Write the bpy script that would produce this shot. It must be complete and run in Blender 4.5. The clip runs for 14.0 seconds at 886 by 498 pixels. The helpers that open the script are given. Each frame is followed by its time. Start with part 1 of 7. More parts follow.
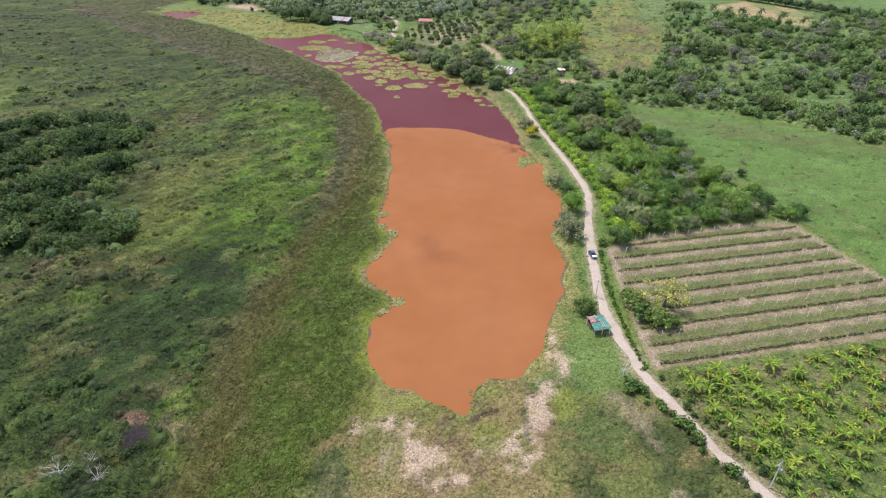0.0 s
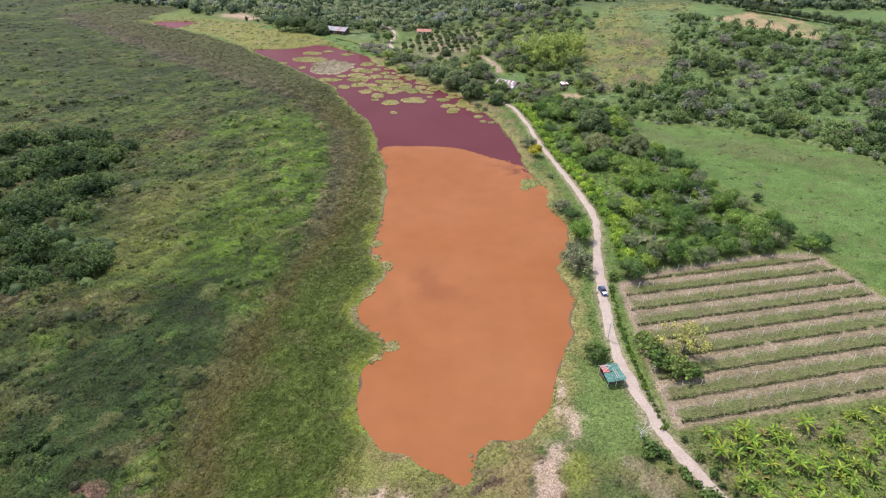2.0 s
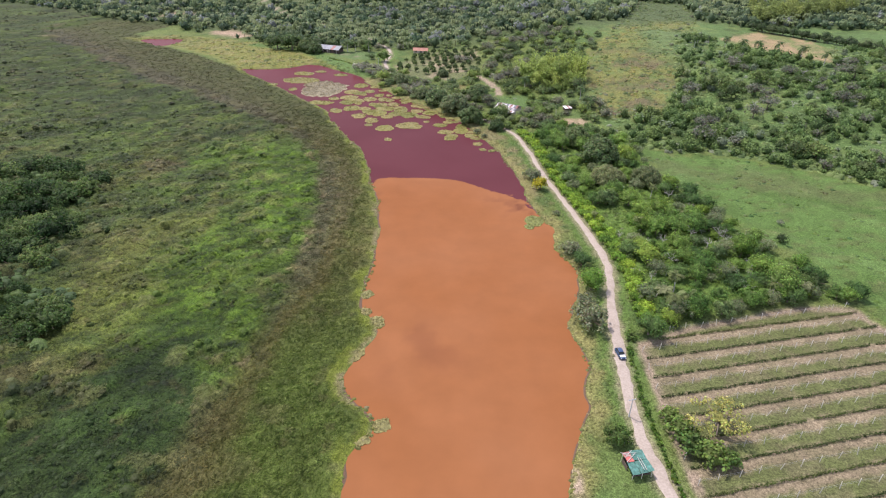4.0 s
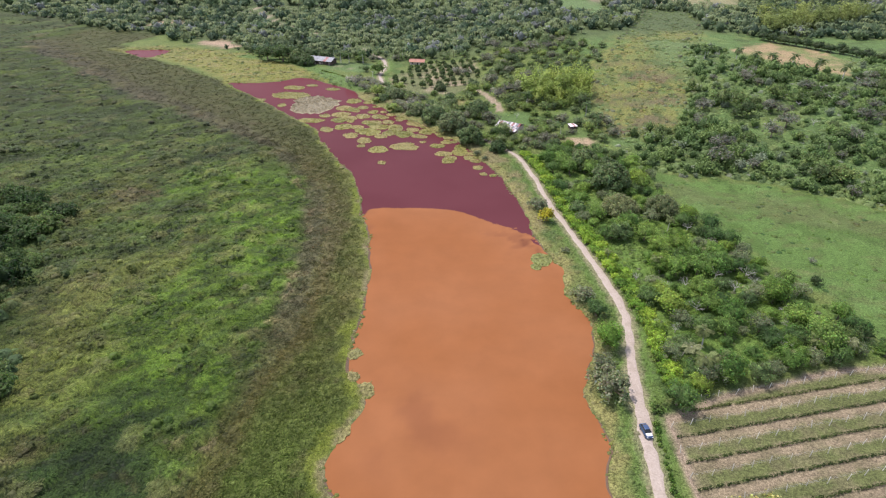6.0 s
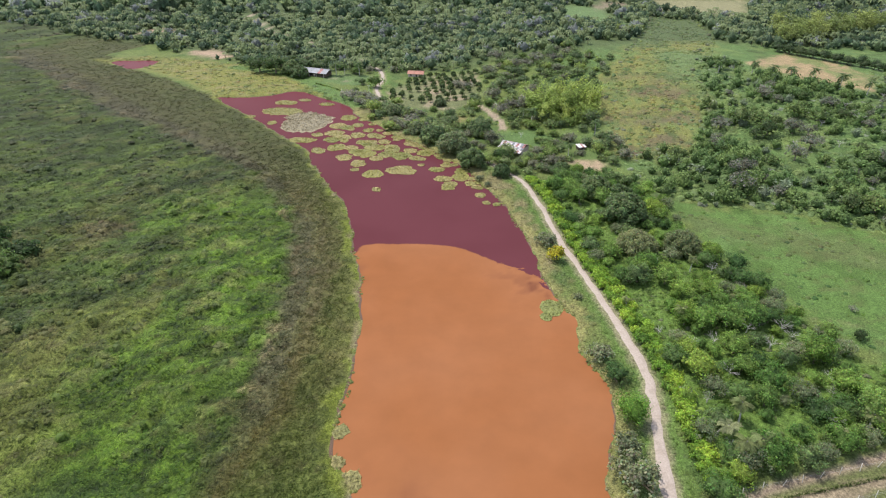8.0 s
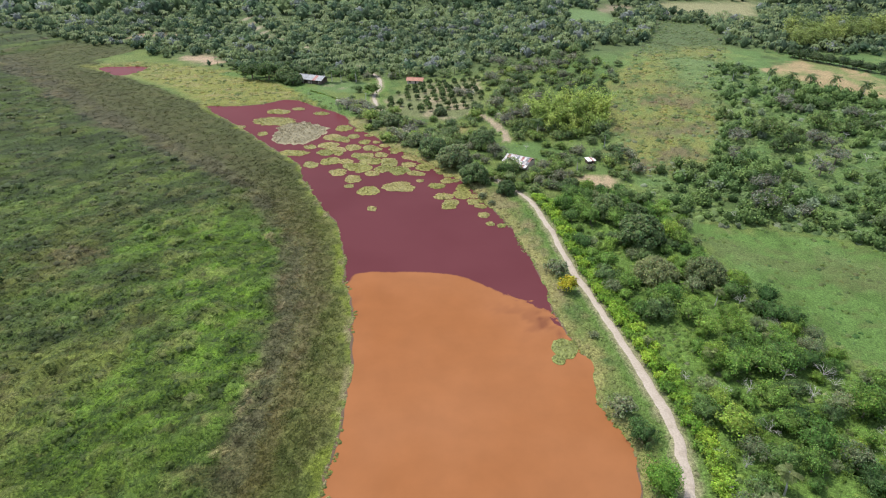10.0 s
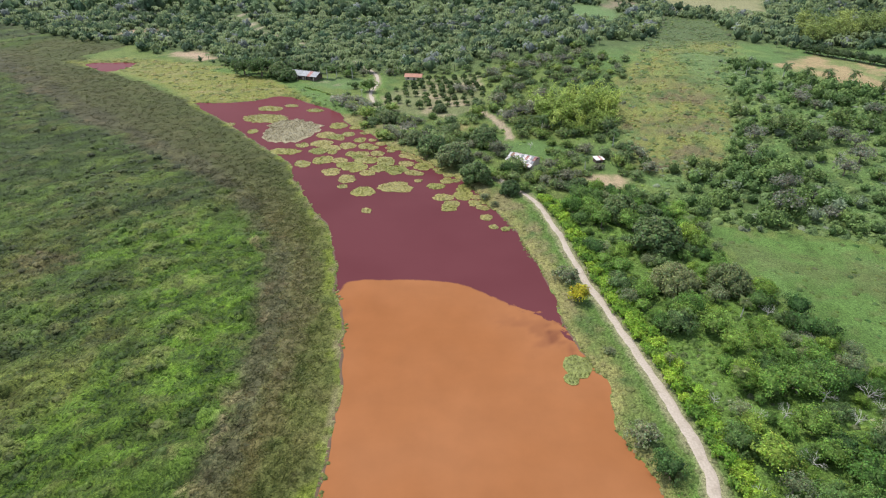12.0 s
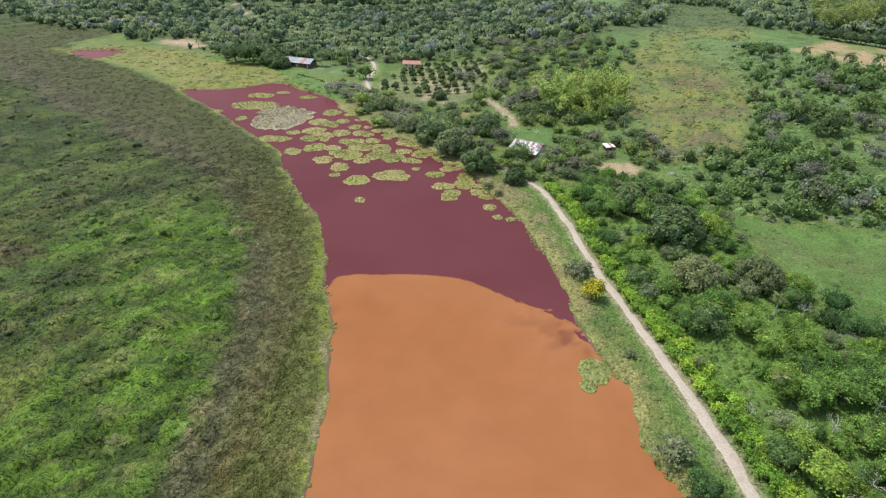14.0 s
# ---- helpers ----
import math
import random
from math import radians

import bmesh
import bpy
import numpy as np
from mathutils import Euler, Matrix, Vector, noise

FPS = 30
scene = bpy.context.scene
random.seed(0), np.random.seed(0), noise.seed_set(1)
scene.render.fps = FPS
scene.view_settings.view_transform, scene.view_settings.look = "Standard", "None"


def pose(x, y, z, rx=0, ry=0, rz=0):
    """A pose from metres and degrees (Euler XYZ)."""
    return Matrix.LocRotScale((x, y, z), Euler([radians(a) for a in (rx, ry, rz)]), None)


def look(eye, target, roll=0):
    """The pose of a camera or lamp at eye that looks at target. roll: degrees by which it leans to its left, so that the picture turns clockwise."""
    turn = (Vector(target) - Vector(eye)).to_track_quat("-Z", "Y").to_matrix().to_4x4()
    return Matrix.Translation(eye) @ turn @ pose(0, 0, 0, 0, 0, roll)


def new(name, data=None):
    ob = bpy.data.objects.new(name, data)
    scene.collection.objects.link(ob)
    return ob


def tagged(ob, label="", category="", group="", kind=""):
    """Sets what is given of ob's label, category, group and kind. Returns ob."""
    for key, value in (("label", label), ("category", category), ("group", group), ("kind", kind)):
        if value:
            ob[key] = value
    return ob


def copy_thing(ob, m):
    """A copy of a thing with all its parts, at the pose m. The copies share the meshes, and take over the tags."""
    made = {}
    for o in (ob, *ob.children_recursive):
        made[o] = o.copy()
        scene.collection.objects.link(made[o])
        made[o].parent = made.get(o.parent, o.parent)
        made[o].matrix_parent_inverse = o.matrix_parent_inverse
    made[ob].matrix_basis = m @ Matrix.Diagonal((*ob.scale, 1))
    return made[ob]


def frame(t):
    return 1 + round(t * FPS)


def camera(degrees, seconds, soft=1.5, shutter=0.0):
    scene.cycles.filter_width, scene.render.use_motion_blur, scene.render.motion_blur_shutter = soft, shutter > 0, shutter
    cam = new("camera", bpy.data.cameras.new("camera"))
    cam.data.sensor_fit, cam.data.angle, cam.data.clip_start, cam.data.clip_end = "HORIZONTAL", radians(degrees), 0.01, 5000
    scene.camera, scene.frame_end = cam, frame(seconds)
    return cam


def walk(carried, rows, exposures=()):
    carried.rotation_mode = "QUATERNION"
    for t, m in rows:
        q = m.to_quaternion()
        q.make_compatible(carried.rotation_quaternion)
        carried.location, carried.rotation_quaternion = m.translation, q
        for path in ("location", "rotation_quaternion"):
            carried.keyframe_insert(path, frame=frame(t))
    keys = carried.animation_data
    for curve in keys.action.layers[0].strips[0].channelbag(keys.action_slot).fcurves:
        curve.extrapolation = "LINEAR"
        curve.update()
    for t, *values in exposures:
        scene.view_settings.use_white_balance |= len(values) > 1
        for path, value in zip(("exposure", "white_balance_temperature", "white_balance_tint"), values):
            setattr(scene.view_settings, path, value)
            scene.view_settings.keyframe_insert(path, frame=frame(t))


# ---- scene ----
cam = camera(73.6, 14.0, soft=1.15)
PATH = [
    (0, (-2.445, 5.237, 98.584), (-2.422, 6.947, 97.548), 0.9),
    (0.5, (-2.996, 9.169, 98.479), (-2.965, 10.88, 97.443), 1.1),
    (1, (-2.994, 13.01, 98.622), (-2.961, 14.723, 97.589), 1.2),
    (1.5, (-2.591, 17.464, 98.826), (-2.561, 19.18, 97.799), 1.1),
    (2, (-2.325, 21.596, 98.877), (-2.297, 23.316, 97.857), 1.1),
    (2.5, (-2.386, 26.382, 98.949), (-2.355, 28.112, 97.946), 1.2),
    (3, (-2.844, 31.982, 99.021), (-2.806, 33.717, 98.028), 1.4),
    (5.5, (-2.152, 62.206, 100.548), (-2.108, 63.948, 99.567), 1.3),
    (6, (-2.191, 68.337, 100.803), (-2.145, 70.082, 99.825), 1.3),
    (6.5, (-1.905, 74.092, 101.241), (-1.861, 75.837, 100.266), 1.3),
    (7, (-1.661, 80.391, 101.935), (-1.618, 82.137, 100.961), 1.2),
    (7.5, (-1.673, 86.547, 102.306), (-1.628, 88.294, 101.334), 1.3),
    (8, (-1.557, 92.762, 102.874), (-1.512, 94.509, 101.902), 1.3),
    (8.5, (-1.472, 98.646, 103.242), (-1.428, 100.394, 102.27), 1.2),
    (9, (-1.43, 103.948, 103.173), (-1.387, 105.696, 102.202), 1.2),
    (11.5, (-1.298, 124.244, 97.381), (-1.25, 125.996, 96.418), 1.4),
    (12, (-1.106, 127.733, 95.517), (-1.06, 129.484, 94.551), 1.3),
    (12.5, (-0.791, 131.087, 93.307), (-0.746, 132.836, 92.34), 1.3),
    (13, (-0.842, 134.368, 91.104), (-0.796, 136.117, 90.135), 1.3),
    (13.5, (-0.75, 137.871, 88.562), (-0.704, 139.619, 87.592), 1.3),
    (14, (-0.738, 141.555, 86.061), (-0.691, 143.301, 85.087), 1.3),
]
walk(cam, [(t, look(e, g, r)) for t, e, g, r in PATH],
     [(t, stops, 6430, tint) for t, stops, tint in ((0, 0.92, 14), (1.5, 0.92, 18.5), (3, 0.90, 20), (5.5, 0.87, 19.5), (6.5, 0.86, 16.5), (8.5, 0.87, 11), (9, 0.87, 9), (12, 0.87, 6.5), (14, 0.87, 6))])

# ---- light ----
SUN_TO = Vector((-0.34, 0.30, 0.89)).normalized()
sun_data = bpy.data.lights.new("sun", "SUN")
sun_data.energy, sun_data.angle, sun_data.color = 2.62, radians(0.6), (1.0, 0.945, 0.84)
sun = new("sun", sun_data)
sun.matrix_world = look((0, 0, 300), Vector((0, 0, 300)) - SUN_TO)
world = bpy.data.worlds.new("sky")
scene.world = world
world.use_nodes = True
wn = world.node_tree.nodes
sky = wn.new("ShaderNodeTexSky")
sky.sky_type, sky.sun_disc = "NISHITA", False
sky.sun_elevation, sky.sun_rotation = math.asin(SUN_TO.z), math.atan2(SUN_TO.x, SUN_TO.y)
wn["Background"].inputs["Strength"].default_value = 0.15
haze = wn.new("ShaderNodeHueSaturation")
haze.inputs["Saturation"].default_value = 0.58
world.node_tree.links.new(sky.outputs[0], haze.inputs["Color"])
world.node_tree.links.new(haze.outputs[0], wn["Background"].inputs["Color"])


# ---- numbers ----
def lattice(ix, iy, seed):
    h = (ix * 374761393 + iy * 668265263 + seed * 144269504) & 0xFFFFFFFF
    h = ((h ^ (h >> 13)) * 1274126177) & 0xFFFFFFFF
    return ((h ^ (h >> 16)) & 0xFFFF) / 65535.0


def smooth(a, b, v):
    u = np.clip((np.asarray(v, float) - a) / (b - a), 0, 1)
    return u * u * (3 - 2 * u)


def value_noise(x, y, size, seed):
    x, y = np.asarray(x, float) / size, np.asarray(y, float) / size
    ix, iy = np.floor(x).astype(np.int64), np.floor(y).astype(np.int64)
    u, v = smooth(0, 1, x - ix), smooth(0, 1, y - iy)
    a, b = lattice(ix, iy, seed), lattice(ix + 1, iy, seed)
    c, d = lattice(ix, iy + 1, seed), lattice(ix + 1, iy + 1, seed)
    return (a + (b - a) * u) * (1 - v) + (c + (d - c) * u) * v


def fbm(x, y, size, seed, octaves=4):
    """Noise about 0, mostly within -1 and 1."""
    total, weight, sum_w = 0.0, 1.0, 0.0
    for o in range(octaves):
        total = total + weight * value_noise(x, y, size / 2**o, seed + 17 * o)
        sum_w += weight
        weight *= 0.55
    return np.clip((total / sum_w - 0.5) * 3.2, -1.3, 1.3)


def domes(x, y, size, seed):
    """Rounded hummocks side by side: the height 0 to 1 at each place, and a number of its own for each hummock."""
    x, y = np.asarray(x, float) / size, np.asarray(y, float) / size
    ix, iy = np.floor(x).astype(np.int64), np.floor(y).astype(np.int64)
    best, own = np.full(x.shape, 9.0), np.zeros(x.shape)
    for dx in (-1, 0, 1):
        for dy in (-1, 0, 1):
            jx, jy = ix + dx, iy + dy
            far = np.hypot(jx + lattice(jx, jy, seed) - x, jy + lattice(jx, jy, seed + 1) - y) * (0.75 + 0.6 * lattice(jx, jy, seed + 2))
            nearer = far < best
            best, own = np.where(nearer, far, best), np.where(nearer, lattice(jx, jy, seed + 3), own)
    return np.clip(1 - best * best * 1.3, 0, 1), own


def spline(points, step, closed=False):
    """Points about step metres apart on a smooth line through the given ones."""
    p = np.array(points, float)
    n = len(p)
    out = []
    for k in range(n if closed else n - 1):
        if closed:
            a, b, c, d = p[(k - 1) % n], p[k], p[(k + 1) % n], p[(k + 2) % n]
        else:
            a, b, c, d = p[max(k - 1, 0)], p[k], p[k + 1], p[min(k + 2, n - 1)]
        m = max(1, int(np.linalg.norm(c - b) / step))
        u = np.arange(m)[:, None] / m
        out.append(0.5 * (2 * b + (c - a) * u + (2 * a - 5 * b + 4 * c - d) * u**2 + (3 * b - a - 3 * c + d) * u**3))
    if not closed:
        out.append(p[-1:])
    return np.concatenate(out)


def away(x, y, line, closed=False):
    """The distance of each place from a line."""
    x, y = np.ravel(np.asarray(x, float)), np.ravel(np.asarray(y, float))
    a, b = (line, np.roll(line, -1, 0)) if closed else (line[:-1], line[1:])
    best = np.full(len(x), 1e18)
    for (ax, ay), (bx, by) in zip(a, b):
        dx, dy = bx - ax, by - ay
        u = np.clip(((x - ax) * dx + (y - ay) * dy) / (dx * dx + dy * dy + 1e-12), 0, 1)
        np.minimum(best, (x - ax - u * dx) ** 2 + (y - ay - u * dy) ** 2, out=best)
    return np.sqrt(best)


def inside(x, y, line):
    x, y = np.ravel(np.asarray(x, float)), np.ravel(np.asarray(y, float))
    odd = np.zeros(len(x), bool)
    for (ax, ay), (bx, by) in zip(line, np.roll(line, -1, 0)):
        if ay != by:
            odd ^= ((ay > y) != (by > y)) & (x < (bx - ax) * (y - ay) / (by - ay) + ax)
    return odd


def beyond(x, y, line):
    """Signed distance from a closed line: below 0 inside."""
    return away(x, y, line, True) * np.where(inside(x, y, line), -1, 1)


# ---- the plan ----
WEST_SHORE = [(4, 98), (-4, 101), (-7, 105), (-12, 106), (-15, 108), (-19, 117), (-20, 127), (-18, 133), (-15, 138), (-17, 143), (-21, 147), (-23, 150),
              (-23, 158), (-20, 166), (-17, 174), (-18, 178), (-22, 183), (-23, 193), (-22, 207), (-21, 225), (-23, 246), (-25, 263), (-29, 274), (-29, 280),
              (-32, 295), (-37, 317), (-44, 328), (-51, 345), (-58, 360), (-63, 377), (-71, 388), (-84, 404), (-104, 430), (-139, 473)]
EAST_SHORE = [(-128, 475), (-107, 481), (-92, 493), (-71, 476), (-52, 458), (-46, 440), (-32, 422), (-22, 404), (-9, 392), (2, 377), (17, 352), (22, 334),
              (28, 320), (31, 307), (33, 294), (35, 279), (36, 262), (37, 250), (40, 241), (42, 234), (40, 224), (41, 217), (44, 208), (43, 196), (39, 186),
              (38, 181), (36, 177), (37, 170), (38, 160), (35, 150), (34, 144), (31, 137), (28, 130), (26, 125), (25, 119), (20, 113), (17, 110), (13, 109),
              (10, 109), (7, 105), (6, 101)]
ROAD_LINE = [(190, -120), (136, -36), (106, 12), (84, 44), (66, 69), (61, 78), (57, 85), (54, 92), (51, 101), (48, 108), (46, 117), (45, 126), (44.3, 134), (44.5, 142), (45.2, 151), (46.8, 163),
             (48.5, 175), (51, 188), (54.6, 205), (55.2, 215), (54.2, 228), (52.4, 243), (50.4, 257), (48.4, 270), (46.4, 284), (44.6, 308), (42.4, 326),
             (39.5, 341), (28, 362), (4, 402), (-12, 423), (-19, 442), (-31, 469), (-39, 500), (-37, 528), (-41, 556), (-60, 600)]
YARD_TRACK = [(39, 400), (37, 416), (33, 434), (29, 452), (20, 456), (6, 440), (-12, 430)]
FRONT_LINE = [(-40, 266), (-28, 274), (-25, 280), (-14, 281), (-3, 281), (7, 279.5), (15, 274.5), (20, 270), (25, 266), (31, 263.5), (35, 257), (40, 247)]
FIELD = np.array([(50.6, 112), (50.2, 125), (50.6, 138), (51.3, 153), (52.5, 168.5), (69, 176), (90, 182), (107, 186.5), (122.5, 186), (129, 162), (140, 129)], float)
BANANA_GROUND = np.array([(53, 109), (116, 123), (150, 130), (165, 60), (72, 56), (62, 84), (55, 98)], float)
MEADOW = np.array([(93, 326), (101, 285), (107, 252), (119, 220), (126, 186), (134, 160), (150, 128), (240, 130), (250, 205), (222, 232), (204, 255), (191, 271), (173, 288), (151, 303), (131, 314), (115, 312), (103, 320)], float)
WOODS = np.array([(58.5, 178), (70, 180), (90, 187), (107, 191), (121, 191), (117, 214), (106, 246), (99, 285), (94, 330), (84, 352), (60, 352), (50, 340), (52.5, 300), (58, 250), (61.5, 212)], float)
BROWN_MEADOW = np.array([(94, 372), (124, 370), (146, 400), (162, 450), (186, 500), (232, 600), (246, 680), (205, 690), (165, 590), (124, 500), (102, 448), (93, 405)], float)
SAND_FIELD = np.array([(203, 488), (250, 523), (266, 486), (268, 449), (247, 424), (219, 450)], float)
YELLOW_MARSH = np.array([(-268, 577), (-231, 597), (-187, 584), (-150, 567), (-111, 551), (-87, 520), (-56, 470), (-50, 450), (-80, 480), (-110, 475), (-139, 472), (-168, 511), (-224, 556)], float)
ORCHARD = np.array([(-31, 494), (-26, 462), (8, 447), (29, 470), (33, 536), (-9, 541)], float)
BAND_LINE = [(-54, 40), (-49.5, 70), (-49, 93), (-51, 114), (-49, 137), (-45, 165), (-41, 190), (-39, 212), (-40, 240), (-41, 262), (-45, 288), (-54, 310), (-66, 335), (-85, 362), (-118, 395), (-180, 452), (-250, 525), (-330, 600)]
DUST_LINE = [(25.5, 126), (27, 118), (29, 110.5), (23.5, 107), (20.5, 101), (19.4, 93), (19, 86)]
CLEARINGS = [np.array(q, float) for q in ([(-290, 700), (-262, 698), (-256, 716), (-280, 722)], [(-208, 612), (-176, 590), (-166, 598), (-190, 626)], [(-252, 704), (-246, 700), (-243, 716), (-249, 718)])]
FAR_TRACK = [(-215, 830), (-182, 762), (-160, 716), (-141, 691), (-126, 675), (-106, 656)]
FAR_GREEN = np.array([(140, 768), (171, 760), (172, 642), (120, 652)], float)
FAR_STUBBLE = np.array([(186, 806), (212, 790), (198, 744), (164, 742)], float)
FAR_FIELD = np.array([(256, 845), (378, 858), (303, 697), (234, 738)], float)
PALE_LINE, DARK_LINE = [(-94, 166), (-98, 194), (-106, 222), (-92, 232)], [(-56, 138), (-66, 150), (-75, 154), (-80, 143), (-78, 127), (-78, 112)]
BRIGHT_LINE = [(-73, 150), (-70, 171), (-74, 204), (-62, 232), (-58, 250), (-70, 275), (-72, 300), (-88, 300)]
lake = spline(np.array(WEST_SHORE[::-1] + EAST_SHORE[::-1], float)[::-1], 1.5, True)
lake += np.stack([fbm(lake[:, 0], lake[:, 1], 5, 3, 2), fbm(lake[:, 0], lake[:, 1], 5, 4, 2)], 1) * 0.55
pool = spline([(-252, 576), (-218, 579), (-224, 551), (-238, 559)], 3, True)
road_mid, track_mid = spline(ROAD_LINE, 1.5), spline(YARD_TRACK, 2)
pale_line, dark_line = spline(PALE_LINE, 5), spline(DARK_LINE, 4)
front, bright_line, band_line, dust_line = spline(FRONT_LINE, 1.0), spline(BRIGHT_LINE, 6), spline(BAND_LINE, 6), spline(DUST_LINE, 3)
west_y, west_x = np.array([60, 90] + [q[1] for q in WEST_SHORE[1:]] + [520, 560, 600, 660, 760]), np.array([-30, -26] + [q[0] for q in WEST_SHORE[1:]] + [-190, -240, -266, -246, -200])
ROW_WAY = np.array([math.cos(radians(12.1)), math.sin(radians(12.1))])
ROW_UP = np.array([-ROW_WAY[1], ROW_WAY[0]])
ROW_STEP = 6.72


def rise(x, y):
    """The lie of the land."""
    x, y = np.asarray(x, float), np.asarray(y, float)
    hill = 24 * smooth(30, 230, 0.6 * (x - 30) + 0.8 * (y - 340)) * smooth(-20, 120, x)
    return hill + 18 * smooth(700, 1500, y) + 8 * smooth(600, 1400, np.abs(x))


def blend(base, colour, mask):
    return base + (np.array(colour) - base) * np.asarray(mask)[:, None]


def cover(x, y, shore=None):
    """What grows where: the colour, and the height of the rough growth, at each place."""
    x, y = np.ravel(np.asarray(x, float)), np.ravel(np.asarray(y, float))
    d = beyond(x, y, lake) if shore is None else shore
    big, mid, small = fbm(x, y, 40, 11), fbm(x, y, 14, 12), fbm(x, y, 4, 13)
    streak = fbm(x * 0.8 + y * 0.35, y * 0.9 - x * 0.3, 9, 14)
    west = x < np.interp(y, west_y, west_x)
    # marsh and scrub to the west
    warp_x, warp_y = x + 6 * mid, y + 6 * streak
    patch, patch2, fine = fbm(warp_x * 0.9 + warp_y * 0.3, warp_y - warp_x * 0.25, 24, 16), fbm(warp_x, warp_y, 17, 17), fbm(x, y, 2.0, 18, 2)
    c = np.tile(np.array((0.090, 0.140, 0.040)), (len(x), 1))
    c = blend(c, (0.132, 0.152, 0.050), smooth(-0.1, 0.7, mid + 0.4 * small))
    c = blend(c, (0.060, 0.092, 0.030), 0.9 * smooth(0.0, 0.55, streak - 0.4 * mid + 0.35 * small))
    c = blend(c, (0.128, 0.204, 0.040), 0.8 * smooth(0.0, 0.6, patch + 0.25 * small))
    c = blend(c, (0.180, 0.155, 0.088), 0.8 * smooth(0.35, 0.85, patch2 + 0.35 * small))
    c = blend(c, (0.064, 0.102, 0.034), 0.7 * smooth(-0.3, 0.5, big + 0.5 * streak) * smooth(-70, -115, x))
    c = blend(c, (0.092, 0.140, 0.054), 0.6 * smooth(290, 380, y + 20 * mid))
    c = blend(c, (0.150, 0.225, 0.050), 0.7 * smooth(300, 340, y) * smooth(0.1, 0.55, patch2 + 0.3 * small))
    away_bright = away(x, y, bright_line)
    c = blend(c, (0.146, 0.262, 0.032), 0.78 * smooth(34, 1, away_bright + 12 * mid + 6 * small + 5 * streak))
    c = blend(c, (0.080, 0.130, 0.034), 0.75 * smooth(0.0, 0.6, fine + 0.4 * streak) * smooth(30, 8, away_bright))
    c = blend(c, (0.188, 0.218, 0.062), 0.7 * smooth(18, 3, away(x, y, pale_line) + 6 * mid + 4 * small))
    c = blend(c, (0.150, 0.262, 0.034), 0.7 * smooth(9, 1, np.hypot(x + 57, (y - 98) * 0.7) + 4 * small + 3 * mid))
    c = blend(c, (0.048, 0.090, 0.029), 0.9 * smooth(21, 3, away(x, y, dark_line) + 9 * mid + 7 * streak + 5 * small))
    c = blend(c, (0.050, 0.091, 0.030), 0.8 * smooth(54, 72, -x) * smooth(168, 128, y + 12 * mid) * smooth(-0.3, 0.4, streak + mid))
    jig = 2.6 * mid + 2.0 * small
    half = np.interp(y, [60, 115, 140, 165, 190, 212, 290, 330, 400, 480], [3.6, 4.4, 3.6, 2.6, 2.6, 4.0, 5.0, 7.0, 11, 17])
    off_band = away(x, y, band_line)
    band = smooth(half + 4.5, half - 2.5, off_band + jig * np.where(y < 200, 1, 1.8))
    inner = smooth(-4, 5, x - np.interp(y, band_line[:, 1], band_line[:, 0]) + jig)
    c = blend(c, np.array((0.128, 0.180, 0.047)), inner * west)
    c = blend(c, np.array((0.166, 0.186, 0.066)), inner * west * smooth(150, 215, y))
    c = blend(c, (0.096, 0.134, 0.040), 0.5 * smooth(0.0, 0.8, small - 0.3 * mid) * inner * west)
    c = blend(c, (0.195, 0.165, 0.082), 0.5 * smooth(0.0, 0.9, mid) * inner * west * smooth(150, 230, y))
    across_band = (x - np.interp(y, band_line[:, 1], band_line[:, 0]) + jig) / (half + 1)
    c = blend(c, (0.150, 0.140, 0.098), 0.85 * band * west * smooth(0.3, -0.3, across_band) * smooth(150, 215, y))
    c = blend(c, (np.array((0.175, 0.138, 0.070)) + smooth(190, 260, y)[:, None] * np.array((0.01, 0.014, 0.038))), (0.68 + 0.14 * smooth(150, 200, y) - 0.3 * smooth(215, 370, y)) * band * west * np.maximum(smooth(-0.3, 0.3, across_band), smooth(215, 150, y)) * (0.8 + 0.2 * small))
    c = blend(c, (0.290, 0.240, 0.160), 0.7 * west * smooth(0.35, 0.1, np.abs(across_band + 1.15 + 0.3 * small)) * smooth(0.0, 0.6, streak + 0.3 * small))
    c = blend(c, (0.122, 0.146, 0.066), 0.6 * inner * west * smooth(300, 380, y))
    c = blend(c, (0.20, 0.165, 0.110), 0.5 * band * west * smooth(0.6, 1.0, small + 0.4 * streak))
    c = blend(c, (0.150, 0.172, 0.046), 0.75 * smooth(3.0, 0.6, d + 1.8 * small + 1.0 * mid) * west)
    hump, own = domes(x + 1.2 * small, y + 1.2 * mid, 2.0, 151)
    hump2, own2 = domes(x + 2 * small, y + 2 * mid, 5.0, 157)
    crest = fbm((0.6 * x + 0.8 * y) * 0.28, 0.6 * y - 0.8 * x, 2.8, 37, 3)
    # Crests and hummock tops lighter, hollows darker: relief shading put into the colour.
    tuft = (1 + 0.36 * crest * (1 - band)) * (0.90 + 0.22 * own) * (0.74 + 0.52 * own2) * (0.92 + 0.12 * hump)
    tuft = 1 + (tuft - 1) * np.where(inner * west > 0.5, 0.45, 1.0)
    c = blend(c, (0.060, 0.088, 0.030), 0.2 * (own > 0.84) * west * (1 - 0.7 * band))
    c = blend(c, (0.150, 0.145, 0.070), 0.45 * ((own2 > 0.9) | (own < 0.05)) * west)
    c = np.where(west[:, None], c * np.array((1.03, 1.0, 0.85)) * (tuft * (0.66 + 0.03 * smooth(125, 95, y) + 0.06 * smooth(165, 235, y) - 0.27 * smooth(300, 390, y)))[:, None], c)
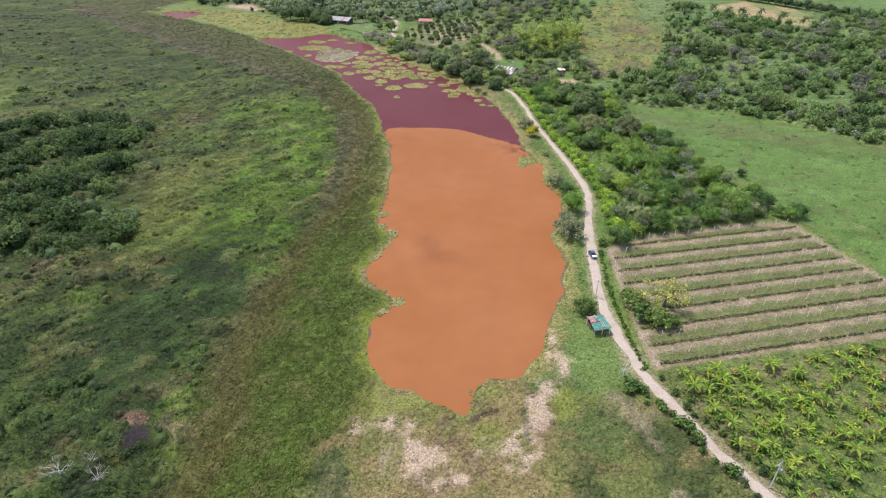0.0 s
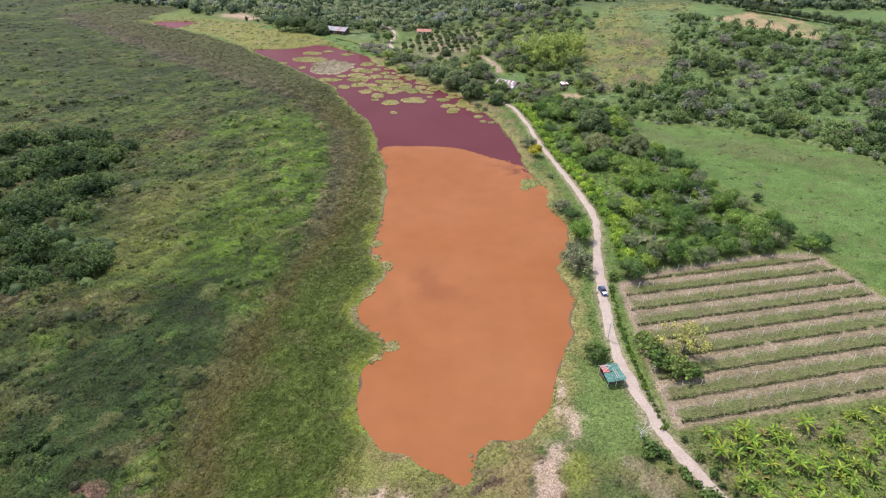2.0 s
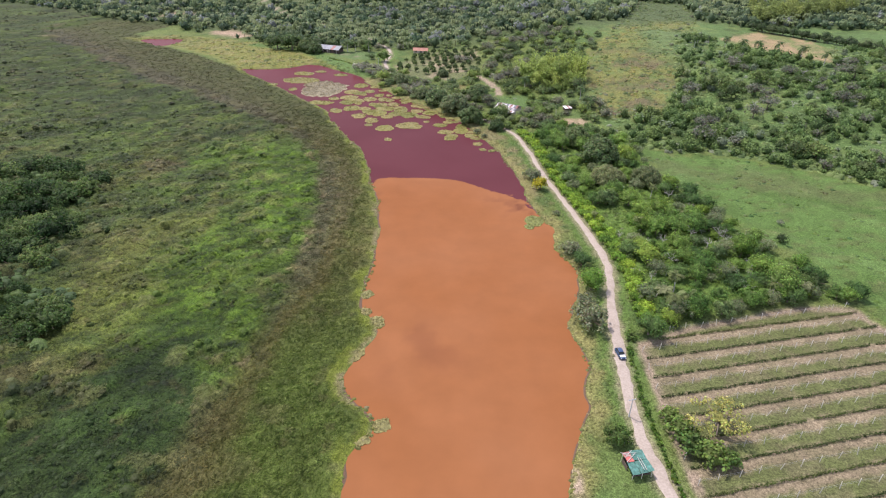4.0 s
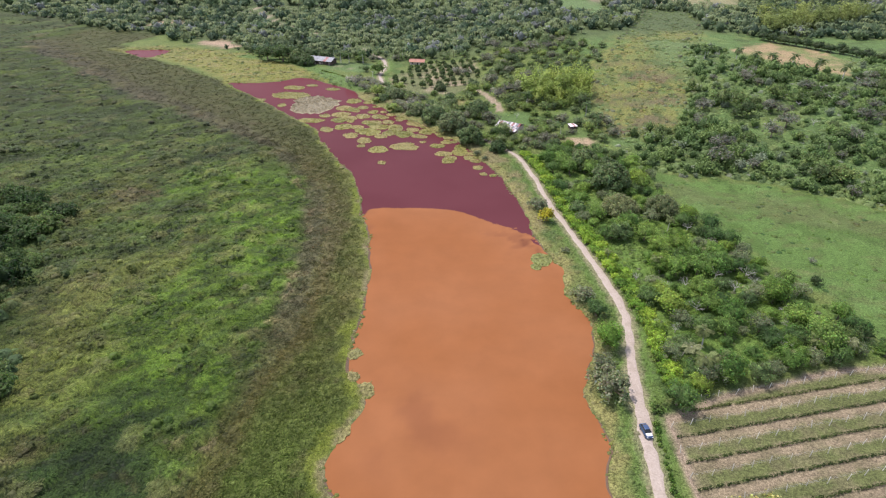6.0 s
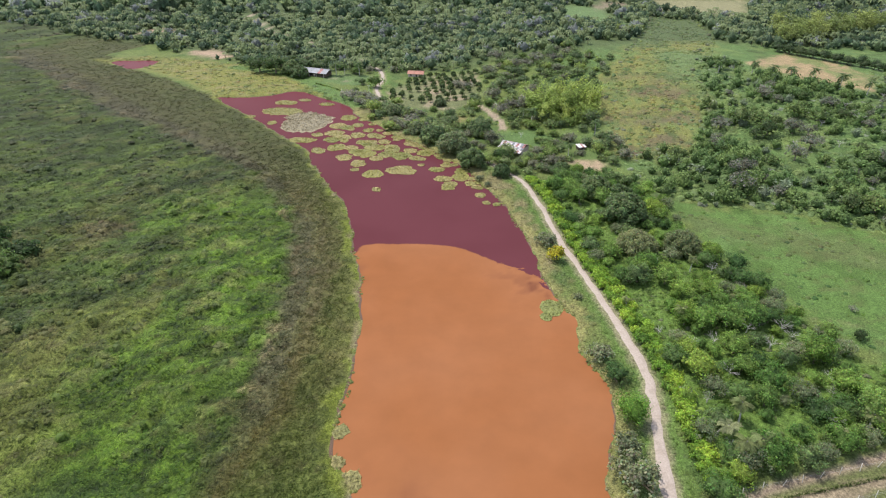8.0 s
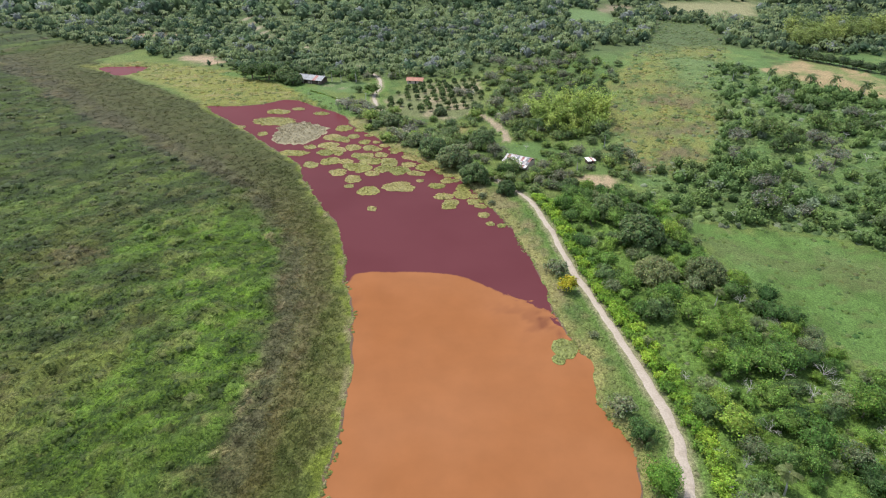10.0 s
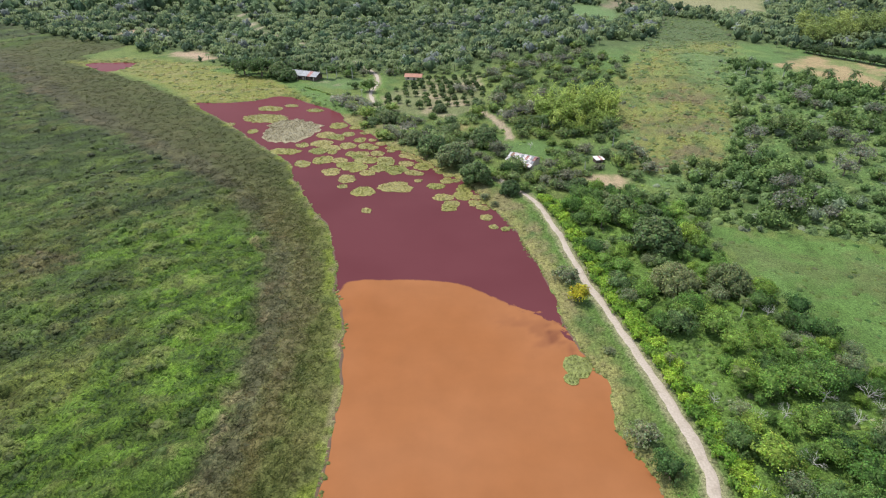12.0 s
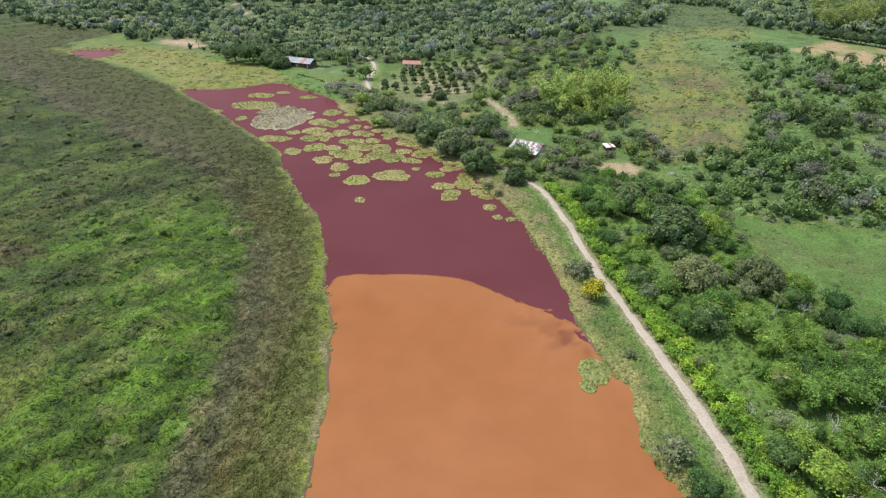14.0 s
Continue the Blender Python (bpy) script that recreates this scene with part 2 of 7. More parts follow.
    c = blend(c, (0.155, 0.190, 0.030), 0.8 * smooth(3.2, 0.8, d + 2.4 * small + 2.4 * mid + 0.5 * smooth(200, 240, y)) * west)
    c = blend(c, (0.225, 0.190, 0.110), 0.8 * smooth(2.0, 0.8, d + 1.2 * small) * smooth(0.1, 0.6, fbm(x, y, 7, 36)) * west)
    c = blend(c, (0.030, 0.026, 0.027), smooth(4.4, 2.6, np.hypot((x + 64.2) * 1.25, (y - 89.5) * 0.72) + 1.2 * small))
    c = blend(c, (0.21, 0.13, 0.095), smooth(3.2, 1.6, np.hypot((x + 66.8) * 0.8, (y - 95.2) * 1.5) + 0.8 * small))
    tall = np.where(west, 0.55 + 0.5 * smooth(-0.4, 0.8, streak) + 0.35 * mid, 0.3)
    tall = np.where(west & ((inner > 0.5) | (band > 0.5)), 0.32 + 0.15 * small, tall) * np.where(west, smooth(0.5, 6, d), 1)
    # the dry south shore
    south = smooth(30, 20, np.hypot((x - 0.5) * np.where(x < 0.5, 1.05, 1.0), (y - 88) * 0.95) + 4 * mid) * smooth(126, 118, y)
    c = blend(c, (0.215, 0.175, 0.078), south * 0.92)
    c = blend(c, (0.120, 0.145, 0.038), south * 0.6 * smooth(0.1, 0.5, mid - small * 0.7))
    c = blend(c, (0.145, 0.105, 0.066), south * 0.8 * smooth(0.3, 0.8, fbm(x, y, 5, 20)))
    bare = np.maximum.reduce([smooth(6.5, 3.5, np.hypot(x - px, (y - py) * s) + 3.2 * small + 1.5 * mid) for px, py, s in
                              ((-11, 92, 1), (-9, 86, 0.8), (13, 86, 1.1), (-3, 83, 1), (-18, 94, 1.6))])
    bare = np.maximum(bare, smooth(3.2, 1.0, away(x, y, dust_line) + 2.2 * small + 1.4 * mid))
    c = blend(c, (0.385, 0.295, 0.225), smooth(0.25, 0.8, bare) * 0.85 * (1 - 0.85 * smooth(-0.15, 0.35, fbm(x, y, 3.4, 19))))
    moss = np.maximum.reduce([smooth(r + 1.2, r - 1.2, np.hypot(x - px, (y - py) * k) + 1.3 * small) for px, py, r, k in
                              ((5.5, 106.5, 3.2, 1), (11, 104.5, 2.4, 1), (9, 92, 3.4, 0.8), (22, 112, 2.4, 0.7), (-8, 101, 4, 1.4), (27.5, 99, 4, 0.8), (-17, 99, 3.5, 0.7))])
    c = blend(c, (0.180, 0.195, 0.055), 0.8 * moss * (d > 0))
    c = blend(c, (0.085, 0.060, 0.042), smooth(1.1, 0.4, away(x, y, np.array([(6, 96.2), (9.2, 98), (12, 98.6)])) + 0.5 * small))
    c = blend(c, (0.080, 0.085, 0.038), smooth(1.2, 0.5, away(x, y, np.array([(17.2, 98.4), (17.4, 90)])) + 0.5 * small))
    tall = tall * (1 - 0.8 * np.maximum(south * 0.8, bare))
    # east of the lagoon
    east = ~west & (south < 0.5) & (d > 0)
    bank = np.tile(np.array((0.128, 0.166, 0.048)), (len(x), 1))
    bank = blend(bank, (0.205, 0.185, 0.088), smooth(-0.35, 0.5, mid + 0.5 * small) * smooth(222, 238, y) * smooth(4.5, 8, away(x, y, road_mid) + 2 * small) * smooth(15, 9, d))
    bank = blend(bank, (0.075, 0.125, 0.034), smooth(0.0, 0.7, streak))
    bank = blend(bank, (0.120, 0.182, 0.052), 0.85 * smooth(20, 10, np.hypot((x - 38) * 1.4, y - 118) + 3 * mid))
    bank = blend(bank, (0.118, 0.138, 0.042), 0.9 * smooth(108, 98, y + 4 * mid))
    bank = blend(bank, (0.185, 0.150, 0.066), 0.85 * smooth(112, 100, y) * smooth(0.0, 0.6, fbm(x * 0.7 + y * 0.5, y - 0.4 * x, 11, 33)))
    bank = blend(bank, (0.052, 0.074, 0.024), 0.9 * smooth(112, 100, y) * smooth(0.1, 0.6, fbm(x, y, 7, 34) + 0.3 * small))
    bank = blend(bank, (0.290, 0.235, 0.165), 0.6 * smooth(1.5, 0.1, away(x, y, np.array([(37.5, 104), (40.5, 98), (43.4, 91), (44.2, 84), (44, 76)])) + 1.9 * small + 1.3 * mid))
    bank = blend(bank, (0.078, 0.112, 0.034), 0.85 * smooth(10, 4, np.hypot(x - 31, y - 91) + 2.5 * small + 2 * mid))
    bank = blend(bank, (0.165, 0.132, 0.062), 0.6 * smooth(14, 6, np.hypot(x - 31, y - 91)) * smooth(0.15, 0.6, fbm(x, y, 2.6, 40, 3)))
    bank = blend(bank, (0.180, 0.210, 0.045), 0.8 * smooth(4.6, 1.4, np.hypot(x - 26.3, (y - 101) * 0.6) + 1.6 * small))
    bank = blend(bank, (0.20, 0.165, 0.095), 0.6 * smooth(112, 102, y) * smooth(0.3, 0.9, fbm(x, y, 9, 29)))
    bank = blend(bank, (0.104, 0.178, 0.040), 0.85 * smooth(7.0, 3.5, away(x, y, road_mid) + 1.5 * small) * smooth(125, 140, y))
    bank = blend(bank, (0.24, 0.22, 0.085), 0.8 * smooth(5.5, 1.0, d + 2.5 * small))
    c = np.where(east[:, None], bank, c)
    dusty = smooth(2.8, 0.9, away(x, y, dust_line) + 2.0 * small + 1.2 * mid) * (d > 0.8)
    c = blend(c, (0.385, 0.295, 0.225), 0.85 * dusty * (1 - 0.7 * smooth(0.0, 0.5, fbm(x, y, 3.0, 35))))
    wood_floor = smooth(3, -3, beyond(x, y, WOODS) + 2 * small)
    c = blend(c, (0.110, 0.185, 0.040), wood_floor * east)
    away_road = away(x, y, road_mid)
    # fields and meadows
    meadow_in = smooth(3, -3, beyond(x, y, MEADOW) + 4 * small)
    grass = np.tile(np.array((0.112, 0.186, 0.052)), (len(x), 1))
    grass = blend(grass, (0.136, 0.216, 0.068), smooth(0.0, 0.9, streak + 0.3 * big))
    grass = blend(grass, (0.082, 0.138, 0.036), 0.8 * smooth(0.05, 0.7, fbm(x, y * 1.8, 14, 22) - 0.4 * small))
    grass = blend(grass, (0.125, 0.118, 0.060), 0.45 * smooth(14, 3, np.abs(0.35 * (x - 150) + 0.94 * (y - 278)) + 6 * mid + 4 * small))
    grass = blend(grass, (0.20, 0.19, 0.095), 0.7 * smooth(0.6, 1.0, fbm(x, y, 8, 23)))
    grass = blend(grass, (0.115, 0.130, 0.052), 0.6 * smooth(0.1, 0.8, fbm(x, y * 1.5, 6, 30)))
    c = c + (grass * np.array((0.85, 0.89, 0.80)) - c) * meadow_in[:, None]
    scrub_e = smooth(-6, 12, 0.55 * (x - 150) + 0.85 * (y - 308)) * smooth(60, 90, x)
    low = np.tile(np.array((0.100, 0.165, 0.052)), (len(x), 1))
    low = blend(low, (0.145, 0.200, 0.062), smooth(0.0, 0.8, mid))
    low = blend(low, (0.070, 0.105, 0.035), smooth(0.1, 0.8, streak))
    c = c + (low - c) * (scrub_e * (1 - meadow_in))[:, None]
    brown = smooth(9, -7, beyond(x, y, BROWN_MEADOW) + 7 * small + 12 * mid)
    c = blend(c, (0.180, 0.190, 0.060), brown)
    c = blend(c, (0.135, 0.185, 0.058), brown * smooth(0.0, 0.7, mid + 0.6 * small) * 0.9)
    c = blend(c, (0.135, 0.112, 0.066), brown * smooth(-0.2, 0.6, fbm(x * 0.6, y, 12, 24) + 0.4 * small) * smooth(500, 420, y + 20 * mid) * 0.85)
    c = blend(c, (0.075, 0.112, 0.038), brown * smooth(0.1, 0.7, fbm(x, y, 5, 26)) * 0.8)
    c = blend(c, (0.105, 0.170, 0.066), 0.75 * smooth(30, 12, np.hypot(x - 170, (y - 482) * 0.5) + 8 * mid + 4 * small))
    sand = smooth(3, -3, beyond(x, y, SAND_FIELD) + 4 * small)
    c = blend(c, (0.31, 0.235, 0.130), sand)
    c = blend(c, (0.16, 0.19, 0.070), sand * smooth(-0.2, 0.6, mid + 0.4 * small))
    c = blend(c, (0.36, 0.275, 0.18), smooth(12, 5, np.hypot((x - 73) * 0.9, (y - 359) * 1.1) + 4 * small))
    c = blend(c, (0.100, 0.165, 0.052), smooth(17, 9, np.hypot((x - 48) * 0.7, y - 396) + 3 * small))
    c = blend(c, (0.33, 0.265, 0.19), smooth(2.6, 1.5, away(x, y, np.array([(21, 460), (29, 457), (34.7, 440), (38.5, 424), (39, 412)])) + 0.9 * small))
    c = blend(c, (0.25, 0.215, 0.095), 0.8 * smooth(7, 3, np.hypot((x - 14) * 0.7, y - 433) + 2 * small))
    marsh = smooth(4, -4, beyond(x, y, YELLOW_MARSH) + 3 * small)
    c = blend(c, (0.180, 0.186, 0.048), marsh)
    c = blend(c, (0.23, 0.205, 0.090), 0.8 * marsh * smooth(-0.1, 0.8, fbm(x, y * 2, 9, 25)))
    c = blend(c, (0.110, 0.140, 0.038), 0.8 * marsh * smooth(0.1, 0.8, fbm(x, y * 2, 7, 21)))
    c = blend(c, (0.100, 0.172, 0.048), 0.9 * smooth(9, 4, away(x, y, np.array([(-150, 560), (-108, 543), (-80, 508), (-60, 476), (-50, 461)])) + 2 * small))
    yard = smooth(20, 12, np.hypot((x + 62) * 0.8, y - 528) + 3 * small)
    c = blend(c, (0.110, 0.170, 0.060), yard)
    c = blend(c, (0.24, 0.215, 0.145), yard * 0.7 * smooth(0.15, 0.7, fbm(x, y, 9, 27) + 0.3 * small))
    grove = smooth(3, -3, beyond(x, y, ORCHARD) + 2 * small)
    c = blend(c, (0.155, 0.175, 0.078), grove)
    c = blend(c, (0.30, 0.25, 0.165), grove * smooth(0.1, 0.8, mid))
    wood = smooth(-15, 25, y - np.interp(x, [-900, -390, -310, -255, -146, -95, -60, 40, 90, 200, 300, 700], [980, 722, 668, 646, 566, 546, 544, 548, 520, 560, 540, 640]) + 10 * mid)
    c = blend(c, (0.088, 0.122, 0.048), wood * (1 - marsh))
    for q in CLEARINGS:
        c = blend(c, (0.36, 0.265, 0.185), smooth(5, -3, beyond(x, y, q) + 4 * small))
    c = blend(c, (0.34, 0.285, 0.205), smooth(3.4, 1.8, away(x, y, np.array(FAR_TRACK, float)) + small))
    for q, tone in ((FAR_GREEN, (0.120, 0.185, 0.070)), (FAR_STUBBLE, (0.215, 0.180, 0.120)), (FAR_FIELD, (0.235, 0.225, 0.120))):
        c = blend(c, tone, smooth(4, -4, beyond(x, y, q) + 5 * small))
    banana = smooth(2, -2, beyond(x, y, BANANA_GROUND) + 1.5 * small)
    soil = np.tile(np.array((0.125, 0.165, 0.046)), (len(x), 1))
    soil = blend(soil, (0.20, 0.168, 0.095), 0.7 * smooth(0.2, 0.8, mid + 0.6 * small))
    soil = blend(soil, (0.060, 0.092, 0.032), 0.8 * smooth(0.1, 0.7, fbm(x, y, 5, 38) - 0.4 * mid))
    c = c + (soil - c) * banana[:, None]
    # the field: soil and grass by turns along its rows
    field = smooth(0.8, -0.8, beyond(x, y, FIELD) + 0.6 * small)
    across = ((x - 51) * ROW_UP[0] + (y - 112) * ROW_UP[1] - 1.1 + 0.35 * small) / ROW_STEP
    turn = across - np.floor(across)
    earth = np.tile(np.array((0.255, 0.205, 0.136)), (len(x), 1))
    earth = blend(earth, (0.20, 0.165, 0.105), 0.6 * smooth(0.0, 0.8, fbm(x, y, 3, 27)))
    earth = blend(earth, (0.118, 0.136, 0.050), smooth(0.05, 0.13, turn) * smooth(0.72, 0.58, turn + 0.06 * small))
    earth = blend(earth, (0.160, 0.142, 0.080), 0.6 * smooth(-0.1, 0.8, fbm(x, y, 6, 28) + 0.5 * fbm(x, y, 2.2, 39, 2)))
    edge = smooth(2.6, 1.2, away(x, y, FIELD[:5]) + 0.7 * small)
    edge = np.maximum(edge, smooth(4, 1, 122.5 + (186 - y) * 0.31 - x))
    edge = np.maximum(edge, smooth(3, 1, np.abs(away(x, y, FIELD[4:9]))))
    earth = blend(earth, (0.29, 0.225, 0.165), edge)
    c = c + (earth - c) * field[:, None]
    c = blend(c, (0.30, 0.255, 0.17), 0.7 * smooth(3.4, 1.6, away_road + 0.8 * small) * (d > 1))
    c = blend(c, (0.105, 0.140, 0.046), smooth(66, 48, y) * smooth(1.5, 3.0, away_road))
    plain = np.maximum.reduce([field, smooth(6, 3, away_road), banana * 0.5, smooth(24, 18, np.hypot(x - 38, y - 118)), yard, grove])
    tall = np.where(east, 0.25, tall) * (1 - plain)
    tall = np.where(meadow_in > 0.5, 0.22, tall) * (1 - 0.7 * marsh)
    return np.clip(c * 0.81, 0.01, 0.6), np.clip(tall, 0, 1.6)


def ground_height(x, y, d, tall):
    bump = 0.6 + 0.8 * fbm(x * 0.85 + y * 0.3, y - x * 0.3, 6.5, 31, 3) + 0.45 * fbm(x, y, 2.4, 32, 2)
    d = d + 0.9 * (x < np.interp(y, west_y, west_x) + 6)
    small, mid = fbm(x, y, 4, 13), fbm(x, y, 14, 12)
    hump, own = domes(x + 1.2 * small, y + 1.2 * mid, 2.0, 151)
    hump2, own2 = domes(x + 2 * small, y + 2 * mid, 5.0, 157)
    bump = 0.55 * bump + 0.5 * hump * (0.2 + 0.55 * own) + 1.5 * hump2 * own2 ** 1.3 + 0.6 * fbm((0.6 * x + 0.8 * y) * 0.4, 0.6 * y - 0.8 * x, 2.8, 37, 3)
    land = 0.10 + 0.35 * smooth(0, 4, d) + np.clip(bump, 0, 2.8) * tall * 1.25 * smooth(0.5, 3, d)
    d = d - 0.9 * (x < np.interp(y, west_y, west_x) + 6)
    return np.where(d < 0, np.maximum(-1.5, 0.10 + 0.5 * d), land) + rise(x, y)


# ---- materials ----
def shader(name):
    m = bpy.data.materials.new(name)
    m.use_nodes = True
    return m, m.node_tree.nodes, m.node_tree.links, m.node_tree.nodes["Principled BSDF"]


def noise_node(nodes, links, scale, detail=4.0, rough=0.55, source=None):
    n = nodes.new("ShaderNodeTexNoise")
    n.inputs["Scale"].default_value, n.inputs["Detail"].default_value, n.inputs["Roughness"].default_value = scale, detail, rough
    if source is not None:
        links.new(source, n.inputs["Vector"])
    return n


def spread(nodes, links, value, a, b, lo, hi):
    r = nodes.new("ShaderNodeMapRange")
    for key, v in zip(("From Min", "From Max", "To Min", "To Max"), (a, b, lo, hi)):
        r.inputs[key].default_value = v
    links.new(value, r.inputs["Value"])
    return r.outputs[0]


def times(nodes, links, colour, value):
    m = nodes.new("ShaderNodeMix")
    m.data_type, m.blend_type = "RGBA", "MULTIPLY"
    m.inputs["Factor"].default_value = 1.0
    if isinstance(colour, tuple):
        m.inputs[6].default_value = (*colour, 1)
    else:
        links.new(colour, m.inputs[6])
    links.new(value, m.inputs[7])
    return m.outputs[2]


def mixed(nodes, links, a, b, factor):
    m = nodes.new("ShaderNodeMix")
    m.data_type = "RGBA"
    for slot, v in ((6, a), (7, b)):
        if isinstance(v, tuple):
            m.inputs[slot].default_value = (*v, 1)
        else:
            links.new(v, m.inputs[slot])
    links.new(factor, m.inputs["Factor"])
    return m.outputs[2]


def grown(name, tint=(1, 1, 1), glow=0.28, rough=0.6, vary=0.25, fine=1.3, grainy=0.55):
    """Leaves and blades: the colour comes from the mesh's own tone, with a change from thing to thing."""
    m, nodes, links, bsdf = shader(name)
    tone = nodes.new("ShaderNodeVertexColor")
    tone.layer_name = "tone"
    info = nodes.new("ShaderNodeObjectInfo")
    place = nodes.new("ShaderNodeNewGeometry")
    grain = noise_node(nodes, links, fine, 6, 0.74, place.outputs["Position"])
    colour = times(nodes, links, tone.outputs["Color"], spread(nodes, links, grain.outputs[0], 0.34, 0.66, 1 - grainy, 1 + grainy))
    colour = times(nodes, links, colour, spread(nodes, links, info.outputs["Random"], 0, 1, 1 - vary, 1 + vary))
    hue = nodes.new("ShaderNodeHueSaturation")
    links.new(spread(nodes, links, info.outputs["Random"], 0, 1, 0.515, 0.485), hue.inputs["Hue"])
    links.new(colour, hue.inputs["Color"])
    tinted = nodes.new("ShaderNodeMix")
    tinted.data_type, tinted.blend_type = "RGBA", "MULTIPLY"
    tinted.inputs["Factor"].default_value = 1.0
    tinted.inputs[7].default_value = (*tint, 1)
    links.new(hue.outputs[0], tinted.inputs[6])
    links.new(tinted.outputs[2], bsdf.inputs["Base Color"])
    bsdf.inputs["Roughness"].default_value = rough
    bsdf.inputs["Specular IOR Level"].default_value = 0.25
    relief = nodes.new("ShaderNodeBump")
    relief.inputs["Strength"].default_value, relief.inputs["Distance"].default_value = 0.7, 0.30 / fine
    links.new(grain.outputs[0], relief.inputs["Height"])
    links.new(relief.outputs[0], bsdf.inputs["Normal"])
    thin = nodes.new("ShaderNodeBsdfTranslucent")
    links.new(tinted.outputs[2], thin.inputs["Color"])
    both = nodes.new("ShaderNodeMixShader")
    both.inputs[0].default_value = glow
    links.new(bsdf.outputs[0], both.inputs[1])
    links.new(thin.outputs[0], both.inputs[2])
    links.new(both.outputs[0], nodes["Material Output"].inputs["Surface"])
    return m


def solid(name, colour, rough=0.7, metal=0.0, scale=3.0, vary=0.25, bump=0.2, second=None):
    """A plain surface with grain and stains."""
    m, nodes, links, bsdf = shader(name)
    place = nodes.new("ShaderNodeTexCoord")
    info = nodes.new("ShaderNodeObjectInfo")
    fine = noise_node(nodes, links, scale * 6, 5, 0.6, place.outputs["Object"])
    coarse = noise_node(nodes, links, scale, 4, 0.55, place.outputs["Object"])
    base = colour
    if second:
        base = mixed(nodes, links, colour, second, spread(nodes, links, coarse.outputs[0], 0.48, 0.62, 0, 1))
    shade = times(nodes, links, base, spread(nodes, links, fine.outputs[0], 0.3, 0.7, 1 - vary, 1 + vary))
    shade = times(nodes, links, shade, spread(nodes, links, info.outputs["Random"], 0, 1, 0.85, 1.12))
    links.new(shade, bsdf.inputs["Base Color"])
    bsdf.inputs["Roughness"].default_value, bsdf.inputs["Metallic"].default_value = rough, metal
    b = nodes.new("ShaderNodeBump")
    b.inputs["Strength"].default_value, b.inputs["Distance"].default_value = bump, 0.05
    links.new(fine.outputs[0], b.inputs["Height"])
    links.new(b.outputs[0], bsdf.inputs["Normal"])
    return m


def land(name):
    m, nodes, links, bsdf = shader(name)
    tone = nodes.new("ShaderNodeVertexColor")
    tone.layer_name = "tone"
    place = nodes.new("ShaderNodeNewGeometry")
    near = noise_node(nodes, links, 1.7, 7, 0.72, place.outputs["Position"])
    wide = noise_node(nodes, links, 0.16, 4, 0.6, place.outputs["Position"])
    speck = noise_node(nodes, links, 4.0, 3, 0.6, place.outputs["Position"])
    colour = times(nodes, links, tone.outputs["Color"], spread(nodes, links, near.outputs[0], 0.34, 0.66, 0.48, 1.52))
    colour = times(nodes, links, colour, spread(nodes, links, wide.outputs[0], 0.3, 0.7, 0.85, 1.15))
    colour = times(nodes, links, colour, spread(nodes, links, speck.outputs[0], 0.34, 0.66, 0.62, 1.38))
    links.new(colour, bsdf.inputs["Base Color"])
    bsdf.inputs["Roughness"].default_value, bsdf.inputs["Specular IOR Level"].default_value = 0.9, 0.15
    b = nodes.new("ShaderNodeBump")
    b.inputs["Strength"].default_value, b.inputs["Distance"].default_value = 0.8, 0.30
    links.new(near.outputs[0], b.inputs["Height"])
    links.new(b.outputs[0], bsdf.inputs["Normal"])
    return m


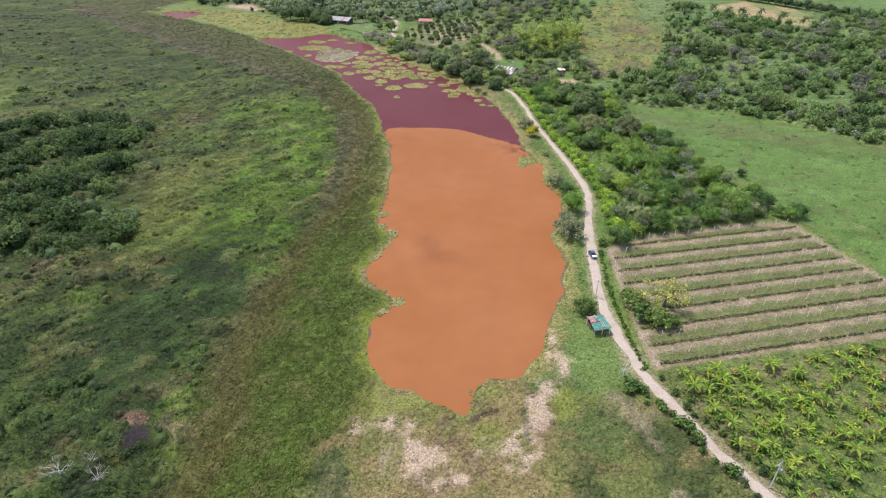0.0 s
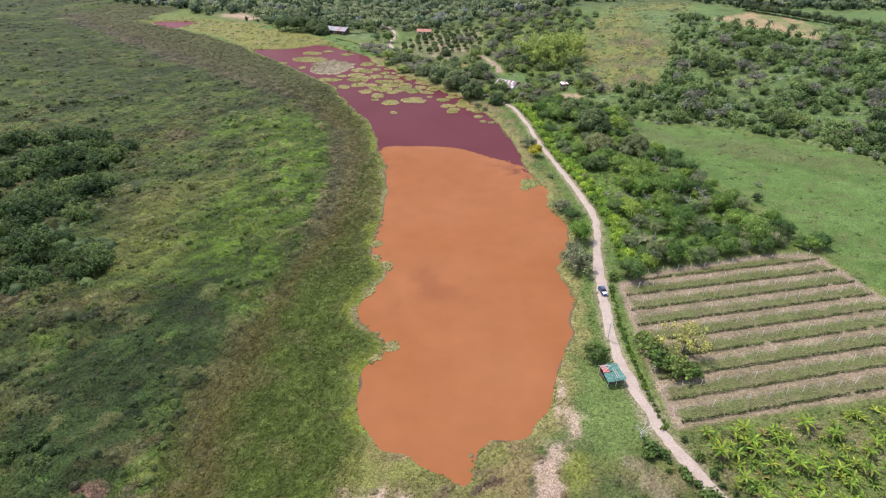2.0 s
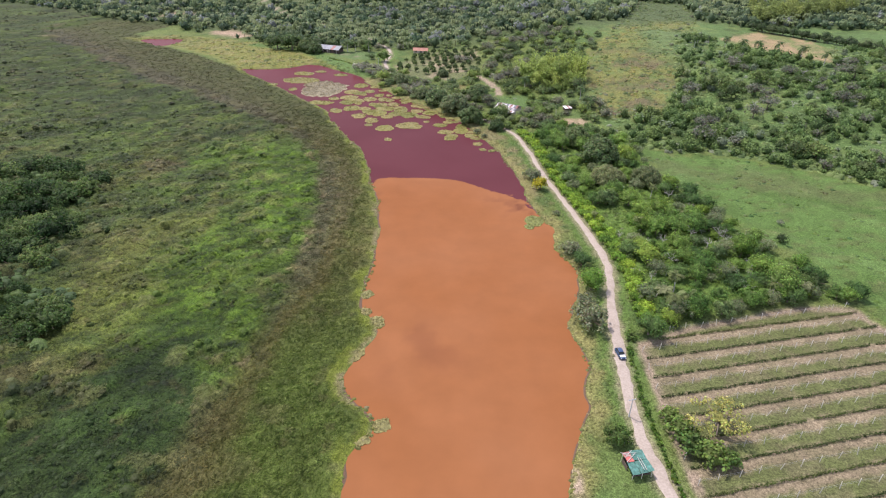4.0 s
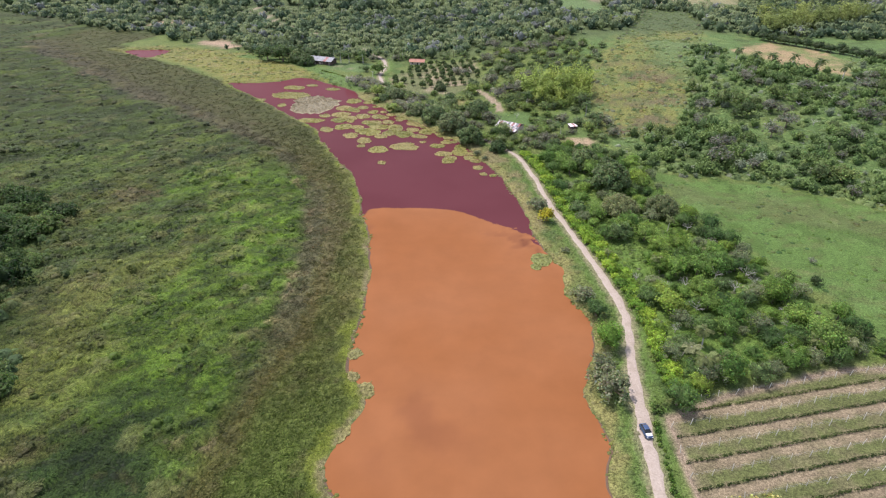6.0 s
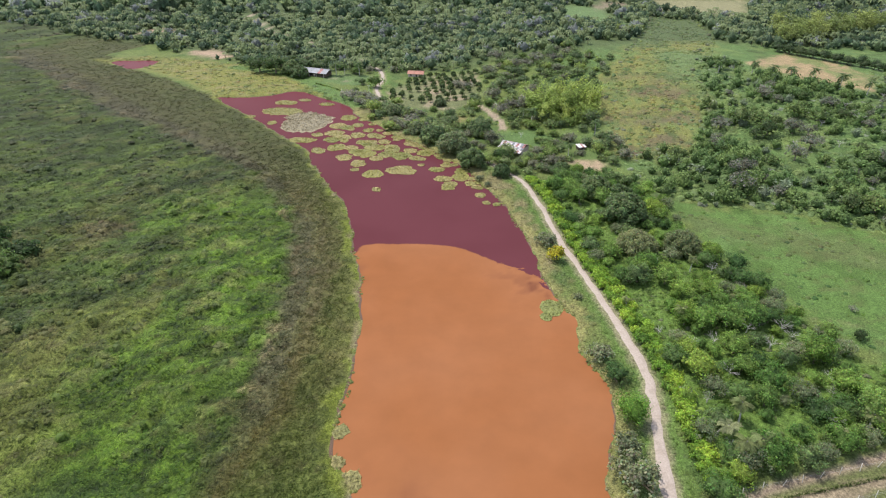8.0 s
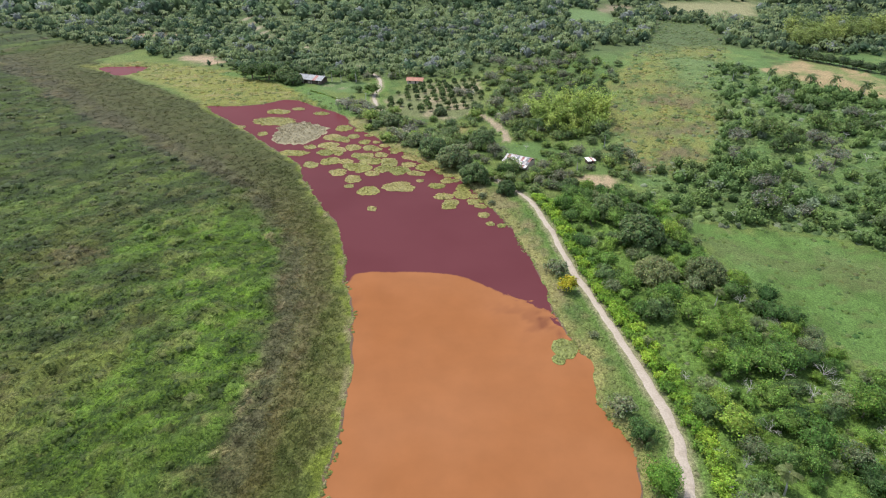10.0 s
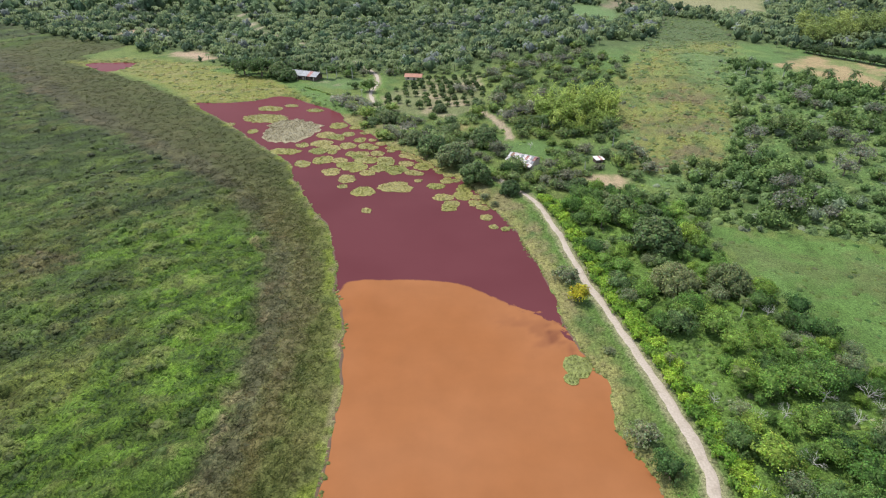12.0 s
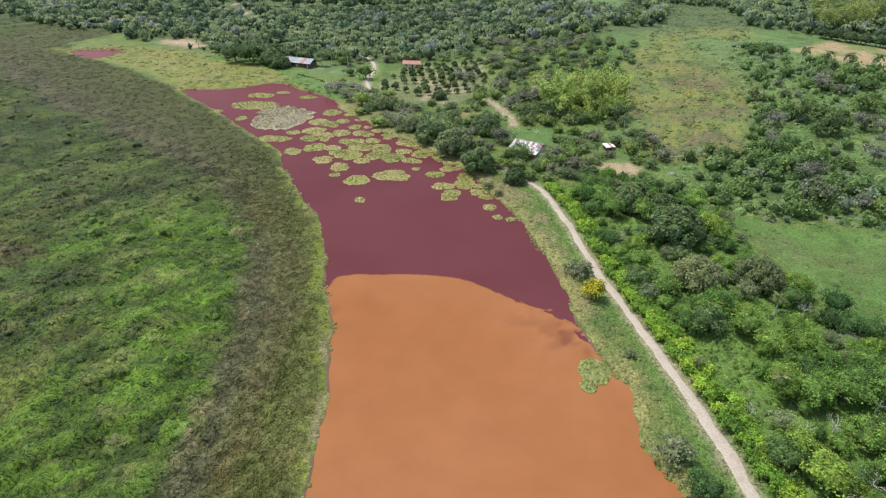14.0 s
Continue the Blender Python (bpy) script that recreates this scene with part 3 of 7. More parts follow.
def murky(name):
    """Silty water: orange mud on one side of the front, wine red on the other."""
    m, nodes, links, bsdf = shader(name)
    side = nodes.new("ShaderNodeAttribute")
    side.attribute_name = "front"
    place = nodes.new("ShaderNodeNewGeometry")
    wisp = noise_node(nodes, links, 0.16, 6, 0.62, place.outputs["Position"])
    wisp.inputs["Distortion"].default_value = 1.2
    east = nodes.new("ShaderNodeSeparateXYZ")
    links.new(place.outputs["Position"], east.inputs[0])
    reach = spread(nodes, links, east.outputs[0], 14, 34, 1.6, 13)
    off = nodes.new("ShaderNodeMath")
    off.operation = "MULTIPLY_ADD"
    centred = nodes.new("ShaderNodeMath")
    centred.operation = "SUBTRACT"
    centred.inputs[1].default_value = 0.5
    links.new(wisp.outputs[0], centred.inputs[0])
    links.new(centred.outputs[0], off.inputs[0])
    links.new(reach, off.inputs[1])
    links.new(side.outputs["Fac"], off.inputs[2])
    over = spread(nodes, links, off.outputs[0], -0.35, 0.35, 0, 1)
    stain = noise_node(nodes, links, 0.022, 3, 0.5, place.outputs["Position"])
    fine = noise_node(nodes, links, 0.11, 4, 0.6, place.outputs["Position"])
    orange = mixed(nodes, links, (0.224, 0.089, 0.036), (0.247, 0.104, 0.047), spread(nodes, links, stain.outputs[0], 0.35, 0.65, 0, 1))
    orange = times(nodes, links, orange, spread(nodes, links, fine.outputs[0], 0.3, 0.7, 0.94, 1.06))
    silt_and_smudge = nodes.new("ShaderNodeAttribute")
    silt_and_smudge.attribute_name = "silt_and_smudge"
    orange = mixed(nodes, links, orange, (0.135, 0.052, 0.030), silt_and_smudge.outputs["Fac"])
    wine = mixed(nodes, links, (0.088, 0.0265, 0.032), (0.098, 0.031, 0.037), spread(nodes, links, stain.outputs[0], 0.4, 0.6, 0, 1))
    wine = mixed(nodes, links, wine, (0.112, 0.021, 0.025), spread(nodes, links, east.outputs[1], 360, 540, 0, 1))
    links.new(mixed(nodes, links, orange, wine, over), bsdf.inputs["Base Color"])
    bsdf.inputs["Roughness"].default_value, bsdf.inputs["IOR"].default_value = 0.22, 1.08
    bsdf.inputs["Specular IOR Level"].default_value = 0.15
    ripple = noise_node(nodes, links, 1.6, 3, 0.5, place.outputs["Position"])
    b = nodes.new("ShaderNodeBump")
    b.inputs["Strength"].default_value, b.inputs["Distance"].default_value = 0.05, 0.03
    links.new(ripple.outputs[0], b.inputs["Height"])
    links.new(b.outputs[0], bsdf.inputs["Normal"])
    return m


LAND, WATER = land("growing ground"), murky("silty water")
BLADES, LEAVES = grown("blades", glow=0.35, vary=0.0, fine=2.8, grainy=0.42), grown("leaves", (1.08, 1.05, 0.96), glow=0.45)
GRAVEL = solid("pale dirt", (0.40, 0.335, 0.285), 0.95, 0, 0.35, 0.2, 0.4, (0.35, 0.29, 0.24))
BARK = solid("bark", (0.16, 0.125, 0.095), 0.9, 0, 2.0, 0.35, 0.6)
PALE_BARK = solid("dead wood", (0.46, 0.44, 0.41), 0.9, 0, 2.0, 0.25, 0.4)
POST_WOOD = solid("weathered post", (0.58, 0.55, 0.48), 0.85, 0, 2.5, 0.25, 0.3)
CONCRETE = solid("pole concrete", (0.46, 0.46, 0.45), 0.85, 0, 1.5, 0.15, 0.2)
TEAL = solid("green tarpaulin", (0.022, 0.125, 0.100), 0.6, 0, 1.2, 0.25, 0.2, (0.06, 0.22, 0.19))
RED_SHEET = solid("red sheet", (0.42, 0.10, 0.09), 0.6, 0, 1.5, 0.2, 0.2)
ZINC = solid("zinc sheet", (0.29, 0.30, 0.325), 0.55, 0.2, 0.6, 0.3, 0.2, (0.21, 0.205, 0.21))
WORN_ZINC = solid("worn zinc sheet", (0.66, 0.64, 0.65), 0.6, 0.0, 1.4, 0.25, 0.3, (0.50, 0.38, 0.36))
RUST = solid("rusty sheet", (0.33, 0.135, 0.125), 0.75, 0, 0.9, 0.3, 0.3, (0.48, 0.30, 0.27))
CLAY = solid("clay roof", (0.42, 0.21, 0.155), 0.8, 0, 1.2, 0.3, 0.3, (0.33, 0.17, 0.13))
PLASTER = solid("plaster", (0.50, 0.42, 0.36), 0.85, 0, 0.8, 0.12, 0.15)
BOARDS = solid("dark boards", (0.10, 0.07, 0.055), 0.85, 0, 1.5, 0.3, 0.3)
DARK = solid("dark opening", (0.02, 0.018, 0.017), 0.8, 0, 1, 0.1, 0.0)
CAR_PAINT = solid("blue car paint", (0.05, 0.085, 0.17), 0.28, 0.3, 0.5, 0.04, 0.0)
CAR_WHITE = solid("white car paint", (0.72, 0.74, 0.76), 0.3, 0.0, 0.5, 0.04, 0.0)
CAR_GLASS = solid("car glass", (0.015, 0.018, 0.02), 0.08, 0.0, 0.5, 0.02, 0.0)
RUBBER = solid("tyre", (0.02, 0.02, 0.02), 0.9, 0, 3, 0.1, 0.1)
MUD = solid("wet mud", (0.105, 0.062, 0.036), 0.85, 0, 0.8, 0.3, 0.3)
METAL = solid("grey metal", (0.45, 0.46, 0.48), 0.4, 0.7, 1, 0.1, 0.1)
STALK = solid("banana stalk", (0.20, 0.19, 0.09), 0.8, 0, 2, 0.3, 0.2)
MAT_GROWTH = grown("floating growth", glow=0.12, vary=0.12)


# ---- mesh helpers ----
def mesh_of(name, verts, faces, material, tone=None, soft=False):
    """A mesh from arrays: faces all with the same number of corners."""
    verts, faces = np.asarray(verts, np.float32), np.asarray(faces, np.int32)
    me = bpy.data.meshes.new(name)
    k = faces.shape[1]
    me.vertices.add(len(verts))
    me.vertices.foreach_set("co", verts.ravel())
    me.loops.add(faces.size)
    me.loops.foreach_set("vertex_index", faces.ravel())
    me.polygons.add(len(faces))
    me.polygons.foreach_set("loop_start", np.arange(0, faces.size, k, dtype=np.int32))
    if soft:
        me.polygons.foreach_set("use_smooth", np.ones(len(faces), bool))
    if tone is not None:
        layer = me.attributes.new("tone", "FLOAT_COLOR", "POINT")
        layer.data.foreach_set("color", np.concatenate([tone, np.ones((len(tone), 1))], 1).astype(np.float32).ravel())
    me.materials.append(material)
    me.update(calc_edges=True)
    me.validate()
    return me


def hung(name, me, parent, label="", at=None):
    """One mesh as a part of a thing."""
    ob = new(name, me)
    ob.parent = parent
    if at is not None:
        ob.matrix_basis = at
    return tagged(ob, label)


def part(name, bm, material, parent, label=""):
    me = bpy.data.meshes.new(name)
    bm.to_mesh(me)
    bm.free()
    me.materials.append(material)
    return hung(name, me, parent, label)


def thing(name, m, label, category, group=""):
    ob = new(name)
    ob.matrix_basis = m
    return tagged(ob, label, category, group)


def box(size, at=(0, 0, 0), turn=(0, 0, 0), bevel=0.02, bm=None):
    bm = bm or bmesh.new()
    made = bmesh.ops.create_cube(bm, size=1.0, matrix=pose(*at, *turn) @ Matrix.Diagonal((*size, 1)))["verts"]
    if bevel:
        edges = {e for v in made for e in v.link_edges}
        bmesh.ops.bevel(bm, geom=list(edges), offset=min(bevel, 0.3 * min(size)), segments=1, affect="EDGES")
    return bm


def corrugated(width, length, wave=0.25, deep=0.05, thick=0.02):
    """A wavy sheet, width along x, length along y, with an underside."""
    n = max(6, int(width / wave) * 2)
    xs = np.linspace(-width / 2, width / 2, n + 1)
    zs = deep * np.where(np.arange(n + 1) % 2 == 0, 0.5, -0.5)
    bm = bmesh.new()
    rows = [[bm.verts.new((x, y, z + dz)) for x, z in zip(xs, zs)] for dz in (0, -thick) for y in (-length / 2, length / 2)]
    for k in range(n):
        bm.faces.new((rows[0][k], rows[0][k + 1], rows[1][k + 1], rows[1][k]))
        bm.faces.new((rows[2][k], rows[3][k], rows[3][k + 1], rows[2][k + 1]))
        bm.faces.new((rows[0][k + 1], rows[0][k], rows[2][k], rows[2][k + 1]))
        bm.faces.new((rows[1][k], rows[1][k + 1], rows[3][k + 1], rows[3][k]))
    for a, b in ((0, 2),):
        bm.faces.new((rows[0][0], rows[1][0], rows[3][0], rows[2][0]))
        bm.faces.new((rows[0][-1], rows[2][-1], rows[3][-1], rows[1][-1]))
    return bm


def tube(points, radii, sides=6):
    """Verts and quads of a tapered limb along points."""
    p = np.array(points, float)
    way = np.gradient(p, axis=0)
    way /= np.linalg.norm(way, axis=1)[:, None] + 1e-9
    ref = np.where(np.abs(way[:, 2:3]) > 0.9, np.array([[1.0, 0, 0]]), np.array([[0, 0, 1.0]]))
    u = np.cross(way, ref)
    u /= np.linalg.norm(u, axis=1)[:, None] + 1e-9
    v = np.cross(way, u)
    a = np.arange(sides) * 2 * np.pi / sides
    ring = np.cos(a)[None, :, None] * u[:, None] + np.sin(a)[None, :, None] * v[:, None]
    verts = (p[:, None] + ring * np.array(radii, float)[:, None, None]).reshape(-1, 3)
    f = []
    for k in range(len(p) - 1):
        for s in range(sides):
            f.append((k * sides + s, k * sides + (s + 1) % sides, (k + 1) * sides + (s + 1) % sides, (k + 1) * sides + s))
    return verts, np.array(f)


def joined(pieces):
    """Several (verts, faces, tone) as one."""
    verts, faces, tones, n = [], [], [], 0
    for v, f, t in pieces:
        verts.append(v)
        faces.append(np.asarray(f) + n)
        tones.append(np.broadcast_to(np.asarray(t, float), (len(v), 3)))
        n += len(v)
    return np.concatenate(verts), np.concatenate(faces), np.concatenate(tones)


def ball(rng, centre, radius, rings=3, sides=6):
    """A lumpy low ball of quads."""
    verts, f = [], []
    for r in range(rings + 1):
        th = np.pi * (0.04 + 0.92 * r / rings)
        for s in range(sides):
            a = 2 * np.pi * (s + 0.5 * (r % 2)) / sides
            q = np.array((np.sin(th) * np.cos(a), np.sin(th) * np.sin(a), np.cos(th))) * radius * (0.85 + 0.3 * rng.random())
            verts.append(centre + q)
    for r in range(rings):
        for s in range(sides):
            f.append((r * sides + s, (r + 1) * sides + s, (r + 1) * sides + (s + 1) % sides, r * sides + (s + 1) % sides))
    return np.array(verts), np.array(f)


def cards(rng, at, normal, size, long=1.0):
    """Small bent leaf sprays: one quad each at the places given, facing along normal."""
    n = len(at)
    normal = normal / (np.linalg.norm(normal, axis=1)[:, None] + 1e-9)
    u = np.cross(normal, rng.normal(size=(n, 3)))
    u /= np.linalg.norm(u, axis=1)[:, None] + 1e-9
    v = np.cross(normal, u)
    s = size * (0.6 + 0.8 * rng.random(n))[:, None]
    lift = normal * s * (rng.random((n, 1)) - 0.3) * 0.5
    quads = np.stack([at - u * s * long * 0.55, at - v * s * 0.5 + lift, at + u * s * long * 0.55, at + v * s * 0.5 + lift], 1)
    return quads.reshape(-1, 3), np.arange(4 * n).reshape(n, 4)


def crown(seed, wide, high, base, lobes=7, sprays=420, size=0.5, colour=(0.05, 0.09, 0.03), open_=0.0):
    """A tree's crown: clumps of many small sprays over a lumpy leafy middle, uneven in outline."""
    rng = np.random.default_rng(seed)
    n = 2 * lobes + 6
    k = np.arange(n) + 0.5
    up = 1 - 1.12 * k / n
    a = k * 2.39996 + 0.7 * rng.random(n)
    out = np.sqrt(1 - up**2) * (0.50 + 0.32 * rng.random(n)) * (1 + 0.16 * np.sin(a + 6 * rng.random()) + 0.12 * np.sin(2 * a + 6 * rng.random()))
    middle = np.array((0, 0, base + 0.42 * high))
    centres = np.stack([wide * out * np.cos(a), wide * out * np.sin(a), high * (0.30 + 0.16 * rng.random(n)) * up], 1)
    radii = min(wide, high * 0.75) * (0.22 + 0.20 * rng.random(n)) * min(1.0, (20 / n) ** 0.45)
    left = rng.random(n) > 0.10 + 0.22 * open_
    centres, radii = centres[left], radii[left]
    own = 0.60 + 0.72 * rng.random(len(radii))
    # the middle follows the clumps, toned darker for the shade inside the crown
    rings, sides = 7, 12
    th, az = np.meshgrid(np.pi * (0.02 + 0.96 * np.arange(rings + 1) / rings), 2 * np.pi * np.arange(sides) / sides, indexing="ij")
    way = np.stack([np.sin(th) * np.cos(az), np.sin(th) * np.sin(az), np.cos(th)], 2).reshape(-1, 3)
    along = way @ centres.T
    room = along**2 - (centres**2).sum(1) + radii**2
    reach = np.where(room > 0, along + np.sqrt(np.maximum(room, 0)), 0)
    far = np.maximum(reach.max(1), 0.22 * min(wide, high)) * (0.78 - 0.40 * open_) * (0.82 + 0.3 * rng.random(len(way)))
    q = (np.arange(rings)[:, None] * sides + np.arange(sides)).ravel()
    turn = (np.arange(rings)[:, None] * sides + (np.arange(sides) + 1) % sides).ravel()
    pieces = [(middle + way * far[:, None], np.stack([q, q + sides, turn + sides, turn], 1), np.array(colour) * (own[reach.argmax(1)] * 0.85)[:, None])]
    count = int(sprays * 1.45)
    pick = rng.choice(len(radii), count, p=radii**2 / (radii**2).sum())
    d = rng.normal(size=(count, 3)) + 0.9 * centres[pick] / wide + (0, 0, 0.35)
    d /= np.linalg.norm(d, axis=1)[:, None]
    at = middle + centres[pick] + d * (radii[pick] * (0.62 + 0.50 * rng.random(count) + 0.55 * (rng.random(count) < 0.12)))[:, None]
    at[:, 2] = np.maximum(at[:, 2], 0.15)
    v, f = cards(rng, at, d + (0, 0, 0.35) + 0.38 * rng.normal(size=(count, 3)), size * 0.82)
    t = np.array(colour)[None] * own[pick][:, None] * (0.78 + 0.48 * rng.random((count, 1))) * (1 + 0.10 * rng.normal(size=(count, 3)))
    pieces.append((v, f, np.repeat(np.clip(t, 0.008, 0.5), 4, 0)))
    return joined(pieces)


def limbs(seed, high, thick, wide, count=4, lean=0.0):
    """A trunk with limbs that reach into the crown."""
    rng = np.random.default_rng(seed)
    top = np.array((lean, 0.3 * lean, high))
    line = [np.array((0, 0, -0.5)), np.array((0.06 * lean, 0, high * 0.3)), top * (0.6, 0.6, 0.7), top]
    pieces = [(*tube(line, [thick * 1.25, thick, thick * 0.75, thick * 0.45], 5), (1, 1, 1))]
    for k in range(count):
        a = 2 * np.pi * (k + rng.random() * 0.6) / count
        reach = wide * (0.5 + 0.3 * rng.random())
        start = top * (0.75 + 0.2 * rng.random())
        end = start + np.array((reach * np.cos(a), reach * np.sin(a), high * (0.25 + 0.3 * rng.random())))
        mid_ = (start + end) / 2 + np.array((0, 0, 0.12 * high))
        pieces.append((*tube([start, mid_, end], [thick * 0.5, thick * 0.32, thick * 0.12], 4), (1, 1, 1)))
    return joined(pieces)[:2]


def tree(name, seed, label, category, wide, high, stem, colour, lobes=7, sprays=420, size=0.5, open_=0.0, group="", lean=0.0):
    ob = thing(name, Matrix(), label, category, group)
    v, f = limbs(seed + 500, stem + high * 0.35, 0.05 * wide + 0.05, wide, 4, lean)
    hung("trunk", mesh_of("trunk", v, f, BARK, soft=True), ob)
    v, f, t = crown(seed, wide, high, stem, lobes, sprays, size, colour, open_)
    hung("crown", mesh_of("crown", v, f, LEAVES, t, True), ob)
    return ob


def dome_tree(name, seed, label, group, wide, high, colour, lobes=26, sprays=2600, size=0.62):
    """A broad tree whose leafy lumps close into one dome that hangs low."""
    rng = np.random.default_rng(seed)
    ob = thing(name, Matrix(), label, "tree", group)
    v, f = limbs(seed + 500, high * 0.45, 0.05 * wide, wide * 0.8, 5)
    hung("trunk", mesh_of("trunk", v, f, BARK, soft=True), ob)
    k = np.arange(lobes) + 0.5
    up = 1 - 0.92 * k / lobes
    a = k * 2.39996 + 0.5 * rng.random(lobes)
    out = np.sqrt(1 - up**2) * (0.66 + 0.16 * rng.random(lobes))
    centres = np.stack([wide * out * np.cos(a), wide * out * np.sin(a), high * (0.16 + (0.62 + 0.12 * rng.random(lobes)) * up)], 1)
    radii = wide * (0.20 + 0.10 * rng.random(lobes))
    # Inner balls darker than the sprays: shade within the dome put into the tone.
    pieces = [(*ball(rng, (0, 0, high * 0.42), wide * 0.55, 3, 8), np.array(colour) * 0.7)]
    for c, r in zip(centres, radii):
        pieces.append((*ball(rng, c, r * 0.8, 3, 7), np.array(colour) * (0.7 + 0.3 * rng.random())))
    pick = rng.choice(lobes, sprays, p=radii**2 / (radii**2).sum())
    d = rng.normal(size=(sprays, 3)) + centres[pick] / wide * 1.1
    d /= np.linalg.norm(d, axis=1)[:, None]
    at = centres[pick] + d * (radii[pick] * (0.78 + 0.36 * rng.random(sprays)))[:, None]
    at[:, 2] = np.maximum(at[:, 2], 0.3)
    v, f = cards(rng, at, d + (0, 0, 0.4) + 0.5 * rng.normal(size=(sprays, 3)), size)
    t = np.array(colour)[None] * (0.75 + 0.5 * rng.random((sprays, 1))) * (1 + 0.10 * rng.normal(size=(sprays, 3)))
    pieces.append((v, f, np.repeat(np.clip(t, 0.008, 0.5), 4, 0)))
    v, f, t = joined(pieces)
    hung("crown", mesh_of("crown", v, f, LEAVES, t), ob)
    return ob


def bare_tree(name, seed, label, wide, high, group=""):
    """A leafless tree: trunk, forks and twigs."""
    rng = np.random.default_rng(seed)
    ob = thing(name, Matrix(), label, "dead tree", group)
    trunk_v, trunk_f = tube([(0, 0, -0.4), (0.1, 0, high * 0.25), (0.15, 0.1, high * 0.45)], [0.05 * wide + 0.06, 0.045 * wide + 0.04, 0.1], 6)
    hung("trunk", mesh_of("trunk", trunk_v, trunk_f, PALE_BARK, soft=True), ob)
    pieces = []

    def fork(start, way, length, thick, depth):
        bend = start + way * length * 0.5 + rng.normal(size=3) * length * 0.08
        end = start + way * length + rng.normal(size=3) * length * 0.1
        pieces.append((*tube([start, bend, end], [thick, thick * 0.75, thick * 0.45], 4), (1, 1, 1)))
        if depth:
            for _ in range(3 if depth > 1 else 2):
                turn = way + rng.normal(size=3) * 0.55
                turn[2] = abs(turn[2]) * 0.8 + 0.1
                fork(end if rng.random() < 0.7 else bend, turn / np.linalg.norm(turn), length * 0.68, thick * 0.5, depth - 1)

    for k in range(5):
        a = 2 * np.pi * (k + rng.random()) / 5
        way = np.array((np.cos(a) * 0.8, np.sin(a) * 0.8, 0.75))
        fork(np.array((0.12, 0.05, high * (0.25 + 0.2 * rng.random()))), way / np.linalg.norm(way), wide * 0.42, 0.065, 3)
    v, f, _ = joined(pieces)
    hung("branchwork", mesh_of("branchwork", v, f, PALE_BARK, soft=True), ob, "pale leafless branches")
    return ob


def frond_leaf(length, width, droop, folds=5):
    """A long leaf along +x that rises and then hangs, with a keel."""
    u = np.linspace(0, 1, folds + 1)
    x, z = length * (u - 0.12 * droop * u**2), length * (0.55 * u - droop * u**2)
    w = width * np.sin(np.pi * np.clip(0.06 + 0.92 * u, 0, 1)) ** 0.7 * 0.5
    keel = np.stack([x, 0 * x, z], 1)
    left, right = np.stack([x, w, z + 0.35 * w], 1), np.stack([x, -w, z + 0.35 * w], 1)
    verts = np.concatenate([keel, left, right])
    n = folds + 1
    f = [(k, k + 1, n + k + 1, n + k) for k in range(folds)] + [(k + 1, k, 2 * n + k, 2 * n + k + 1) for k in range(folds)]
    return verts, np.array(f)


def feather(length, droop, pairs=10):
    """A palm frond along +x: a keel that rises and hangs, with narrow leaflets on both sides."""
    u = np.linspace(0.10, 1, pairs + 1)
    line = np.stack([length * (u - 0.12 * droop * u**2), 0 * u, length * (0.55 * u - droop * u**2)], 1)
    verts, faces = [], []
    for k in range(pairs):
        a, b = line[k], line[k] + 0.7 * (line[k + 1] - line[k])
        reach = length * 0.34 * (0.35 + 0.65 * np.sin(np.pi * (0.12 + 0.78 * u[k])))
        for side in (1, -1):
            tip = np.array((0.45, side * 0.85, -0.38)) * reach
            n = len(verts)
            verts += [a, b, b + tip + (0.02, 0, 0), a + tip]
            faces.append((n, n + 1, n + 2, n + 3))
    return np.array(verts), np.array(faces)


def palm(name, seed, label, high, spread_, group="", lean=1.0, count=13, colour=(0.07, 0.12, 0.04)):
    rng = np.random.default_rng(seed)
    ob = thing(name, Matrix(), label, "palm tree", group)
    v, f = tube([(0, 0, -0.4), (0.15 * lean, 0, high * 0.4), (0.5 * lean, 0.1, high * 0.8), (0.8 * lean, 0.1, high)], [0.26, 0.2, 0.17, 0.15], 7)
    hung("trunk", mesh_of("trunk", v, f, PALE_BARK, soft=True), ob, "pale leaning trunk")
    for k in range(count):
        lv, lf = feather(spread_ * (0.80 + 0.35 * rng.random()), 0.55 + 0.75 * rng.random())
        tone = np.tile(np.array(colour) * (0.6 + 0.7 * rng.random()), (len(lv), 1))
        hung("frond", mesh_of("frond", lv, lf, LEAVES, tone), ob, at=pose(0.8 * lean, 0.1, high - 0.1, 0, -38 + 66 * rng.random(), 360 * (k + 0.5 * rng.random()) / count))
    return ob


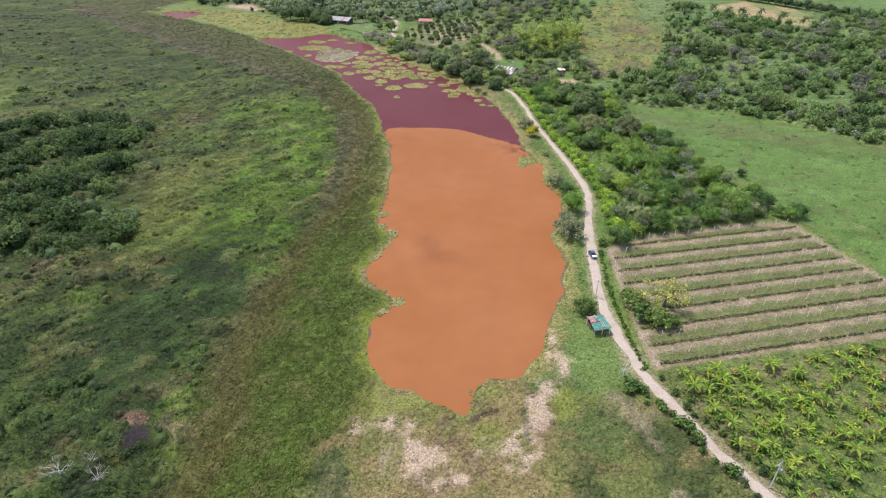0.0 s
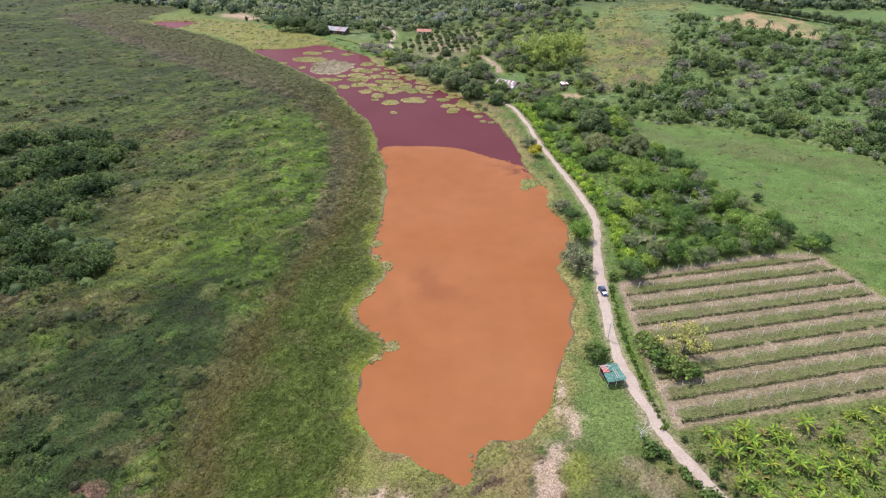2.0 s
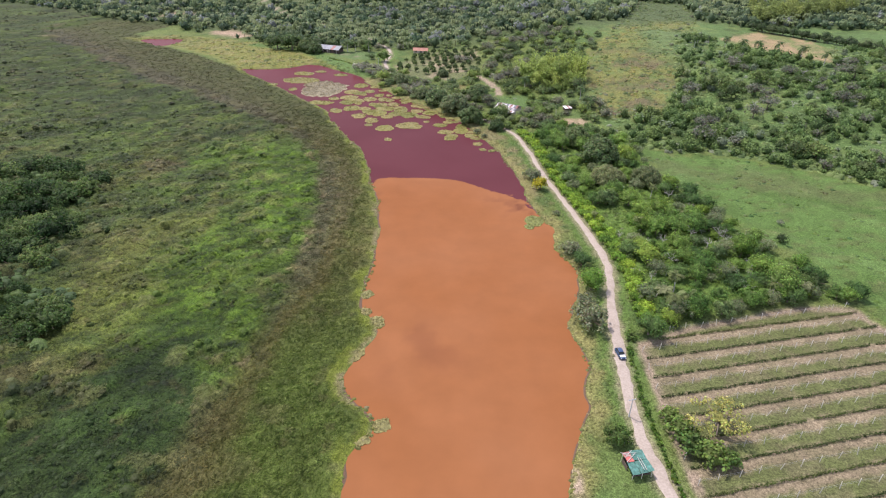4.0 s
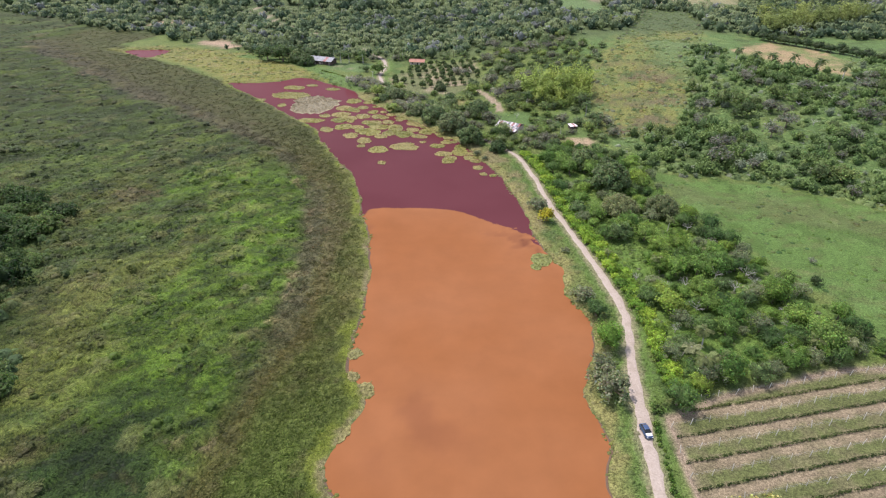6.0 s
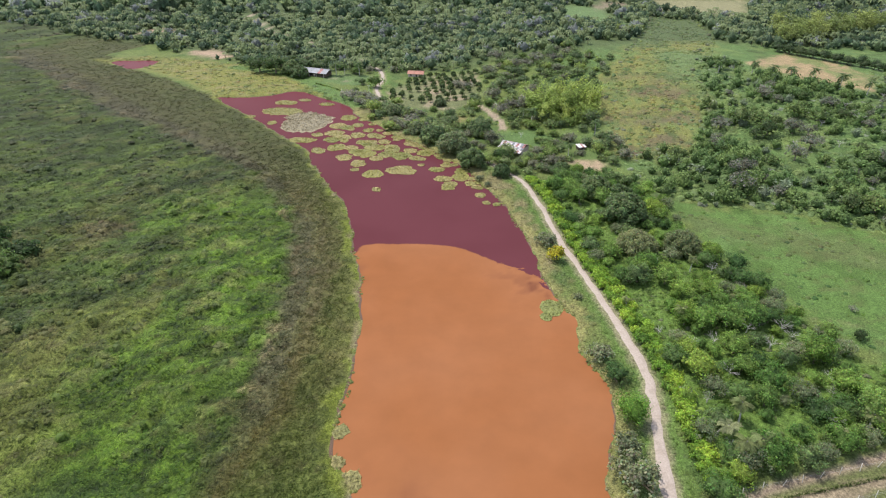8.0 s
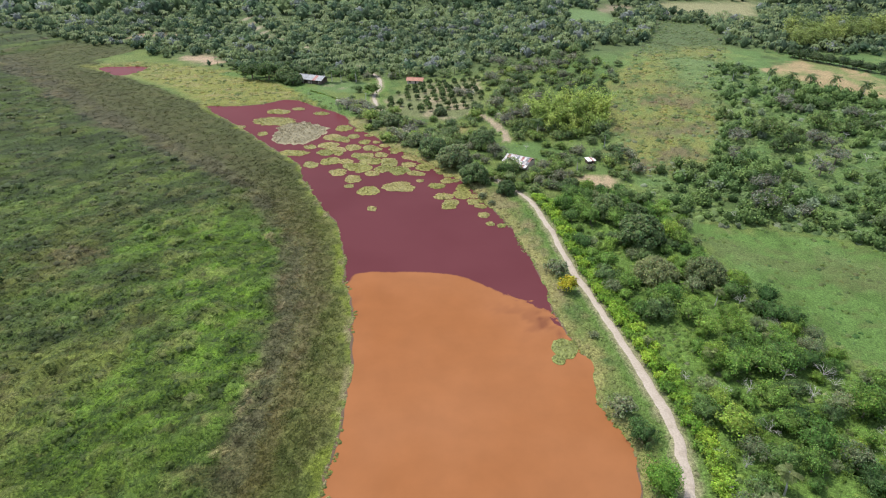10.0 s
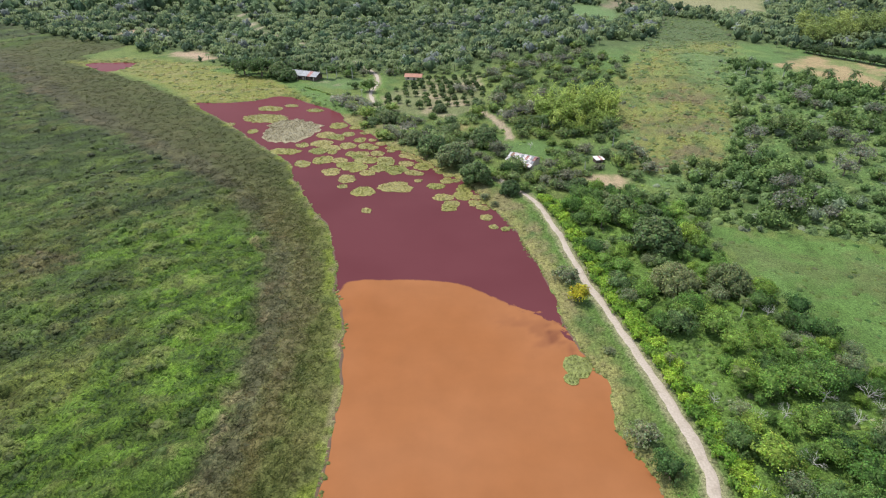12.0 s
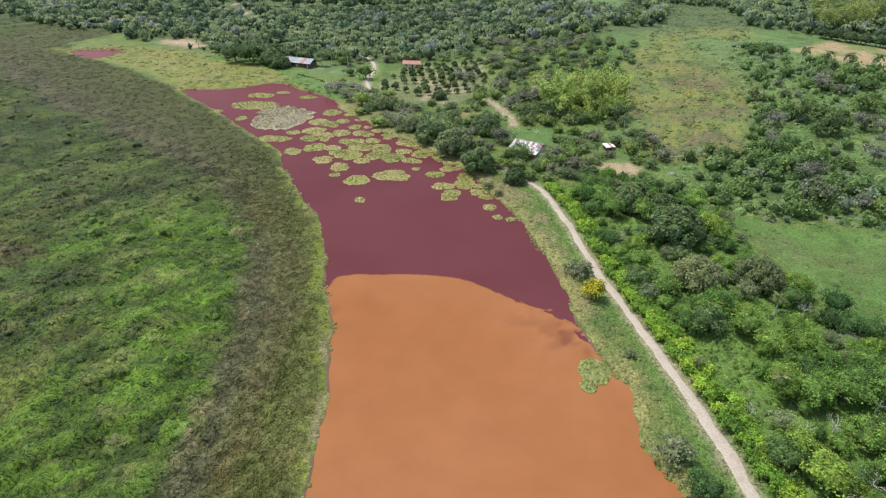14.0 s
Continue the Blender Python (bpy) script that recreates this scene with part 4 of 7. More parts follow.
def banana(name, seed, label, high, group, count=8, colour=(0.150, 0.245, 0.034)):
    rng = np.random.default_rng(seed)
    ob = thing(name, Matrix(), label, "banana plant", group)
    v, f = tube([(0, 0, -0.2), (0.02, 0, high * 0.35), (0.05, 0.02, high * 0.6)], [0.14, 0.12, 0.07], 7)
    hung("stalk", mesh_of("stalk", v, f, STALK, soft=True), ob)
    for k in range(count):
        lv, lf = frond_leaf(high * (0.62 + 0.25 * rng.random()), high * 0.14, 0.35 + 0.5 * rng.random(), 5)
        tone = np.tile(np.array(colour) * (0.7 + 0.7 * rng.random()) * (1 + 0.1 * rng.normal(size=3)), (len(lv), 1))
        hung("leaf", mesh_of("leaf", lv, lf, LEAVES, tone), ob, at=pose(0.04, 0.02, high * 0.55, 0, -25 + 30 * rng.random(), 360 * (k + 0.6 * rng.random()) / count))
    for k in range(2):
        lv, lf = frond_leaf(high * 0.4, high * 0.12, 1.6, 4)
        tone = np.tile(np.array((0.24, 0.18, 0.12)), (len(lv), 1))
        hung("dead_leaf", mesh_of("dead_leaf", lv, lf, LEAVES, tone), ob, "dry brown hanging leaf", at=pose(0.03, 0, high * 0.45, 0, 10, 360 * rng.random()))
    return ob


def stand(x, y):
    return float(rise(x, y)) + 0.28


def plant(makers, places, seed=0, low=0.8, high=1.2):
    """Builds each kind once and sets copies of it at the places (x, y, or x, y, size)."""
    rng = np.random.default_rng(seed)
    kinds = [None] * len(makers)
    first = {}
    for n, q in enumerate(places):
        k = int(rng.integers(len(makers))) if n >= len(makers) else n
        s = (q[2] if len(q) > 2 else 1.0) * (low + (high - low) * rng.random())
        m = pose(q[0], q[1], stand(q[0], q[1]), 0, 0, 360 * rng.random()) @ Matrix.Diagonal((s, s, s * (0.88 + 0.24 * rng.random()), 1))
        if kinds[k] is None:
            kinds[k], first[k] = makers[k](), m
        else:
            copy_thing(kinds[k], m)
    for k, m in first.items():
        kinds[k].matrix_basis = m


def strewn(poly, gap, seed, jitter=0.75):
    """Uneven places about gap apart inside a closed line."""
    rng = np.random.default_rng(seed)
    x0, y0 = poly.min(0)
    x1, y1 = poly.max(0)
    gx, gy = np.meshgrid(np.arange(x0, x1, gap), np.arange(y0, y1, gap * 0.87))
    gx = gx + (np.arange(gx.shape[0]) % 2)[:, None] * gap / 2
    x = gx.ravel() + gap * jitter * (rng.random(gx.size) - 0.5)
    y = gy.ravel() + gap * jitter * (rng.random(gx.size) - 0.5)
    keep = inside(x, y, poly)
    return np.stack([x[keep], y[keep]], 1)


def many(name, forms, at, size, tone, material, label, category, seed=0, squash=1.0, soft=False, wind=None):
    """One object of countless alike plants: forms are (verts, faces, tone), set at places with a size and a colour."""
    rng = np.random.default_rng(seed)
    pick = rng.integers(len(forms), size=len(at))
    verts, faces, tones, base = [], [], [], 0
    for k, (fv, ff, ft) in enumerate(forms):
        w = np.flatnonzero(pick == k)
        if not len(w):
            continue
        a = rng.random(len(w)) * 2 * np.pi if wind is None else wind + 0.5 * rng.normal(size=len(w))
        c, s = np.cos(a), np.sin(a)
        x = fv[None, :, 0] * c[:, None] - fv[None, :, 1] * s[:, None]
        y = fv[None, :, 0] * s[:, None] + fv[None, :, 1] * c[:, None]
        z = np.broadcast_to(fv[None, :, 2], x.shape) * (0.8 + 0.4 * rng.random(len(w)))[:, None] * squash
        v = np.stack([x, y, z], 2) * size[w][:, None, None] + at[w][:, None, :]
        verts.append(v.reshape(-1, 3))
        tones.append((ft[None] * tone[w][:, None, :] * (0.86 + 0.28 * rng.random(len(w)))[:, None, None]).reshape(-1, 3))
        faces.append((ff[None] + (np.arange(len(w)) * len(fv))[:, None, None] + base).reshape(-1, ff.shape[1]))
        base += v.shape[0] * v.shape[1]
    ob = new(name, mesh_of(name, np.concatenate(verts), np.concatenate(faces), material, np.concatenate(tones), soft))
    return tagged(ob, label, category, kind="stuff")


# ---- ground, water, road ----
def stretch(fine_lo, fine_hi, step, mids, end_lo, end_hi, grow=1.12):
    """Steps that are even between two places and widen outwards."""
    out = list(np.arange(fine_lo, fine_hi + 1e-6, step))
    for lo_side in (True, False):
        edge, s = (fine_lo, step) if lo_side else (fine_hi, step)
        stop, hold = (end_lo, mids[0]) if lo_side else (end_hi, mids[1])
        while (edge > stop) if lo_side else (edge < stop):
            s = min(s * grow, 3.2) if abs(edge - (fine_lo if lo_side else fine_hi)) < hold else s * grow
            edge = edge - s if lo_side else edge + s
            out.append(edge)
    return np.array(sorted(out))


def build_ground():
    xs = stretch(-140, 142, 1.2, (150, 180), -2600, 2800)
    ys = stretch(68, 300, 1.2, (10, 260), -900, 3600)
    gx, gy = np.meshgrid(xs, ys)
    x, y = gx.ravel(), gy.ravel()
    d = np.full(len(x), 400.0)
    near = (x > -560) & (x < 420) & (y > -60) & (y < 760)
    d[near] = np.minimum(beyond(x[near], y[near], lake), beyond(x[near], y[near], pool))
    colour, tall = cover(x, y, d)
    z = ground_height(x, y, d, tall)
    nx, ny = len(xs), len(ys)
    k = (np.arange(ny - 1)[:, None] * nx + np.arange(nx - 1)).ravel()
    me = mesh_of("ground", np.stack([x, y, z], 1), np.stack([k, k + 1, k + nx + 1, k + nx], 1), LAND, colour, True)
    return tagged(new("ground", me), "green marsh, meadow and dry bare earth", "ground", kind="structure")


def build_water(name, outline, label):
    step = 1.5
    x0, y0 = outline.min(0) - 4
    x1, y1 = outline.max(0) + 4
    xs, ys = np.arange(x0, x1, step), np.arange(y0, y1, step)
    gx, gy = np.meshgrid(xs, ys)
    x, y = gx.ravel(), gy.ravel()
    wet = beyond(x, y, outline) < 2.2
    nx = len(xs)
    k = (np.arange(len(ys) - 1)[:, None] * nx + np.arange(nx - 1)).ravel()
    quads = np.stack([k, k + 1, k + nx + 1, k + nx], 1)
    quads = quads[wet[quads].any(1)]
    used, quads = np.unique(quads, return_inverse=True)
    x, y = x[used], y[used]
    me = mesh_of(name, np.stack([x, y, 0 * x], 1), quads.reshape(-1, 4), WATER)
    side = np.where(y > np.interp(x, front[:, 0], front[:, 1]), 1, -1) * away(x, y, front)
    me.attributes.new("front", "FLOAT", "POINT").data.foreach_set("value", side.astype(np.float32))
    cloud = smooth(0.25, 0.9, fbm(x * 0.6 - y * 0.35, y * 0.6 + x * 0.6, 9, 47) + 0.3)
    # first a dark smudge around (-5, 168), then streaks near the front and shores
    silt_and_smudge = 0.34 * smooth(17, 3, np.hypot((x + 5) * 0.75 - (y - 168) * 0.35, (y - 168) * 0.6 + (x + 5) * 0.3)) * cloud
    silt_and_smudge += 0.40 * smooth(13, 3, np.hypot((x - 27) * 0.8 + (y - 253) * 0.3, y - 254)) * smooth(0.15, 0.6, fbm(x * 0.7 + y * 0.5, y * 0.7 - x * 0.4, 4, 48))
    silt_and_smudge += 0.35 * smooth(4.5, 1.0, np.hypot((x + 25.5) * 1.0, (y - 262) * 0.25)) * smooth(-0.2, 0.6, fbm(x, y, 4, 49))
    silt_and_smudge += 0.75 * smooth(4.5, 0.8, away(x, y, np.array([(30.5, 266), (32.4, 257), (34.5, 249), (37, 243)])) + 1.6 * fbm(x, y, 5, 46)) * smooth(-0.5, 0.5, fbm(x, y, 3, 42))
    me.attributes.new("silt_and_smudge", "FLOAT", "POINT").data.foreach_set("value", silt_and_smudge.astype(np.float32))
    return tagged(new(name, me), label, "water", kind="structure")


def ribbon(name, line, width, material, label, lift, ragged=0.25):
    """A worn strip along a line."""
    way = np.gradient(line, axis=0)
    way /= np.linalg.norm(way, axis=1)[:, None]
    side = np.stack([-way[:, 1], way[:, 0]], 1)
    offs = np.array([-0.5, -0.42, -0.22, 0, 0.22, 0.42, 0.5])
    drop = np.array([-0.16, 0.0, -0.02, 0.03, -0.02, 0.0, -0.16])
    rag = 1 + ragged * np.stack([fbm(line[:, 0], line[:, 1], 4, 41 + (o > 0)) for o in offs], 1) * (np.abs(offs) > 0.3)
    p = line[:, None] + side[:, None] * (offs[None] * width * rag)[:, :, None]
    z = rise(p[..., 0], p[..., 1]) + 0.45 + lift + drop[None]
    v = np.concatenate([p, z[..., None]], 2).reshape(-1, 3)
    n = len(offs)
    k = (np.arange(len(line) - 1)[:, None] * n + np.arange(n - 1)).ravel()
    me = mesh_of(name, v, np.stack([k, k + n, k + n + 1, k + 1], 1), material, soft=True)
    return tagged(new(name, me), label, "road", kind="structure")


def ribbon_loop(name, line, width, material, label):
    """A thin sloping strip all round the water."""
    way = np.roll(line, -1, 0) - np.roll(line, 1, 0)
    way /= np.linalg.norm(way, axis=1)[:, None] + 1e-9
    side = np.stack([way[:, 1], -way[:, 0]], 1)
    sign = 1 if inside(*(line[:1] + side[:1] * 0.5).T, line)[0] else -1
    wob = 1 + 0.55 * fbm(line[:, 0], line[:, 1], 3.5, 44, 2)
    shift = 0.25 + 0.9 * (line[:, 0] < np.interp(line[:, 1], west_y, west_x) + 3)
    inn, out = line + side * sign * ((width * wob) * 0.6 + 0.2)[:, None], line - side * sign * (width * wob * 0.4 + shift * 0.3)[:, None]
    n = len(line)
    sunk = 0.6 * smooth(-0.15, 0.3, fbm(line[:, 0], line[:, 1], 9, 45))
    v = np.concatenate([np.column_stack([inn, np.full(n, -0.03)]), np.column_stack([line, 0.13 - sunk]), np.column_stack([out, 0.16 - sunk])])
    k, k2 = np.arange(n), (np.arange(n) + 1) % n
    f = np.concatenate([np.stack([k, k2, k2 + n, k + n], 1), np.stack([k + n, k2 + n, k2 + 2 * n, k + 2 * n], 1)])
    return tagged(new(name, mesh_of(name, v, f, material, soft=True)), label, "bank", kind="structure")


build_ground()
build_water("water", lake, "still silty lagoon water, orange beside wine red")
ribbon_loop("muddy_edge", lake, 0.22, MUD, "dark wet mud along the waterline")
build_water("pool_water", pool, "small wine-red marsh pool")
ribbon("road", road_mid, np.interp(road_mid[:, 1], [178, 208, 235], [3.1, 2.7, 2.4])[:, None], GRAVEL, "pale unpaved dirt road", 0.05, 0.45)
ribbon("yard_track", track_mid, 2.2, GRAVEL, "pale worn dirt track", 0.05)


# ---- low growth ----
def dome_form(seed, quads=9, long=1.25, size=0.40, rise_=0.22, up=1.1):
    rng = np.random.default_rng(seed)
    d = rng.normal(size=(quads, 3))
    d[:, 2] = np.abs(d[:, 2]) * 0.8 + 0.15
    d /= np.linalg.norm(d, axis=1)[:, None]
    v, f = cards(rng, d * np.array((0.55, 0.55, rise_)), d * np.array((0.7, 0.7, 1)) + (0, 0, up) + 0.26 * rng.normal(size=(quads, 3)), size, long)
    v[:, 2] = np.maximum(v[:, 2] * 0.8, -0.12)
    return v, f, np.repeat(0.8 + 0.4 * rng.random((quads, 1)), 4, 0) * np.ones((1, 3))


def blade_form(seed, blades=5, lean=0.5, wide=0.10):
    rng = np.random.default_rng(seed)
    v, t = [], []
    for k in range(blades):
        a, h, out = 2 * np.pi * rng.random(), (0.7 + 0.5 * rng.random()) / (0.6 + 0.5 * lean), lean * (0.3 + 0.9 * rng.random())
        foot = np.array((np.cos(a), np.sin(a), 0)) * 0.14 * rng.random()
        side = np.array((-np.sin(a), np.cos(a), 0)) * wide * (0.7 + 0.6 * rng.random())
        tip = foot + np.array((np.cos(a) * out, np.sin(a) * out, h))
        mid_ = foot + np.array((np.cos(a) * out * 0.35, np.sin(a) * out * 0.35, h * 0.62))
        v += [foot - side * 0.6 - (0, 0, 0.1), foot + side * 0.6 - (0, 0, 0.1), mid_ + side, tip - side * 0.2]
        t += [0.65 + 0.7 * rng.random()] * 4
    return np.array(v), np.arange(4 * blades).reshape(-1, 4), np.array(t)[:, None] * np.ones((1, 3))


def mound_form(seed, high=0.5, sprigs=4):
    """A leafy tussock: a lumpy rounded mound with a few sprays on it."""
    rng = np.random.default_rng(seed)
    a = np.arange(6) * np.pi / 3
    verts = []
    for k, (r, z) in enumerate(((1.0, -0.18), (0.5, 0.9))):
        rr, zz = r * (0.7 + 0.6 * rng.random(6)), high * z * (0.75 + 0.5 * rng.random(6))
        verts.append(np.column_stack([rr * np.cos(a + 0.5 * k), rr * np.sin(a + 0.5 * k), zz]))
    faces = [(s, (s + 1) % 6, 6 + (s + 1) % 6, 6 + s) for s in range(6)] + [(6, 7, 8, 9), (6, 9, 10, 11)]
    # Foot ring darker than the upper ring: the mound's shading painted into its tone.
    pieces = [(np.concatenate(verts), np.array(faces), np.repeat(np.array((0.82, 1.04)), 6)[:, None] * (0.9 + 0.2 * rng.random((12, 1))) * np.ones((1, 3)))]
    if sprigs:
        d = rng.normal(size=(sprigs, 3))
        d[:, 2] = np.abs(d[:, 2]) + 0.3
        d /= np.linalg.norm(d, axis=1)[:, None]
        v, f = cards(rng, d * np.array((0.75, 0.75, high)), d + (0, 0, 0.9) + 0.35 * rng.normal(size=(sprigs, 3)), 0.27, 1.5)
        pieces.append((v, f, np.repeat(0.85 + 0.4 * rng.random((sprigs, 1)), 4, 0) * np.ones((1, 3))))
    return joined(pieces)


def swept_form(seed, blades=9):
    """A tussock of long grass laid over by the wind towards +x."""
    rng = np.random.default_rng(seed)
    v, t = [], []
    for k in range(blades):
        a, long = 0.8 * rng.normal(), 0.45 + 0.5 * rng.random()
        way, side = np.array((np.cos(a), np.sin(a), 0)), np.array((-np.sin(a), np.cos(a), 0)) * (0.06 + 0.06 * rng.random())
        foot = np.array((1.3 * rng.random() - 0.8, 1.3 * rng.random() - 0.65, 0.0))
        end = foot + way * long + (0, 0, 0.10 + 0.26 * rng.random())
        v += [foot - side * 0.5, foot + side * 0.5, foot + (end - foot) * 0.6 + side + (0, 0, 0.08), end - side * 0.3]
        t += [0.72 + 0.5 * rng.random()] * 4
    return np.array(v), np.arange(4 * blades).reshape(-1, 4), np.array(t)[:, None] * np.ones((1, 3))


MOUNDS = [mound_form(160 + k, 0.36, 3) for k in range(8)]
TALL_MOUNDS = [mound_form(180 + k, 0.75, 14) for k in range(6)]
SWEPT_FORMS = [swept_form(240 + k) for k in range(8)]
SHRUB_FORMS = [dome_form(190 + k, 20, 1.35, 0.25, 0.55, 0.5) for k in range(8)]
SAPLING_FORMS = [dome_form(260 + k, 64, 1.2, 0.17, 1.0, 0.4) for k in range(6)]
BLADE_FORMS = [blade_form(80 + k, 5, 1.5, 0.055) for k in range(8)]
GRASS_FORMS = [blade_form(95 + k, 4, 0.8, 0.13) for k in range(6)]


def rough_places(x0, x1, y0, y1, gap, seed):
    return strewn(np.array([(x0, y0), (x1, y0), (x1, y1), (x0, y1)], float), gap, seed, 1.0)


def grow_west():
    rng = np.random.default_rng(5)
    near = rough_places(-150, -16, 66, 215, 1.15, 1)
    middle = rough_places(-230, -18, 215, 395, 1.6, 2)
    middle = middle[rng.random(len(middle)) < smooth(395, 315, middle[:, 1])]
    middle2 = rough_places(-230, -150, 140, 215, 2.2, 6)
    far_ = rough_places(-400, -40, 310, 560, 3.8, 3)
    far_ = np.concatenate([far_[rng.random(len(far_)) < smooth(310, 380, far_[:, 1])], rough_places(-660, -200, 560, 740, 5.0, 4), rough_places(-520, -400, 400, 560, 5.0, 5)])
    p = np.concatenate([near, middle, middle2, far_])
    wide = np.concatenate([np.full(len(q), s) for q, s in ((near, 1.0), (middle, 1.35), (middle2, 1.8), (far_, 2.5))])
    d = beyond(p[:, 0], p[:, 1], lake)
    ok = (d > 1.0) & (p[:, 0] < np.interp(p[:, 1], west_y, west_x)) & (beyond(p[:, 0], p[:, 1], pool) > 1) & (beyond(p[:, 0], p[:, 1], YELLOW_MARSH) > 0)
    p, d, wide = p[ok], d[ok], wide[ok]
    pit = np.hypot((p[:, 0] + 64.2) * 1.25, (p[:, 1] - 89.5) * 0.72) > 3.4
    p, d, wide = p[pit], d[pit], wide[pit]
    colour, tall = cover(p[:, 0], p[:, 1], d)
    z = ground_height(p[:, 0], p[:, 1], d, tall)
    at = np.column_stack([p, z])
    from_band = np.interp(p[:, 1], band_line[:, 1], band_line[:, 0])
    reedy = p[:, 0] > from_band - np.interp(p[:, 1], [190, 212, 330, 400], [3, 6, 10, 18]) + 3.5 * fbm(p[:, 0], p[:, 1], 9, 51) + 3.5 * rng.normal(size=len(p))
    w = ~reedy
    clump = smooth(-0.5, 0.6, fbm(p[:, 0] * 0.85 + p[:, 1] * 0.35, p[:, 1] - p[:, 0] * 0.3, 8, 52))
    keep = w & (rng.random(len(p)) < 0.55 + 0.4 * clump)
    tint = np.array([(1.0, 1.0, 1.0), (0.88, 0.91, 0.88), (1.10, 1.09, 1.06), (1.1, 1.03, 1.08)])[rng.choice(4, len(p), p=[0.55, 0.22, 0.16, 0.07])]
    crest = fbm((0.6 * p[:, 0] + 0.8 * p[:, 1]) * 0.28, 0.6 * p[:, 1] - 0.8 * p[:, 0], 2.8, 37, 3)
    # Clumps in the troughs of the crests get a darker tint as painted shading.
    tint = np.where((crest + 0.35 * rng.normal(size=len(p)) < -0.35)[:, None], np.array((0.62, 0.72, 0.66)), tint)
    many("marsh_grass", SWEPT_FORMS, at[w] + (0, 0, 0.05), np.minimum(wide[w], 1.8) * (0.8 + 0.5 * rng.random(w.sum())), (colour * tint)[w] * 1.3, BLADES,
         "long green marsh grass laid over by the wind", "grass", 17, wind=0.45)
    leafy = fbm(p[:, 0] * 0.9 + p[:, 1] * 0.3, p[:, 1] - p[:, 0] * 0.3, 15, 54) + 0.5 * fbm(p[:, 0], p[:, 1], 5, 50)
    keep &= (leafy > -0.15) & (rng.random(len(p)) < 0.62)
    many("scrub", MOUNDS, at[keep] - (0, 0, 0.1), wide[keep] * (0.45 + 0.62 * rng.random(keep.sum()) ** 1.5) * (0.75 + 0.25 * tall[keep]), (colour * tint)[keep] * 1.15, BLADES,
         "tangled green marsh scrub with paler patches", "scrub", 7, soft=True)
    b = rough_places(-235, -46, 66, 345, 3.4, 7)
    clumpy = fbm(b[:, 0] * 0.9 + b[:, 1] * 0.3, b[:, 1] - b[:, 0] * 0.3, 22, 56) + 0.45 * fbm(b[:, 0], b[:, 1], 8, 57)
    b_line = np.interp(b[:, 1], band_line[:, 1], band_line[:, 0]) - np.interp(b[:, 1], [190, 212, 330, 400], [6, 9, 14, 20])
    b = b[(b[:, 0] < b_line) & (rng.random(len(b)) < 0.10 + 0.75 * smooth(0.0, 0.6, clumpy)) & (np.hypot((b[:, 0] + 64.2) * 1.25, (b[:, 1] - 89.5) * 0.72) > 4.5) & (away(b[:, 0], b[:, 1], bright_line) > 5 + 6 * rng.random(len(b)))]
    base, b_tall = cover(b[:, 0], b[:, 1])
    leaf = np.array([(0.95, 1.0, 0.95), (0.70, 0.80, 0.72), (1.25, 1.2, 1.15), (1.2, 1.1, 1.25)])[rng.choice(4, len(b), p=[0.4, 0.35, 0.15, 0.1])]
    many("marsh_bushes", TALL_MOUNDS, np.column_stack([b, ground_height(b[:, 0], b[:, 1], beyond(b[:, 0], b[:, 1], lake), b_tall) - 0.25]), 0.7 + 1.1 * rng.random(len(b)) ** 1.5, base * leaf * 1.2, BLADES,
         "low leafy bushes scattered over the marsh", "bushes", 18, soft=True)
    q, c = at[reedy], colour[reedy]
    size = np.interp(wide[reedy], [1, 1.35, 2.5], [1, 1.2, 1.1]) * (0.45 + 0.55 * smooth(1, 7, d[reedy]))
    r = np.repeat(q, 3, 0) + np.column_stack([rng.normal(size=(3 * len(q), 2)) * 0.5 * np.repeat(wide[reedy], 3)[:, None], np.zeros(3 * len(q))])
    shade = np.array([(1.10, 1.10, 1.02), (1.45, 1.34, 1.2), (0.95, 1.0, 0.9)])[rng.choice(3, len(r), p=[0.55, 0.2, 0.25])]
    dry = (np.abs(r[:, 0] - np.interp(r[:, 1], band_line[:, 1], band_line[:, 0]) + 1.5 * fbm(r[:, 0], r[:, 1], 8, 66)) < 2.6) & (rng.random(len(r)) < 0.16)
    shade = np.where(dry[:, None], np.array((2.1, 1.65, 1.75)), shade)
    wet = beyond(r[:, 0], r[:, 1], lake) > 0.5
    many("reeds", BLADE_FORMS, r[wet], (np.repeat(size, 3) * (0.42 + 0.35 * rng.random(len(r))))[wet], (np.repeat(c, 3, 0) * shade)[wet] * (1.4 + 0.35 * smooth(190, 140, r[wet][:, 1]))[:, None], BLADES, "brown and olive reeds along the shore", "reeds", 8)
    many("reed_tussocks", SWEPT_FORMS, q + (0, 0, 0.02), size * (0.7 + 0.5 * rng.random(len(q))), c * (1.45 + 0.35 * smooth(190, 140, q[:, 1]))[:, None], BLADES, "matted brown grass between the reeds", "tussocks", 9, wind=0.9)
    rim = np.repeat(lake, 5, 0) + rng.normal(size=(5 * len(lake), 2)) * 0.7
    lush = fbm(rim[:, 0], rim[:, 1], 8, 53)
    rd = beyond(rim[:, 0], rim[:, 1], lake)
    ok = (rd > -1.3 * smooth(0.0, 0.7, lush)) & (rng.random(len(rim)) < 0.25 + 0.75 * smooth(-0.4, 0.4, lush))
    rim, lush = rim[ok], lush[ok]
    tone = np.array([(0.165, 0.180, 0.040), (0.115, 0.140, 0.038), (0.230, 0.205, 0.100), (0.140, 0.150, 0.045)])[rng.choice(4, len(rim), p=[0.40, 0.22, 0.16, 0.22])]
